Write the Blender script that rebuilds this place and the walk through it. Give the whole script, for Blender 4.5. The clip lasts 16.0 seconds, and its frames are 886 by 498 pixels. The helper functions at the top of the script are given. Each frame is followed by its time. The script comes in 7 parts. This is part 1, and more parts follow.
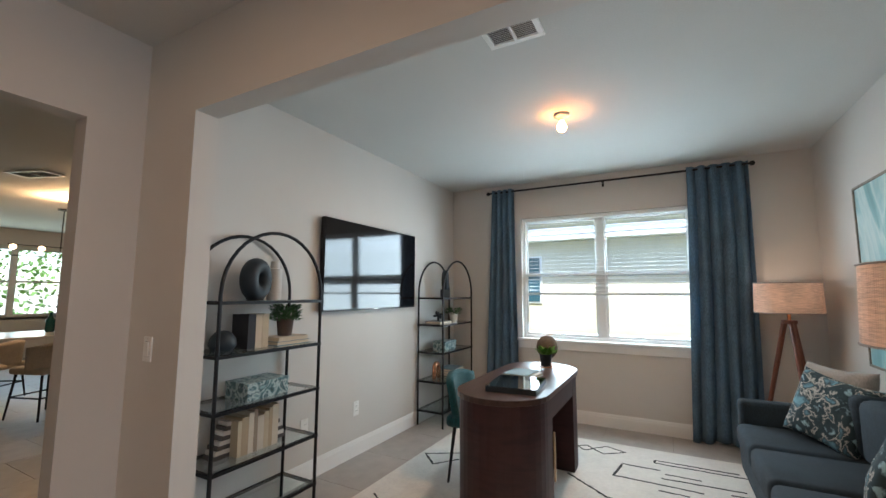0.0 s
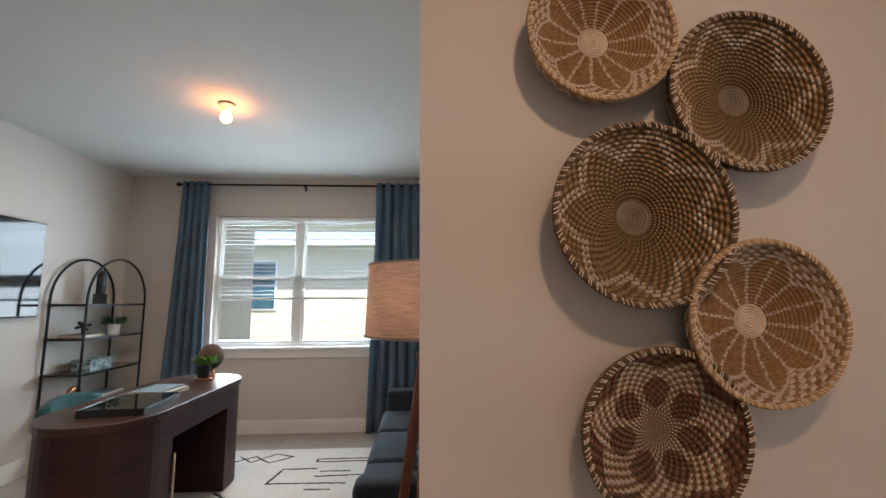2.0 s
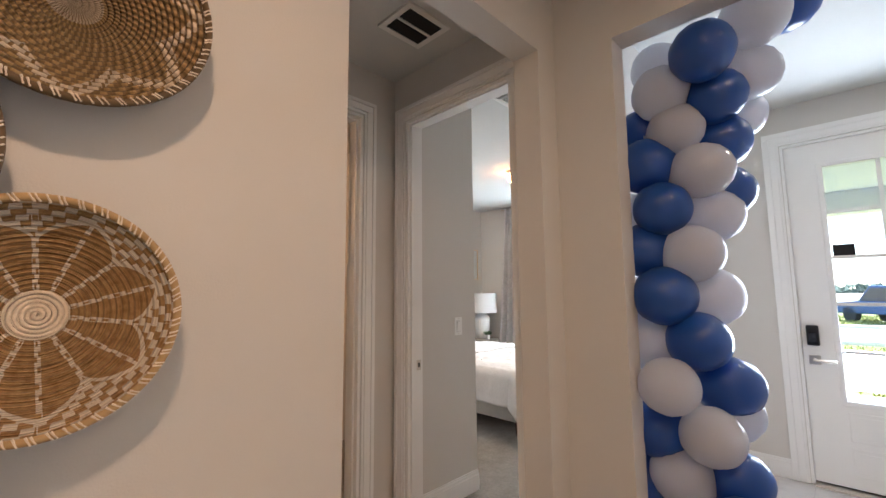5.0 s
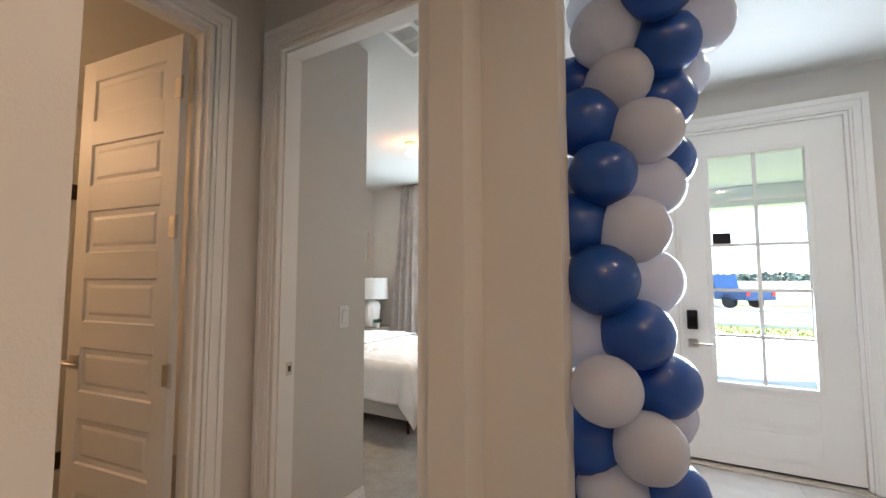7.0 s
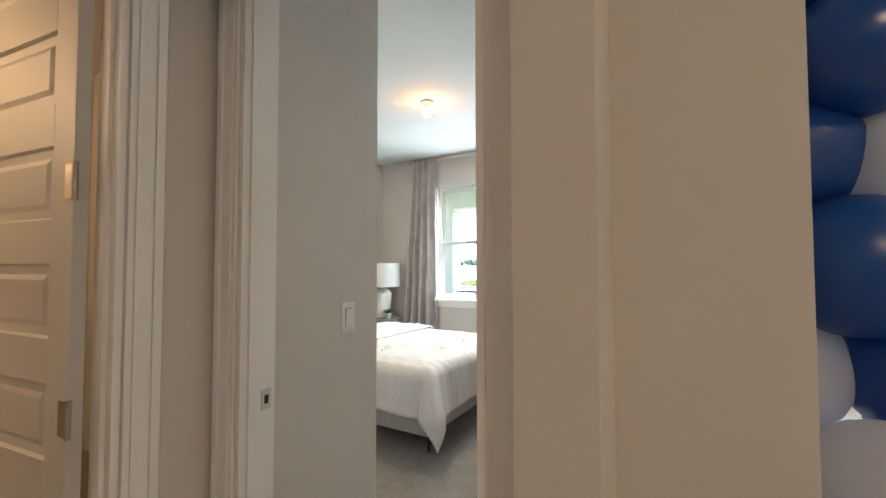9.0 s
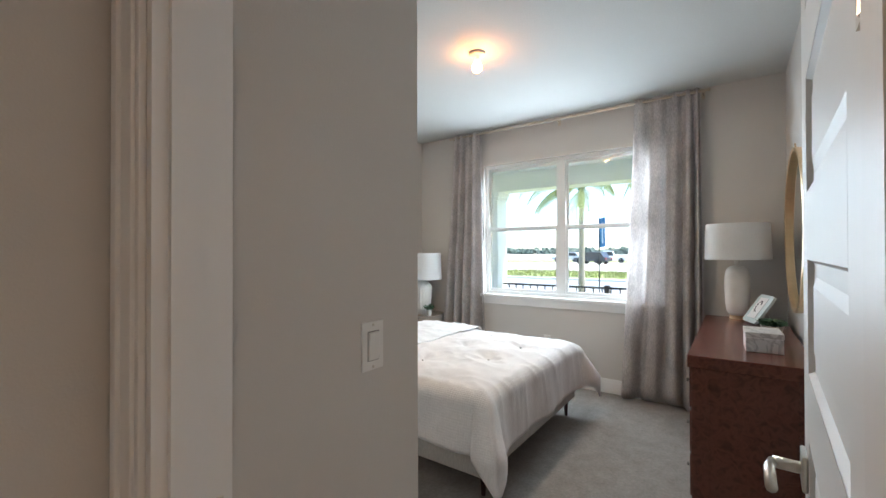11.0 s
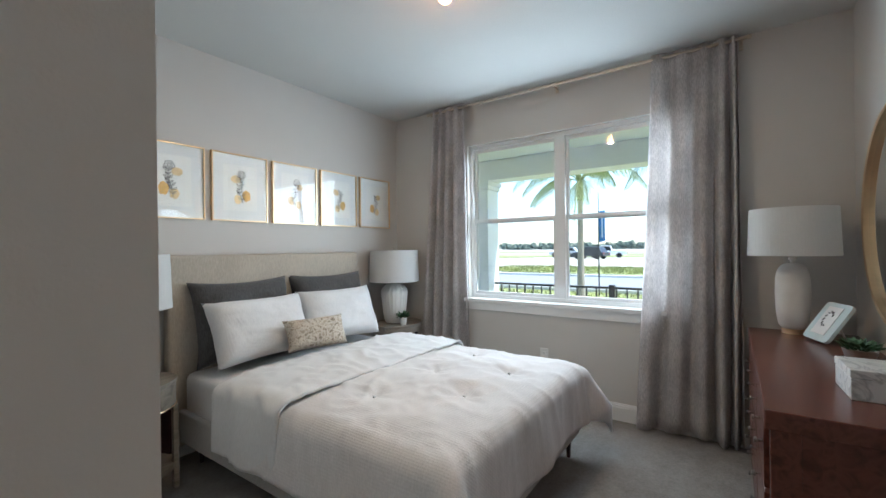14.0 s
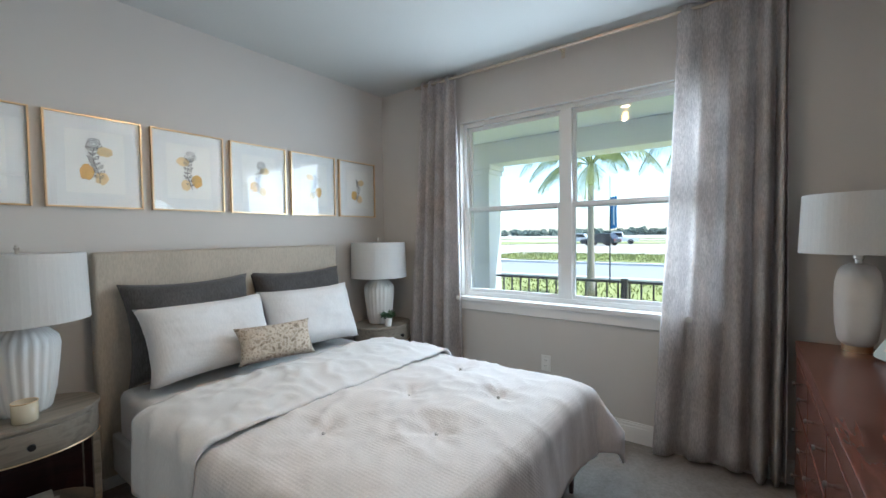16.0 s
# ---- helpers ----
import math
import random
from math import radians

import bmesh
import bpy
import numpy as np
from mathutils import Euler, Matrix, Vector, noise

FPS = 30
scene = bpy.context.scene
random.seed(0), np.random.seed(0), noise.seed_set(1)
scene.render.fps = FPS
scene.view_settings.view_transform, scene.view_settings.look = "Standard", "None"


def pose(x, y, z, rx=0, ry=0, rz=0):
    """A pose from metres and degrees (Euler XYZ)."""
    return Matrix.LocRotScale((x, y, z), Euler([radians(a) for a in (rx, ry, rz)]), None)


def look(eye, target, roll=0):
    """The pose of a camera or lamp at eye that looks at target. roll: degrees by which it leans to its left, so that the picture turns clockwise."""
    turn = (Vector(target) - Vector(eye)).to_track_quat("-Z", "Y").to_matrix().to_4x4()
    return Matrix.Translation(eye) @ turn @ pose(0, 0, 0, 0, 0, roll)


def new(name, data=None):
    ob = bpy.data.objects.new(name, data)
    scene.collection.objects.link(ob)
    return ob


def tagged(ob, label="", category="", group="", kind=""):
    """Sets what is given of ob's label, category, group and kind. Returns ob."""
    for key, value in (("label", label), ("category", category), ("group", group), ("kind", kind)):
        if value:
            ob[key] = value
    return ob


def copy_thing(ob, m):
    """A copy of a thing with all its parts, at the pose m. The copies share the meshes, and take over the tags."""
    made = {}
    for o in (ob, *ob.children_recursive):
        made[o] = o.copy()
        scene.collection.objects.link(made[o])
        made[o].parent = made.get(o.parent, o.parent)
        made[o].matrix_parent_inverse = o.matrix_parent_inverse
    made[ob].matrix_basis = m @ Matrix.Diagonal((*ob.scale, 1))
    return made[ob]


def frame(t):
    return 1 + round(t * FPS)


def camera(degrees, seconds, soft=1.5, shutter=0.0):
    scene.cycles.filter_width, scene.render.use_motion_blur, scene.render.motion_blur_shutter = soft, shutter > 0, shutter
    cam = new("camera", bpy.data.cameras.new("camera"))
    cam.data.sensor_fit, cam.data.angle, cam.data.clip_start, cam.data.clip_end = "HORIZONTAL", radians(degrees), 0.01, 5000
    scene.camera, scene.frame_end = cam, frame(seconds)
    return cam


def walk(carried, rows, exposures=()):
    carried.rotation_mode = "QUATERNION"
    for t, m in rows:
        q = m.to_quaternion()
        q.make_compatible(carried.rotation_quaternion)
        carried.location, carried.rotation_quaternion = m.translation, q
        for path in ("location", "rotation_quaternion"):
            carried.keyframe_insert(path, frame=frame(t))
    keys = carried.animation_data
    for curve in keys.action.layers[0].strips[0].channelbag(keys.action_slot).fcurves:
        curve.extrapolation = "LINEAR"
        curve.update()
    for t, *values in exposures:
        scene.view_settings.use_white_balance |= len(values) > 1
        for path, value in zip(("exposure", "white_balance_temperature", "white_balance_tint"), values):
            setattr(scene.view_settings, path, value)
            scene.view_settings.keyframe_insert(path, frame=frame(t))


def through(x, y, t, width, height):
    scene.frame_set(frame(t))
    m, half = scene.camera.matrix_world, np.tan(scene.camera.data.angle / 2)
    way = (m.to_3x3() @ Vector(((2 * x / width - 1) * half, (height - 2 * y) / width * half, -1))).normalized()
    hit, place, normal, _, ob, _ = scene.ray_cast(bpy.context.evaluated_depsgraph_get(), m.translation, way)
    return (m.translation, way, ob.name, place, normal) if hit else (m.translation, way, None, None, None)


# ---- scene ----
cam = camera(94.3, 16.0)
PATH = [
    (0, (-3.029, -1.098, 1.38), (-3.972, 0.652, 1.594), 0.2),
    (0.5, (-2.848, -1.061, 1.364), (-3.566, 0.792, 1.596), -0.0),
    (1, (-2.671, -1.004, 1.353), (-3.115, 0.932, 1.591), -0.2),
    (1.5, (-2.491, -0.93, 1.364), (-2.668, 1.047, 1.606), -0.3),
    (2, (-2.307, -0.878, 1.347), (-2.2, 1.103, 1.596), -0.3),
    (2.5, (-2.135, -0.871, 1.33), (-1.765, 1.077, 1.588), -0.2),
    (3, (-1.974, -0.888, 1.344), (-1.346, 0.994, 1.592), -0.5),
    (3.5, (-1.859, -0.907, 1.34), (-1.005, 0.885, 1.584), -0.4),
    (4, (-1.767, -0.913, 1.331), (-0.689, 0.755, 1.566), -0.4),
    (4.5, (-1.693, -0.897, 1.333), (-0.432, 0.64, 1.556), -0.5),
    (5, (-1.615, -0.868, 1.327), (-0.195, 0.524, 1.541), -0.5),
    (5.2, (-1.585, -0.862, 1.317), (-0.122, 0.485, 1.532), -0.4),
    (7.3, (-1.163, -0.491, 1.315), (0.595, 0.455, 1.441), 0.0),
    (7.5, (-1.098, -0.456, 1.329), (0.664, 0.484, 1.442), 0.1),
    (8, (-0.974, -0.35, 1.329), (0.792, 0.583, 1.424), 0.2),
    (8.5, (-0.871, -0.241, 1.311), (0.887, 0.71, 1.392), 0.0),
    (9, (-0.744, -0.102, 1.314), (0.983, 0.904, 1.385), -0.1),
    (9.2, (-0.708, -0.038, 1.333), (1.013, 0.98, 1.388), 0.4),
    (11.3, (-0.163, 0.363, 1.329), (1.459, 1.533, 1.346), -0.4),
    (11.5, (-0.113, 0.395, 1.328), (1.508, 1.566, 1.347), -0.5),
    (12, (0.01, 0.478, 1.333), (1.628, 1.654, 1.347), -0.5),
    (12.5, (0.121, 0.54, 1.33), (1.741, 1.712, 1.345), -0.6),
    (13, (0.224, 0.57, 1.325), (1.85, 1.735, 1.336), -0.6),
    (13.5, (0.334, 0.588, 1.32), (1.968, 1.742, 1.328), -0.6),
    (14, (0.483, 0.591, 1.334), (2.119, 1.741, 1.331), -0.7),
    (14.5, (0.567, 0.61, 1.349), (2.205, 1.756, 1.333), -0.7),
    (15, (0.682, 0.643, 1.345), (2.319, 1.792, 1.311), -0.7),
    (15.5, (0.81, 0.68, 1.359), (2.438, 1.841, 1.302), -0.7),
    (16, (0.951, 0.715, 1.378), (2.559, 1.903, 1.309), -0.8),
]
walk(cam, [(t, look(eye, target, roll)) for t, eye, target, roll in PATH], [(0, 2.42, 5950, 8), (1.5, 2.4, 5950, 9), (2.5, 2.25, 6250, 16), (3.5, 2.7, 6050, 10), (4, 2.95, 5800, 6), (4.5, 3.05, 5700, 6), (5.2, 2.95, 6000, 8), (8.5, 2.9, 6000, 1), (9.2, 2.85, 5900, 0), (11.5, 2.4, 5800, 5), (13, 2.25, 5750, 4), (14, 2.02, 5600, 3), (16, 1.93, 5500, 3)])

# ---- world, sun, lamps ----
H = 2.70          # ceiling height
world = bpy.data.worlds.new("world")
scene.world = world
world.use_nodes = True
sky = world.node_tree.nodes.new("ShaderNodeTexSky")
sky.sky_type, sky.sun_disc = "NISHITA", False
SUN_EL, SUN_AZ = 62.0, -65.0      # azimuth: degrees from +x towards +y, where the sun stands
sky.sun_elevation, sky.sun_rotation = radians(SUN_EL), radians(90 - SUN_AZ)
world.node_tree.links.new(sky.outputs[0], world.node_tree.nodes["Background"].inputs[0])
world.node_tree.nodes["Background"].inputs[1].default_value = 0.11


def lamp(name, kind, at, energy, colour=(1, 1, 1), size=0.1, target=None):
    data = bpy.data.lights.new(name, kind)
    data.energy, data.color = energy, colour
    ob = new(name, data)
    ob.matrix_world = look(at, target) if target else pose(*at)
    if kind == "SUN":
        data.angle = radians(size)
    elif kind == "AREA":
        data.shape = "RECTANGLE"
        data.size, data.size_y = size
    else:
        data.shadow_soft_size = size
    return ob


a, e = radians(SUN_AZ), radians(SUN_EL)
sun_way = Vector((math.cos(a) * math.cos(e), math.sin(a) * math.cos(e), math.sin(e)))
lamp("sun", "SUN", tuple(sun_way * 30), 2.3, (1.0, 0.95, 0.88), 0.53, (0, 0, 0))
WARM = (1.0, 0.56, 0.25)
DAY = (0.86, 0.93, 1.0)
# skylight at each pane of the study, bedroom and great room windows and of the front door
for x in (-4.08, -3.20):
    for z, h in ((1.22, 0.58), (1.92, 0.56)):
        lamp("study_pane_light", "AREA", (x, 3.69, z), 3.0, (0.79, 0.94, 1.0), (0.74, h), (x, 0, z - 0.25))
for y in (1.33, 2.2):
    for z, h in ((1.21, 0.58), (1.91, 0.56)):
        lamp("bedroom_pane_light", "AREA", (3.87, y, z), 2.5, DAY, (0.8, h), (0, y, z - 0.25))
lamp("front_door_light", "AREA", (2.30, -1.078, 1.4), 7.5, (0.84, 0.9, 1.0), (0.54, 1.5), (0, -1.078, 1.2))
for y in (1.35, 3.2):
    lamp("great_room_light", "AREA", (-14.97, y, 1.6), 3, (0.9, 1.0, 0.92), (1.7, 1.4), (0, y, 1.0))
lamp("great_room_glow", "POINT", (-10.4, 1.37, 2.6), 12, WARM, 0.06)
lamp("hall_downlight_and_fill", "AREA", (-1.85, -1.25, 2.685), 3.1, (1.0, 0.62, 0.38), (0.12, 0.12), (-1.85, -1.25, 0))
# fill with no known source, added to lift the dim hall end
lamp("hall_downlight_and_fill", "AREA", (-4.3, -1.2, 2.685), 1.4, (1.0, 0.6, 0.36), (0.12, 0.12), (-4.3, -1.2, 0))
lamp("study_bulb_glow", "AREA", (-3.645, 1.886, H - 0.137), 3.0, (1.0, 0.66, 0.4), (0.05, 0.05), (-3.645, 1.886, 0))
lamp("bedroom_bulb_glow", "AREA", (2.19, 1.76, H - 0.137), 2.8, (1.0, 0.74, 0.5), (0.05, 0.05), (2.19, 1.76, 0))
# unseen fill lamp, added to brighten the dark vestibule
lamp("hall_downlight_and_fill", "AREA", (-0.45, -1.6, 2.685), 0.9, (1.0, 0.69, 0.46), (0.12, 0.12), (-0.45, -1.6, 0))
lamp("foyer_downlight_glow", "AREA", (1.2, -1.3, 2.685), 0.7, (1.0, 0.8, 0.6), (0.12, 0.12), (1.2, -1.3, 0))
for x, y, w in ((-2.27, 0.63, 0.2), (-2.13, 3.33, 0.2)):
    lamp("shade_bulb_glow", "POINT", (x, y, 1.42), w, (1.0, 0.76, 0.6), 0.03)
lamp("bath_light", "POINT", (-1.3, 2.9, 2.3), 4.4, (1.0, 0.56, 0.28), 0.3)

# ---- materials ----


def material(name, colour, rough=0.6, metal=0.0, vary=0.06, scale=6.0, bump=0.0, bump_scale=120.0, emit=None, strength=0.0, transmission=0.0, sheen=0.0, alpha=1.0):
    m = bpy.data.materials.new(name)
    m.use_nodes = True
    nt = m.node_tree
    b = nt.nodes["Principled BSDF"]
    b.inputs["Roughness"].default_value, b.inputs["Metallic"].default_value = rough, metal
    b.inputs["Base Color"].default_value = (*colour, 1)
    b.inputs["Transmission Weight"].default_value = transmission
    b.inputs["Sheen Weight"].default_value = sheen
    if emit:
        b.inputs["Emission Color"].default_value, b.inputs["Emission Strength"].default_value = (*emit, 1), strength
    co = nt.nodes.new("ShaderNodeTexCoord")
    if vary:
        n1 = nt.nodes.new("ShaderNodeTexNoise")
        n1.inputs["Scale"].default_value, n1.inputs["Detail"].default_value = scale, 6
        n2 = nt.nodes.new("ShaderNodeTexNoise")
        n2.inputs["Scale"].default_value, n2.inputs["Detail"].default_value = scale * 0.17, 3
        nt.links.new(co.outputs["Object"], n1.inputs["Vector"])
        nt.links.new(co.outputs["Object"], n2.inputs["Vector"])
        add = nt.nodes.new("ShaderNodeMath")
        add.operation = "ADD"
        nt.links.new(n1.outputs["Fac"], add.inputs[0])
        nt.links.new(n2.outputs["Fac"], add.inputs[1])
        ramp = nt.nodes.new("ShaderNodeMapRange")
        ramp.inputs["From Min"].default_value, ramp.inputs["From Max"].default_value = 0.6, 1.4
        ramp.inputs["To Min"].default_value, ramp.inputs["To Max"].default_value = 1 - vary, 1 + vary
        nt.links.new(add.outputs[0], ramp.inputs["Value"])
        mul = nt.nodes.new("ShaderNodeMix")
        mul.data_type, mul.blend_type = "RGBA", "MULTIPLY"
        mul.inputs["Factor"].default_value = 1
        mul.inputs[6].default_value = (*colour, 1)
        nt.links.new(ramp.outputs[0], mul.inputs[7])
        nt.links.new(mul.outputs[2], b.inputs["Base Color"])
    if bump:
        nb = nt.nodes.new("ShaderNodeTexNoise")
        nb.inputs["Scale"].default_value, nb.inputs["Detail"].default_value = bump_scale, 4
        nt.links.new(co.outputs["Object"], nb.inputs["Vector"])
        bp = nt.nodes.new("ShaderNodeBump")
        bp.inputs["Strength"].default_value, bp.inputs["Distance"].default_value = bump, 0.004
        nt.links.new(nb.outputs["Fac"], bp.inputs["Height"])
        nt.links.new(bp.outputs[0], b.inputs["Normal"])
    return m


WALL = material("greige wall paint", (0.6, 0.57, 0.53), 0.62, vary=0.025, scale=3, bump=0.12, bump_scale=220)
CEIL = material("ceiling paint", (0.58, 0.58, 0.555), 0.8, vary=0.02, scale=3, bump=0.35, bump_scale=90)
TRIM = material("white trim paint", (0.8, 0.79, 0.77), 0.45, vary=0.015)
TILE = material("porcelain floor tile", (0.36, 0.33, 0.3), 0.4, vary=0.16, scale=9, bump=0.05)
GROUT = material("tile grout", (0.3, 0.28, 0.26), 0.9)
CARPET = material("grey carpet", (0.29, 0.265, 0.24), 0.95, vary=0.22, scale=60, bump=1.0, bump_scale=380)

# ---- building helpers ----


def mesh_from(bm, name):
    me = bpy.data.meshes.new(name)
    bm.to_mesh(me)
    bm.free()
    return me


def part(name, bm, mat, parent=None, label="", smooth=False, at=None):
    """Links a bmesh as one mesh object under a thing or a part."""
    me = mesh_from(bm, name)
    if mat:
        me.materials.append(mat)
    if smooth:
        for p in me.polygons:
            p.use_smooth = True
    ob = new(name, me)
    if parent:
        ob.parent = parent
    if at is not None:
        ob.matrix_basis = at
    return tagged(ob, label)


def thing(name, at, label, category, group="", kind=""):
    ob = new(name)
    ob.empty_display_size = 0.1
    ob.matrix_basis = at
    return tagged(ob, label, category, group, kind)


def box(x0, x1, y0, y1, z0, z1, bevel=0.0, bm=None, seg=2):
    own = bmesh.new()
    bmesh.ops.create_cube(own, size=1)
    for v in own.verts:
        v.co = Vector((x0 + (v.co.x + 0.5) * (x1 - x0), y0 + (v.co.y + 0.5) * (y1 - y0), z0 + (v.co.z + 0.5) * (z1 - z0)))
    if bevel:
        bmesh.ops.bevel(own, geom=own.edges[:], offset=bevel, segments=seg, affect="EDGES", profile=0.5)
    if bm is None:
        return own
    return merge(bm, own)


def merge(bm, other, m=None):
    if m is not None:
        other.transform(m)
    me = bpy.data.meshes.new("scratch")
    other.to_mesh(me)
    other.free()
    bm.from_mesh(me)
    bpy.data.meshes.remove(me)
    return bm


def structure(name, bm, mat, label, category):
    return tagged(part(name, bm, mat), label, category, kind="structure")


def wall_boxes(name, boxes, label="plain greige painted wall", mat=None):
    bm = bmesh.new()
    for b in boxes:
        box(*b, bm=bm)
    return structure(name, bm, mat or WALL, label, "wall")


# ---- structure ----
T = 0.115
HEAD = 2.36      # soffit of cased openings
DOOR = 2.40      # clear height of doors
# study
SX0, SX1, SY1 = -5.43, -1.81, 3.64
SW = (-4.52, -2.76, 0.85, 2.27)      # study window opening x0 x1 z0 z1
wall_boxes("wall_study_window", [(SX0 - T, SW[0], SY1, SY1 + 0.2, 0, H), (SW[1], SX1 + T, SY1, SY1 + 0.2, 0, H), (SW[0], SW[1], SY1, SY1 + 0.2, 0, SW[2]), (SW[0], SW[1], SY1, SY1 + 0.2, SW[3], H)])
wall_boxes("wall_study_shelves", [(SX0 - T, SX0, T, SY1, 0, H)])
wall_boxes("wall_study_sofa", [(SX1, SX1 + T, T, SY1, 0, H)])
OX0, OX1 = -4.97, -2.31        # study opening
BX1 = -1.07                     # end of the basket wall
HALLX = -5.41
wall_boxes("wall_hall_study", [(HALLX, OX0, 0, T, 0, H), (OX0, OX1, 0, T, 2.25, H)])
wall_boxes("wall_baskets", [(OX1, BX1, 0, T, 0, H)])
wall_boxes("wall_vestibule_header", [(BX1, -0.14, 0, 0.125, HEAD, H), (-0.14, 0.0, 0, 0.125, 0, H)])
# vestibule and bath door wall
VY = 1.14
wall_boxes("wall_vestibule_side", [(BX1 - T, BX1, T, VY, 0, H)])
BDX0, BDX1 = -1.0, -0.245
wall_boxes("wall_bath_door", [(BX1 - T, BDX0, VY, VY + T, 0, H), (BDX1, 0.0, VY, VY + T, 0, H), (BDX0, BDX1, VY, VY + T, DOOR, H)])
# bedroom door wall, runs on to the foyer opening
DY0, DY1 = 0.235, 1.03
wall_boxes("wall_bedroom_door", [(0, T, -0.258, DY0, 0, H), (0, T, DY1, VY + T, 0, H), (0, T, DY0, DY1, DOOR, H)])
FY0 = -1.95
wall_boxes("wall_foyer_opening", [(0, T, FY0, -0.258, HEAD, H), (0, T, -2.4, FY0, 0, H)])
# bedroom
RX1, RY1 = 3.82, 3.54
RW = (0.89, 2.64, 0.845, 2.30)        # bedroom window opening y0 y1 z0 z1
wall_boxes("wall_bedroom_closet", [(T, 0.648, 1.04, 1.04 + T, 0, H), (0.648 - T, 0.648, 1.04 + T, RY1, 0, H)])
wall_boxes("wall_bedroom_headboard", [(0.648 - T, RX1 + 0.2, RY1, RY1 + T, 0, H)])
wall_boxes("wall_bedroom_window", [(RX1, RX1 + 0.2, -T, RW[0], 0, H), (RX1, RX1 + 0.2, RW[1], RY1, 0, H), (RX1, RX1 + 0.2, RW[0], RW[1], 0, RW[2]), (RX1, RX1 + 0.2, RW[0], RW[1], RW[3], H)])
wall_boxes("wall_bedroom_dresser", [(T, RX1, -T, 0.0, 0, H)])
# foyer and front door
FX = 2.30
FD = (-1.575, -0.58)
wall_boxes("wall_front_door", [(FX, FX + 0.2, FD[1], -T, 0, H), (FX, FX + 0.2, -2.4, FD[0], 0, H), (FX, FX + 0.2, FD[0], FD[1], 2.44, H)])
wall_boxes("wall_hall_south", [(HALLX, FX + 0.2, -2.4 - T, -2.4, 0, H)])
# hall end, great room and bath
wall_boxes("wall_hall_end", [(HALLX - T, HALLX, -0.25, 0.0, 0, H), (HALLX - T, HALLX, -1.95, -0.25, 2.21, H), (HALLX - T, HALLX, -2.4 - T, -1.95, 0, H)])
GRX = -15.0
GW = (0.4, 4.3, 0.85, 2.33)
wall_boxes("wall_great_room_window", [(GRX - 0.2, GRX, -6, GW[0], 0, H), (GRX - 0.2, GRX, GW[1], 7, 0, H), (GRX - 0.2, GRX, GW[0], GW[1], 0, GW[2]), (GRX - 0.2, GRX, GW[0], GW[1], GW[3], H)])
wall_boxes("wall_great_room_side", [(GRX, SX0 - T, 7, 7.2, 0, H), (GRX, HALLX - T, -6.2, -6, 0, H), (SX0 - T, SX0 - T + 0.02, SY1 + 0.2, 7.2, 0, H), (HALLX - T, HALLX, -6.2, -2.4 - T, 0, H)])
wall_boxes("wall_bath", [(SX1 + T, 0.648 - T, 3.6, 3.6 + T, 0, H), (SX1 + T, BX1 - T, VY, VY + T, 0, H)])
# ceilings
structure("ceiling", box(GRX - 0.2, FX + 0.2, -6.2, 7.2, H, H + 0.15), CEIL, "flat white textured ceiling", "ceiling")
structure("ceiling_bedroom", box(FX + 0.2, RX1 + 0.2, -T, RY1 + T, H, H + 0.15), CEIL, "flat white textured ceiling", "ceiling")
structure("floor", box(GRX - 0.2, FX + 0.2, -6.2, 7.2, -0.2, -0.004), GROUT, "grey floor under the tiles", "floor")
structure("floor_bedroom", box(T, RX1, 0, RY1, -0.004, 0.004), CARPET, "grey cut-pile bedroom carpet", "floor")

# ---- more materials ----


def nodes_of(m):
    return m.node_tree, m.node_tree.nodes["Principled BSDF"]


def calc(nt, op, a, b=None, c=None):
    n = nt.nodes.new("ShaderNodeMath")
    n.operation = op
    for i, v in enumerate((a, b, c)):
        if v is None:
            continue
        if isinstance(v, (int, float)):
            n.inputs[i].default_value = v
        else:
            nt.links.new(v, n.inputs[i])
    return n.outputs[0]


def blend(nt, fac, a, b):
    n = nt.nodes.new("ShaderNodeMix")
    n.data_type = "RGBA"
    for i, v in ((0, fac), (6, a), (7, b)):
        if isinstance(v, tuple):
            n.inputs[i].default_value = (*v, 1)
        elif isinstance(v, (int, float)):
            n.inputs[i].default_value = v
        else:
            nt.links.new(v, n.inputs[i])
    return n.outputs[2]


def noise_of(nt, scale, detail=4, stretch=None, distort=0.0):
    co = nt.nodes.new("ShaderNodeTexCoord")
    mp = nt.nodes.new("ShaderNodeMapping")
    if stretch:
        mp.inputs["Scale"].default_value = stretch
    n = nt.nodes.new("ShaderNodeTexNoise")
    n.inputs["Scale"].default_value, n.inputs["Detail"].default_value, n.inputs["Distortion"].default_value = scale, detail, distort
    nt.links.new(co.outputs["Object"], mp.inputs[0])
    nt.links.new(mp.outputs[0], n.inputs["Vector"])
    return n.outputs["Fac"]


def ramp_of(nt, fac, stops):
    n = nt.nodes.new("ShaderNodeValToRGB")
    el = n.color_ramp.elements
    while len(el) < len(stops):
        el.new(0.5)
    for e, (p, c) in zip(el, stops):
        e.position, e.color = p, (*c, 1)
    nt.links.new(fac, n.inputs[0])
    return n.outputs[0]


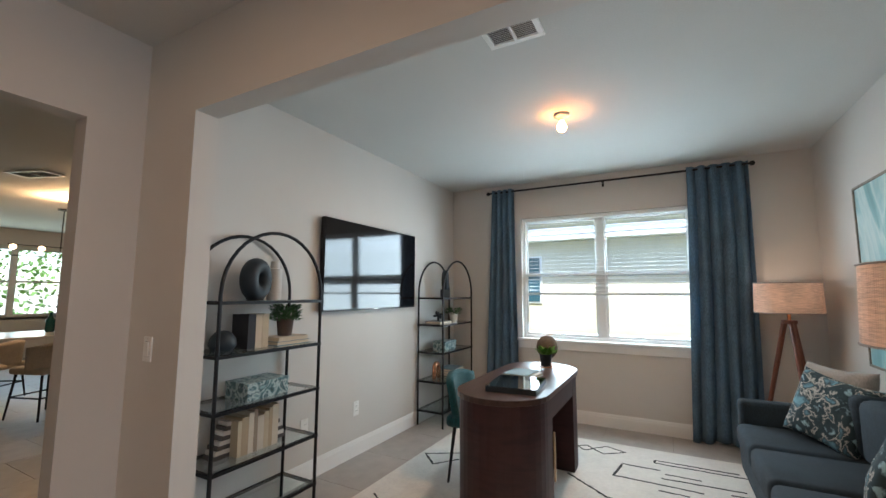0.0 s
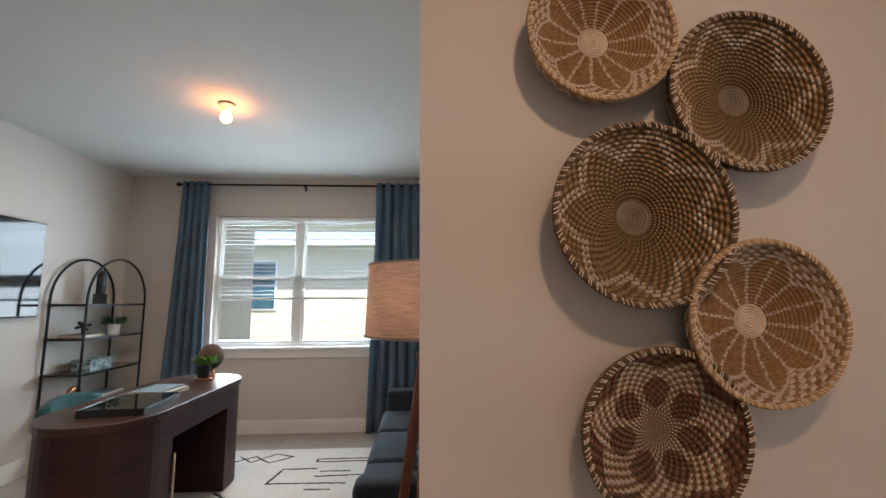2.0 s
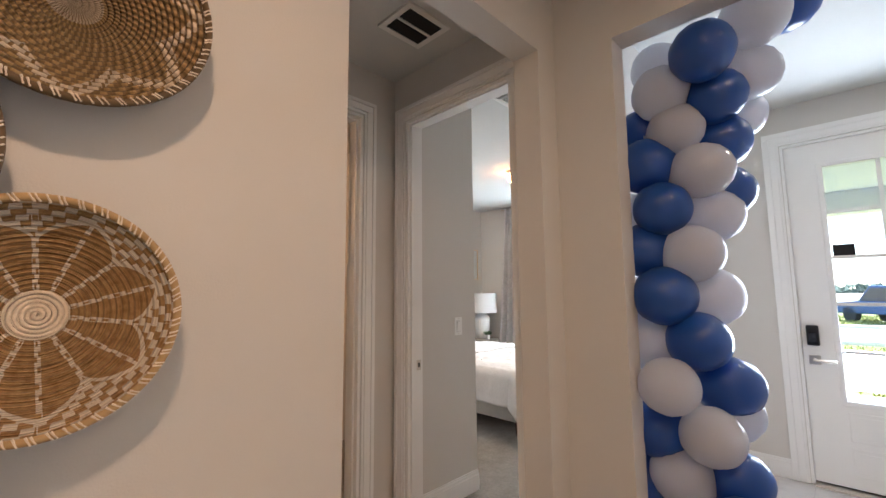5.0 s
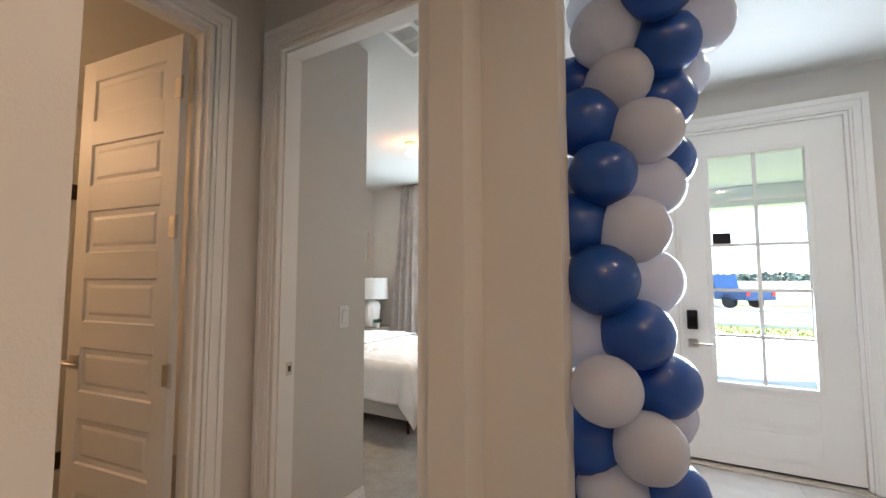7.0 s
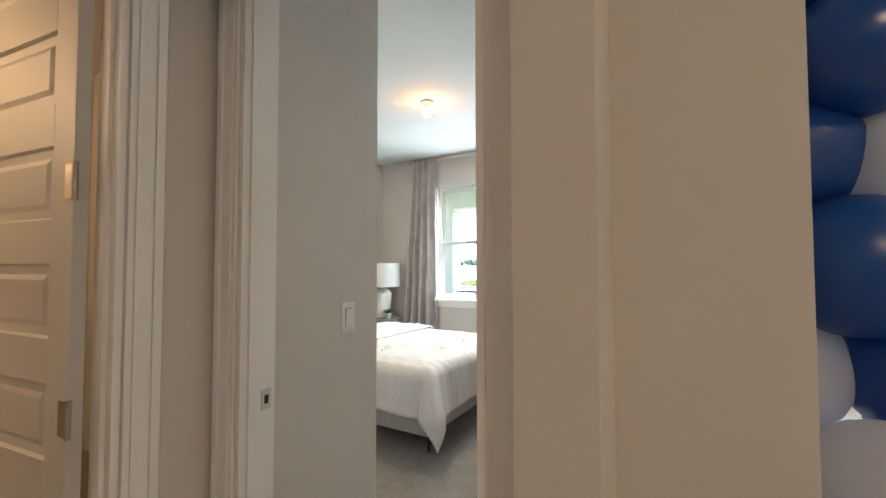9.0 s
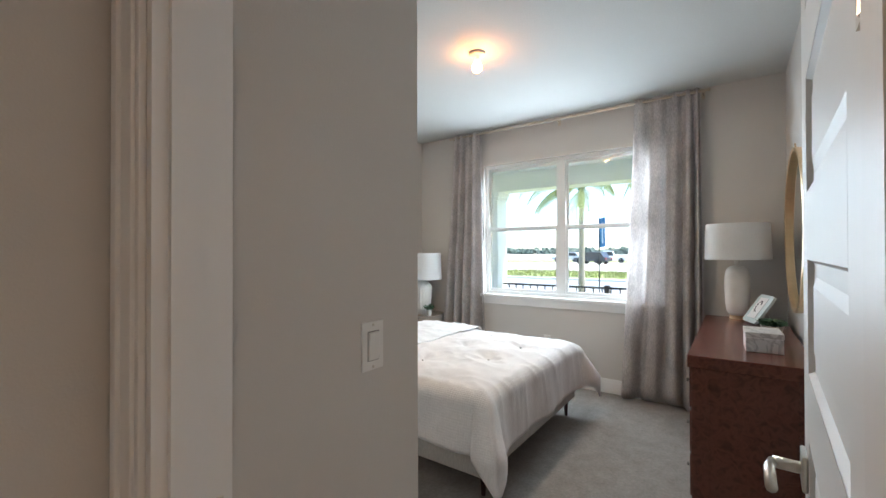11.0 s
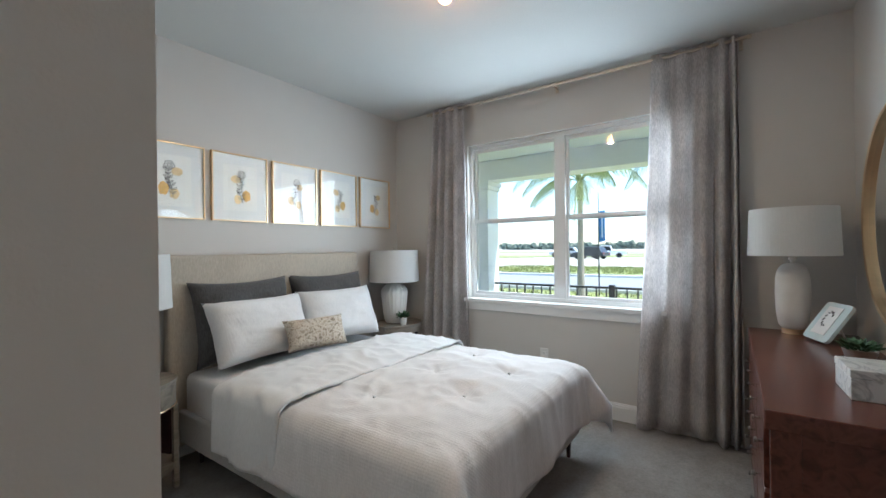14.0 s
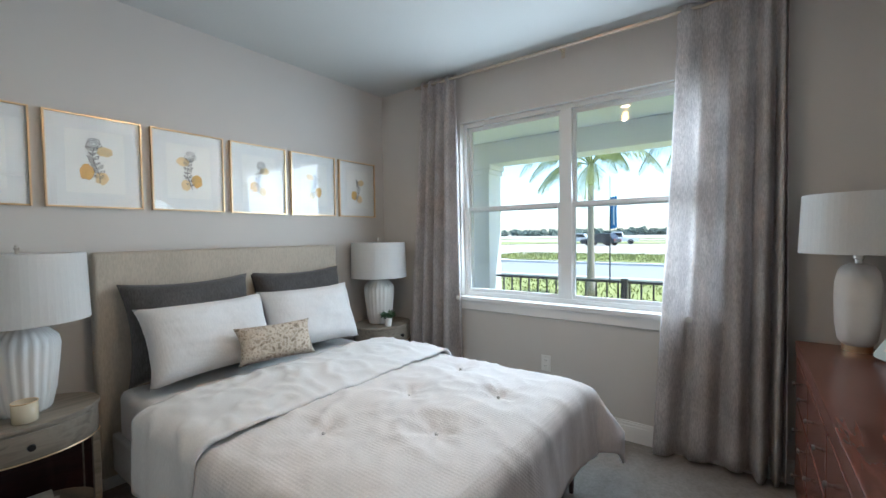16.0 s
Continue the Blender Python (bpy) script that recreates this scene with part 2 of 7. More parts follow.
def wood(name, dark, light, stretch, rough=0.4, scale=3.0):
    m = material(name, dark, rough, vary=0)
    nt, b = nodes_of(m)
    f = noise_of(nt, scale, 8, stretch, 0.6)
    nt.links.new(ramp_of(nt, f, [(0.3, dark), (0.52, light), (0.7, dark)]), b.inputs["Base Color"])
    bp = nt.nodes.new("ShaderNodeBump")
    bp.inputs["Strength"].default_value, bp.inputs["Distance"].default_value = 0.12, 0.002
    nt.links.new(f, bp.inputs["Height"])
    nt.links.new(bp.outputs[0], b.inputs["Normal"])
    return m


def swirl(name, stops, scale, distort, rough=0.4, stretch=None):
    m = material(name, stops[0][1], rough, vary=0)
    nt, b = nodes_of(m)
    nt.links.new(ramp_of(nt, noise_of(nt, scale, 5, stretch, distort), stops), b.inputs["Base Color"])
    return m


def weave(name, colour, rough=0.9, vary=0.12, thread=700.0, strength=0.5, through=0.0, mottled=None, slub=(1, 1, 0.25)):
    """Woven cloth: fine crossed threads as relief; through: share of light that passes."""
    m = material(name, colour, rough, vary=0, sheen=0.15)
    nt, b = nodes_of(m)
    co = nt.nodes.new("ShaderNodeTexCoord")
    sep = nt.nodes.new("ShaderNodeSeparateXYZ")
    nt.links.new(co.outputs["Object"], sep.inputs[0])
    waves = [calc(nt, "SINE", calc(nt, "MULTIPLY", sep.outputs[i], thread)) for i in range(3)]
    h = calc(nt, "ADD", calc(nt, "MULTIPLY", waves[0], waves[2]), waves[1])
    big = noise_of(nt, 5, 5)
    fine = noise_of(nt, 160, 3, slub)
    mixed = calc(nt, "ADD", calc(nt, "MULTIPLY", big, 0.4), calc(nt, "MULTIPLY", fine, 0.6))
    lo, hi = tuple(c * (1 - vary * 1.6) for c in colour), tuple(min(1, c * (1 + vary * 1.6)) for c in colour)
    if mottled:
        lo, hi = mottled
    colr = ramp_of(nt, mixed, [(0.38, lo), (0.62, hi)])
    nt.links.new(colr, b.inputs["Base Color"])
    bp = nt.nodes.new("ShaderNodeBump")
    bp.inputs["Strength"].default_value, bp.inputs["Distance"].default_value = strength, 0.0015
    nt.links.new(calc(nt, "ADD", calc(nt, "MULTIPLY", h, 0.3), fine), bp.inputs["Height"])
    nt.links.new(bp.outputs[0], b.inputs["Normal"])
    if through:
        tr = nt.nodes.new("ShaderNodeBsdfTranslucent")
        nt.links.new(colr, tr.inputs[0])
        mx = nt.nodes.new("ShaderNodeMixShader")
        mx.inputs[0].default_value = through
        nt.links.new(b.outputs[0], mx.inputs[1])
        nt.links.new(tr.outputs[0], mx.inputs[2])
        nt.links.new(mx.outputs[0], nt.nodes["Material Output"].inputs[0])
    return m


def basket_material(name, radius, style):
    """Coiled seagrass: stitches laid over coils, with a star, petals or a flower worked in."""
    m = material(name, (0.3, 0.2, 0.1), 0.85, vary=0)
    nt, b = nodes_of(m)
    co = nt.nodes.new("ShaderNodeTexCoord")
    sep = nt.nodes.new("ShaderNodeSeparateXYZ")
    nt.links.new(co.outputs["Object"], sep.inputs[0])
    x, z = sep.outputs[0], sep.outputs[2]
    r = calc(nt, "SQRT", calc(nt, "ADD", calc(nt, "MULTIPLY", x, x), calc(nt, "MULTIPLY", z, z)))
    rn = calc(nt, "DIVIDE", r, radius)
    th = calc(nt, "ARCTAN2", z, x)
    wob = noise_of(nt, 9, 3)
    thw = calc(nt, "ADD", th, calc(nt, "MULTIPLY", wob, 0.25))
    ring = calc(nt, "MULTIPLY", rn, 22)
    row = calc(nt, "FLOOR", ring)
    # stitches get more numerous outwards and lean from row to row
    st = calc(nt, "SINE", calc(nt, "ADD", calc(nt, "MULTIPLY", thw, {"star": 48, "petal": 32, "flower": 44}[style]), calc(nt, "MULTIPLY", row, 2.5)))
    stitch = calc(nt, "GREATER_THAN", calc(nt, "ADD", st, calc(nt, "MULTIPLY", calc(nt, "SUBTRACT", noise_of(nt, 60, 2), 0.5), 1.2)), 0.1)
    tan, pale = (0.4, 0.255, 0.105), (0.66, 0.54, 0.4)
    if style == "petal":
        pale = (0.78, 0.68, 0.55)
    grain = noise_of(nt, 90, 4)
    straw = ramp_of(nt, grain, [(0.3, (0.27, 0.14, 0.05)), (0.7, (0.5, 0.3, 0.125))])
    n_pts = {"star": 7, "petal": 7, "flower": 7}[style]
    tri = calc(nt, "PINGPONG", calc(nt, "ADD", calc(nt, "MULTIPLY", th, n_pts / math.pi), 20), 1.0)   # 0..1..0, n_pts times
    if style == "star":
        base = blend(nt, stitch, (0.21, 0.13, 0.052), tan)
        line = calc(nt, "ADD", 0.68, calc(nt, "MULTIPLY", tri, 0.26))
        on = calc(nt, "LESS_THAN", calc(nt, "ABSOLUTE", calc(nt, "SUBTRACT", rn, line)), 0.06)
        on = calc(nt, "MULTIPLY", on, calc(nt, "GREATER_THAN", st, -0.75))
        col = blend(nt, on, base, pale)
        col = blend(nt, calc(nt, "MULTIPLY", calc(nt, "LESS_THAN", rn, 0.2), calc(nt, "GREATER_THAN", st, -0.6)), col, pale)
    elif style == "petal":
        spoke = calc(nt, "LESS_THAN", calc(nt, "MULTIPLY", calc(nt, "SUBTRACT", 1.0, tri), rn), 0.045)
        spoke2 = calc(nt, "LESS_THAN", calc(nt, "MULTIPLY", tri, rn), 0.05)
        edge = calc(nt, "ADD", 0.62, calc(nt, "MULTIPLY", calc(nt, "SQRT", calc(nt, "MAXIMUM", tri, 0.0)), 0.26))
        outer = calc(nt, "GREATER_THAN", rn, edge)
        rim = calc(nt, "LESS_THAN", calc(nt, "ABSOLUTE", calc(nt, "SUBTRACT", rn, edge)), 0.018)
        dots = calc(nt, "MULTIPLY", outer, stitch)
        on = calc(nt, "MAXIMUM", calc(nt, "MAXIMUM", rim, dots), calc(nt, "MULTIPLY", calc(nt, "MAXIMUM", spoke, spoke2), calc(nt, "GREATER_THAN", st, -0.7)))
        on = calc(nt, "MAXIMUM", on, calc(nt, "LESS_THAN", rn, 0.22))
        col = blend(nt, on, straw, pale)
    else:
        pet = calc(nt, "MULTIPLY", calc(nt, "LESS_THAN", calc(nt, "ABSOLUTE", calc(nt, "SUBTRACT", rn, 0.45)), calc(nt, "MULTIPLY", calc(nt, "SQRT", tri), 0.2)), calc(nt, "GREATER_THAN", tri, 0.25))
        outer = calc(nt, "MULTIPLY", calc(nt, "GREATER_THAN", rn, calc(nt, "SUBTRACT", 0.93, calc(nt, "MULTIPLY", tri, 0.2))), 1.0)
        darks = calc(nt, "MAXIMUM", pet, outer)
        st = calc(nt, "SINE", calc(nt, "ADD", calc(nt, "MULTIPLY", thw, 34), calc(nt, "MULTIPLY", row, 2.5)))
        stitch = calc(nt, "GREATER_THAN", st, 0.0)
        inner = blend(nt, stitch, (0.24, 0.13, 0.06), pale)
        col = blend(nt, darks, inner, blend(nt, stitch, (0.085, 0.036, 0.018), (0.24, 0.11, 0.055)))
    rim2 = calc(nt, "MULTIPLY", calc(nt, "GREATER_THAN", rn, 0.965), calc(nt, "GREATER_THAN", st, 0.2))
    col = blend(nt, rim2, col, pale)
    joint = calc(nt, "MULTIPLY", calc(nt, "LESS_THAN", calc(nt, "FRACT", ring), 0.26), 0.85 if style == "star" else 0.4)
    col = blend(nt, joint, col, (0.06, 0.034, 0.016))
    if style == "star":
        col = blend(nt, calc(nt, "MULTIPLY", calc(nt, "MULTIPLY", calc(nt, "LESS_THAN", rn, 0.2), calc(nt, "GREATER_THAN", st, -0.3)), 0.8), col, pale)
    col = blend(nt, calc(nt, "MULTIPLY", grain, 0.25), col, (0.12, 0.07, 0.03))
    nt.links.new(col, b.inputs["Base Color"])
    bp = nt.nodes.new("ShaderNodeBump")
    bp.inputs["Strength"].default_value, bp.inputs["Distance"].default_value = 0.9, 0.004
    if style == "petal":
        st = calc(nt, "ADD", calc(nt, "MULTIPLY", on, 0.9), calc(nt, "MULTIPLY", calc(nt, "SINE", calc(nt, "MULTIPLY", rn, 330)), 0.25))
    nt.links.new(calc(nt, "ADD", st, calc(nt, "MULTIPLY", grain, 0.8)), bp.inputs["Height"])
    nt.links.new(bp.outputs[0], b.inputs["Normal"])
    return m


def glass(name, tint=(1, 1, 1), rough=0.0):
    m = material(name, tint, rough, vary=0, transmission=1.0)
    m.node_tree.nodes["Principled BSDF"].inputs["IOR"].default_value = 1.45
    return m


GLASS = glass("clear glass", (0.97, 0.99, 0.98))
BLACK = material("black powder-coated metal", (0.018, 0.018, 0.02), 0.45, 0.6, vary=0.1, scale=30)
CHROME = material("satin nickel", (0.62, 0.58, 0.52), 0.28, 1.0, vary=0.05)
BRASS = material("brushed gold metal", (0.8, 0.6, 0.36), 0.32, 1.0, vary=0.1, scale=20)
COPPER = material("copper", (0.72, 0.33, 0.18), 0.25, 1.0, vary=0.08)
PLASTIC = material("white plastic", (0.78, 0.77, 0.74), 0.35, vary=0.02)
GAP = material("shadowed plastic gap", (0.3, 0.29, 0.28), 0.6, vary=0.05)
DARKSLOT = material("dark slot", (0.02, 0.02, 0.02), 0.8, vary=0)
SCREEN = material("glossy black screen", (0.006, 0.006, 0.008), 0.06, vary=0)
VINYL = material("white vinyl window frame", (0.78, 0.79, 0.78), 0.4, vary=0.02)
WALNUT = wood("dark walnut veneer", (0.024, 0.007, 0.009), (0.046, 0.014, 0.016), (1, 1, 6), 0.5)
# lighter, greyer than the veneer: light reflected on the top is in the colour
WALNUT_TOP = wood("dark walnut top with sheen in its colour", (0.04, 0.02, 0.016), (0.075, 0.038, 0.029), (7, 1, 1), 0.3)
MAHOGANY = wood("red-brown mahogany", (0.075, 0.023, 0.016), (0.14, 0.048, 0.032), (1, 7, 7), 0.25)
LEGWOOD = wood("reddish walnut leg", (0.11, 0.032, 0.018), (0.2, 0.065, 0.035), (8, 8, 1), 0.4)
GREYWOOD = wood("weathered taupe oak", (0.17, 0.145, 0.115), (0.27, 0.235, 0.19), (1, 8, 8), 0.55)
LINEN = weave("oatmeal linen lampshade", (0.76, 0.62, 0.52), vary=0.14, thread=900, through=0.5, slub=(0.12, 0.12, 1.6))
WHITESHADE = weave("white lampshade", (0.78, 0.78, 0.76), vary=0.012, thread=1200, strength=0.2, through=0.3)
BLUECURTAIN = weave("slate blue curtain", (0.12, 0.2, 0.28), vary=0.16, through=0.3)
GREYCURTAIN = weave("mottled grey curtain", (0.36, 0.33, 0.31), through=0.5, mottled=((0.54, 0.51, 0.5), (0.8, 0.76, 0.74)))
SOFA = weave("charcoal blue upholstery", (0.014, 0.026, 0.038), vary=0.25, thread=1100)
SOFA.node_tree.nodes["Principled BSDF"].inputs["Sheen Weight"].default_value = 0.02
TAUPE = weave("taupe cushion cloth", (0.33, 0.29, 0.26), vary=0.1)
TEAL = weave("teal velvet", (0.005, 0.075, 0.09), vary=0.25, thread=1400)
CHARCOAL = weave("charcoal cushion cloth", (0.07, 0.066, 0.064), vary=0.2)
WHITECLOTH = weave("white cotton", (0.73, 0.715, 0.7), vary=0.03, thread=800, strength=0.35)
WAFFLE = weave("white waffle-weave duvet", (0.7, 0.665, 0.645), vary=0.04, thread=420, strength=0.45)
HEADBOARD = weave("beige upholstery", (0.47, 0.415, 0.335), vary=0.06, thread=1200)
BEDBASE = weave("pale grey upholstery", (0.45, 0.43, 0.4), vary=0.06)
CERAMIC = material("white glazed ceramic", (0.8, 0.79, 0.76), 0.25, vary=0.03)
STONEWARE = material("rough white plaster ceramic", (0.66, 0.63, 0.59), 0.8, vary=0.08, scale=12, bump=0.5, bump_scale=40)
BLUEBLACK = material("matt blue-black ceramic", (0.02, 0.028, 0.035), 0.55, vary=0.2, scale=20)
MARBLE_TEAL = swirl("teal marbled lacquer", [(0.3, (0.02, 0.045, 0.05)), (0.42, (0.1, 0.2, 0.22)), (0.5, (0.5, 0.6, 0.6)), (0.58, (0.04, 0.1, 0.12)), (0.72, (0.26, 0.4, 0.42))], 8, 2.5)
PAINTING = swirl("abstract teal painting", [(0.28, (0.12, 0.25, 0.27)), (0.42, (0.24, 0.42, 0.44)), (0.5, (0.5, 0.6, 0.58)), (0.58, (0.3, 0.48, 0.5)), (0.72, (0.5, 0.54, 0.46))], 1.5, 1.7, 0.7, (1, 1, 0.6))
PATTERN = swirl("teal and cream patterned cloth", [(0.34, (0.3, 0.45, 0.5)), (0.40, (0.022, 0.04, 0.05)), (0.5, (0.03, 0.055, 0.065)), (0.53, (0.5, 0.48, 0.44)), (0.57, (0.03, 0.05, 0.06)), (0.68, (0.16, 0.32, 0.4))], 12, 0.5, 0.9)
LATTICE = swirl("woven natural cane cloth", [(0.35, (0.24, 0.19, 0.14)), (0.5, (0.62, 0.55, 0.45)), (0.65, (0.36, 0.3, 0.23))], 42, 0.3, 0.9)
PAPER = material("page paper", (0.62, 0.54, 0.42), 0.9, vary=0.1, scale=60)
LEAF = material("green succulent leaf", (0.05, 0.13, 0.035), 0.5, vary=0.3, scale=25)
BRIGHTLEAF = material("bright green leaf", (0.13, 0.3, 0.05), 0.5, vary=0.25, scale=25)
RUG = material("cream shag rug", (0.7, 0.68, 0.64), 0.95, vary=0.1, scale=40, bump=0.9, bump_scale=260)
RUGLINE = material("black rug yarn", (0.03, 0.03, 0.032), 0.95, vary=0.3, scale=60)


def latex(name, colour, through):
    """Stretched rubber skin: satin gloss in front, some light let through."""
    m = material(name, colour, 0.3, vary=0.05, scale=5)
    nt, b = nodes_of(m)
    b.inputs["Coat Weight"].default_value, b.inputs["Coat Roughness"].default_value = 0.35, 0.16
    tr = nt.nodes.new("ShaderNodeBsdfTranslucent")
    tr.inputs[0].default_value = (*colour, 1)
    mx = nt.nodes.new("ShaderNodeMixShader")
    mx.inputs[0].default_value = through
    nt.links.new(b.outputs[0], mx.inputs[1])
    nt.links.new(tr.outputs[0], mx.inputs[2])
    nt.links.new(mx.outputs[0], nt.nodes["Material Output"].inputs[0])
    return m


BLUEBALLOON = latex("royal blue latex", (0.018, 0.085, 0.36), 0.3)
WHITEBALLOON = latex("white latex", (0.7, 0.7, 0.74), 0.55)
BALLOONPOLE = material("clear balloon stick", (0.6, 0.6, 0.6), 0.3, vary=0)
MIRROR = material("mirror silver", (0.88, 0.9, 0.9), 0.015, 1.0, vary=0)
BULB = material("lit frosted bulb", (1, 0.9, 0.75), 0.4, vary=0, emit=(1.0, 0.36, 0.1), strength=17)
GLOBE = material("glowing globe bulb", (1, 0.9, 0.75), 0.4, vary=0, emit=(1.0, 0.6, 0.3), strength=3)
DOWNLIGHT = material("lit downlight lens", (1, 0.9, 0.8), 0.4, vary=0, emit=(1.0, 0.72, 0.45), strength=2)
PORCELAIN = material("white porcelain lampholder", (0.75, 0.72, 0.68), 0.4, vary=0.02)

# ---- shapes ----


def lathe(profile, seg=32, bm=None, ripple=0.0, n=0, axis="z"):
    """Turns a profile of (radius, height) round the z axis."""
    own = bmesh.new()
    rings = []
    for r, z in profile:
        ring = []
        for i in range(seg):
            t = 2 * math.pi * i / seg
            rr = r * (1 + ripple * math.sin(n * t + 1.3 * math.sin(z * 9)))
            ring.append(own.verts.new((rr * math.cos(t), rr * math.sin(t), z)))
        rings.append(ring)
    for a, b in zip(rings, rings[1:]):
        for i in range(seg):
            own.faces.new((a[i], a[(i + 1) % seg], b[(i + 1) % seg], b[i]))
    for ring, flip in ((rings[0], True), (rings[-1], False)):
        if ring[0].co.xy.length > 1e-5:
            own.faces.new(ring[::-1] if flip else ring)
    bmesh.ops.remove_doubles(own, verts=own.verts[:], dist=1e-5)
    bmesh.ops.recalc_face_normals(own, faces=own.faces[:])
    if axis == "y":
        own.transform(Matrix.Rotation(radians(90), 4, "X"))
    elif axis == "x":
        own.transform(Matrix.Rotation(radians(90), 4, "Y"))
    return own if bm is None else merge(bm, own)


def rod(p, q, r0, r1=None, seg=12, bm=None):
    """A straight bar between two points."""
    p, q = Vector(p), Vector(q)
    own = lathe([(r0, 0), (r1 if r1 is not None else r0, (q - p).length)], seg)
    own.transform(Matrix.Translation(p) @ (q - p).to_track_quat("Z", "Y").to_matrix().to_4x4())
    return own if bm is None else merge(bm, own)


def tube(points, r, seg=8, bm=None, closed=False):
    """A bent bar along points."""
    own = bmesh.new()
    pts = [Vector(p) for p in points]
    rings = []
    n = len(pts)
    side = None
    for i, p in enumerate(pts):
        a, b = (pts[i - 1], pts[(i + 1) % n]) if closed else (pts[max(i - 1, 0)], pts[min(i + 1, n - 1)])
        d = (b - a).normalized()
        if side is None:
            side = d.orthogonal().normalized()
        side = (side - d * side.dot(d)).normalized()
        up = d.cross(side)
        rings.append([own.verts.new(p + r * (math.cos(t) * side + math.sin(t) * up)) for t in (2 * math.pi * k / seg for k in range(seg))])
    pairs = list(zip(rings, rings[1:])) + ([(rings[-1], rings[0])] if closed else [])
    for a, b in pairs:
        for k in range(seg):
            own.faces.new((a[k], a[(k + 1) % seg], b[(k + 1) % seg], b[k]))
    if not closed:
        own.faces.new(rings[0][::-1])
        own.faces.new(rings[-1])
    bmesh.ops.recalc_face_normals(own, faces=own.faces[:])
    return own if bm is None else merge(bm, own)


def prism(outline, z0, z1, bevel=0.0):
    """Upright body over a plan outline."""
    bm = bmesh.new()
    lo = [bm.verts.new((x, y, z0)) for x, y in outline]
    hi = [bm.verts.new((x, y, z1)) for x, y in outline]
    n = len(outline)
    for i in range(n):
        bm.faces.new((lo[i], lo[(i + 1) % n], hi[(i + 1) % n], hi[i]))
    bm.faces.new(lo[::-1])
    bm.faces.new(hi)
    bmesh.ops.recalc_face_normals(bm, faces=bm.faces[:])
    if bevel:
        edges = [e for e in bm.edges if abs(e.verts[0].co.z - e.verts[1].co.z) < 1e-6]
        bmesh.ops.bevel(bm, geom=edges, offset=bevel, segments=2, affect="EDGES", profile=0.5)
    return bm


def stadium(length, width, seg=16, y0=0.0):
    """A racetrack outline, long along y."""
    r, h = width / 2, length / 2 - width / 2
    pts = [(r * math.cos(math.pi * i / seg), h + r * math.sin(math.pi * i / seg)) for i in range(seg + 1)]
    pts += [(-r * math.cos(math.pi * i / seg), -h - r * math.sin(math.pi * i / seg)) for i in range(seg + 1)]
    return [(x, y + y0) for x, y in pts]


def cushion(w, h, t, seg=14, sag=0.0, seed=1.0, pinch=0.1):
    """A stuffed cushion, upright in the xz plane, its back to +y."""
    bm = bmesh.new()
    grids = []
    for side in (-1, 1):
        rows = []
        for j in range(seg + 1):
            row = []
            for i in range(seg + 1):
                u, v = 2 * i / seg - 1, 2 * j / seg - 1
                puff = max(0.0, (1 - u ** 4) * (1 - v ** 4)) ** 0.5
                x = u * w / 2 * (1 - pinch * (1 - u * u) * 0 - pinch * (1 - v * v) * abs(u) ** 3)
                z = v * h / 2 * (1 - pinch * (1 - u * u) * abs(v) ** 3)
                y = side * t / 2 * puff
                k = noise.noise(Vector((u * 1.7 + seed, v * 1.7, side * 2 + seed))) + 0.5 * (1 - abs(noise.noise(Vector((u * 2.6 + v * 1.9 + seed, v * 3.1 - u * 1.4, seed))))) ** 5
                row.append(bm.verts.new((x, y + 0.08 * t * k * puff * side, z + h / 2 + (sag * u * u * (v > 0) * v))))
            rows.append(row)
        for j in range(seg):
            for i in range(seg):
                f = (rows[j][i], rows[j][i + 1], rows[j + 1][i + 1], rows[j + 1][i])
                bm.faces.new(f if side < 0 else f[::-1])
        grids.append(rows)
    bmesh.ops.remove_doubles(bm, verts=bm.verts[:], dist=1e-4)
    bmesh.ops.recalc_face_normals(bm, faces=bm.faces[:])
    return bm


def cloth(points, thick):
    """A sheet from rows of points, given a thickness."""
    bm = bmesh.new()
    rows = [[bm.verts.new(p) for p in row] for row in points]
    for a, b in zip(rows, rows[1:]):
        for i in range(len(a) - 1):
            bm.faces.new((a[i], a[i + 1], b[i + 1], b[i]))
    bmesh.ops.recalc_face_normals(bm, faces=bm.faces[:])
    bm.normal_update()
    front = [v for row in rows for v in row]
    twin = {v: bm.verts.new(v.co - v.normal * thick) for v in front}
    for f in bm.faces[:]:
        bm.faces.new([twin[v] for v in reversed(f.verts)])
    rim = [v for v in rows[0]] + [r[-1] for r in rows[1:]] + rows[-1][-2::-1] + [r[0] for r in rows[-2:0:-1]]
    for a, b in zip(rim, rim[1:] + rim[:1]):
        bm.faces.new((a, b, twin[b], twin[a]))
    bmesh.ops.recalc_face_normals(bm, faces=bm.faces[:])
    return bm


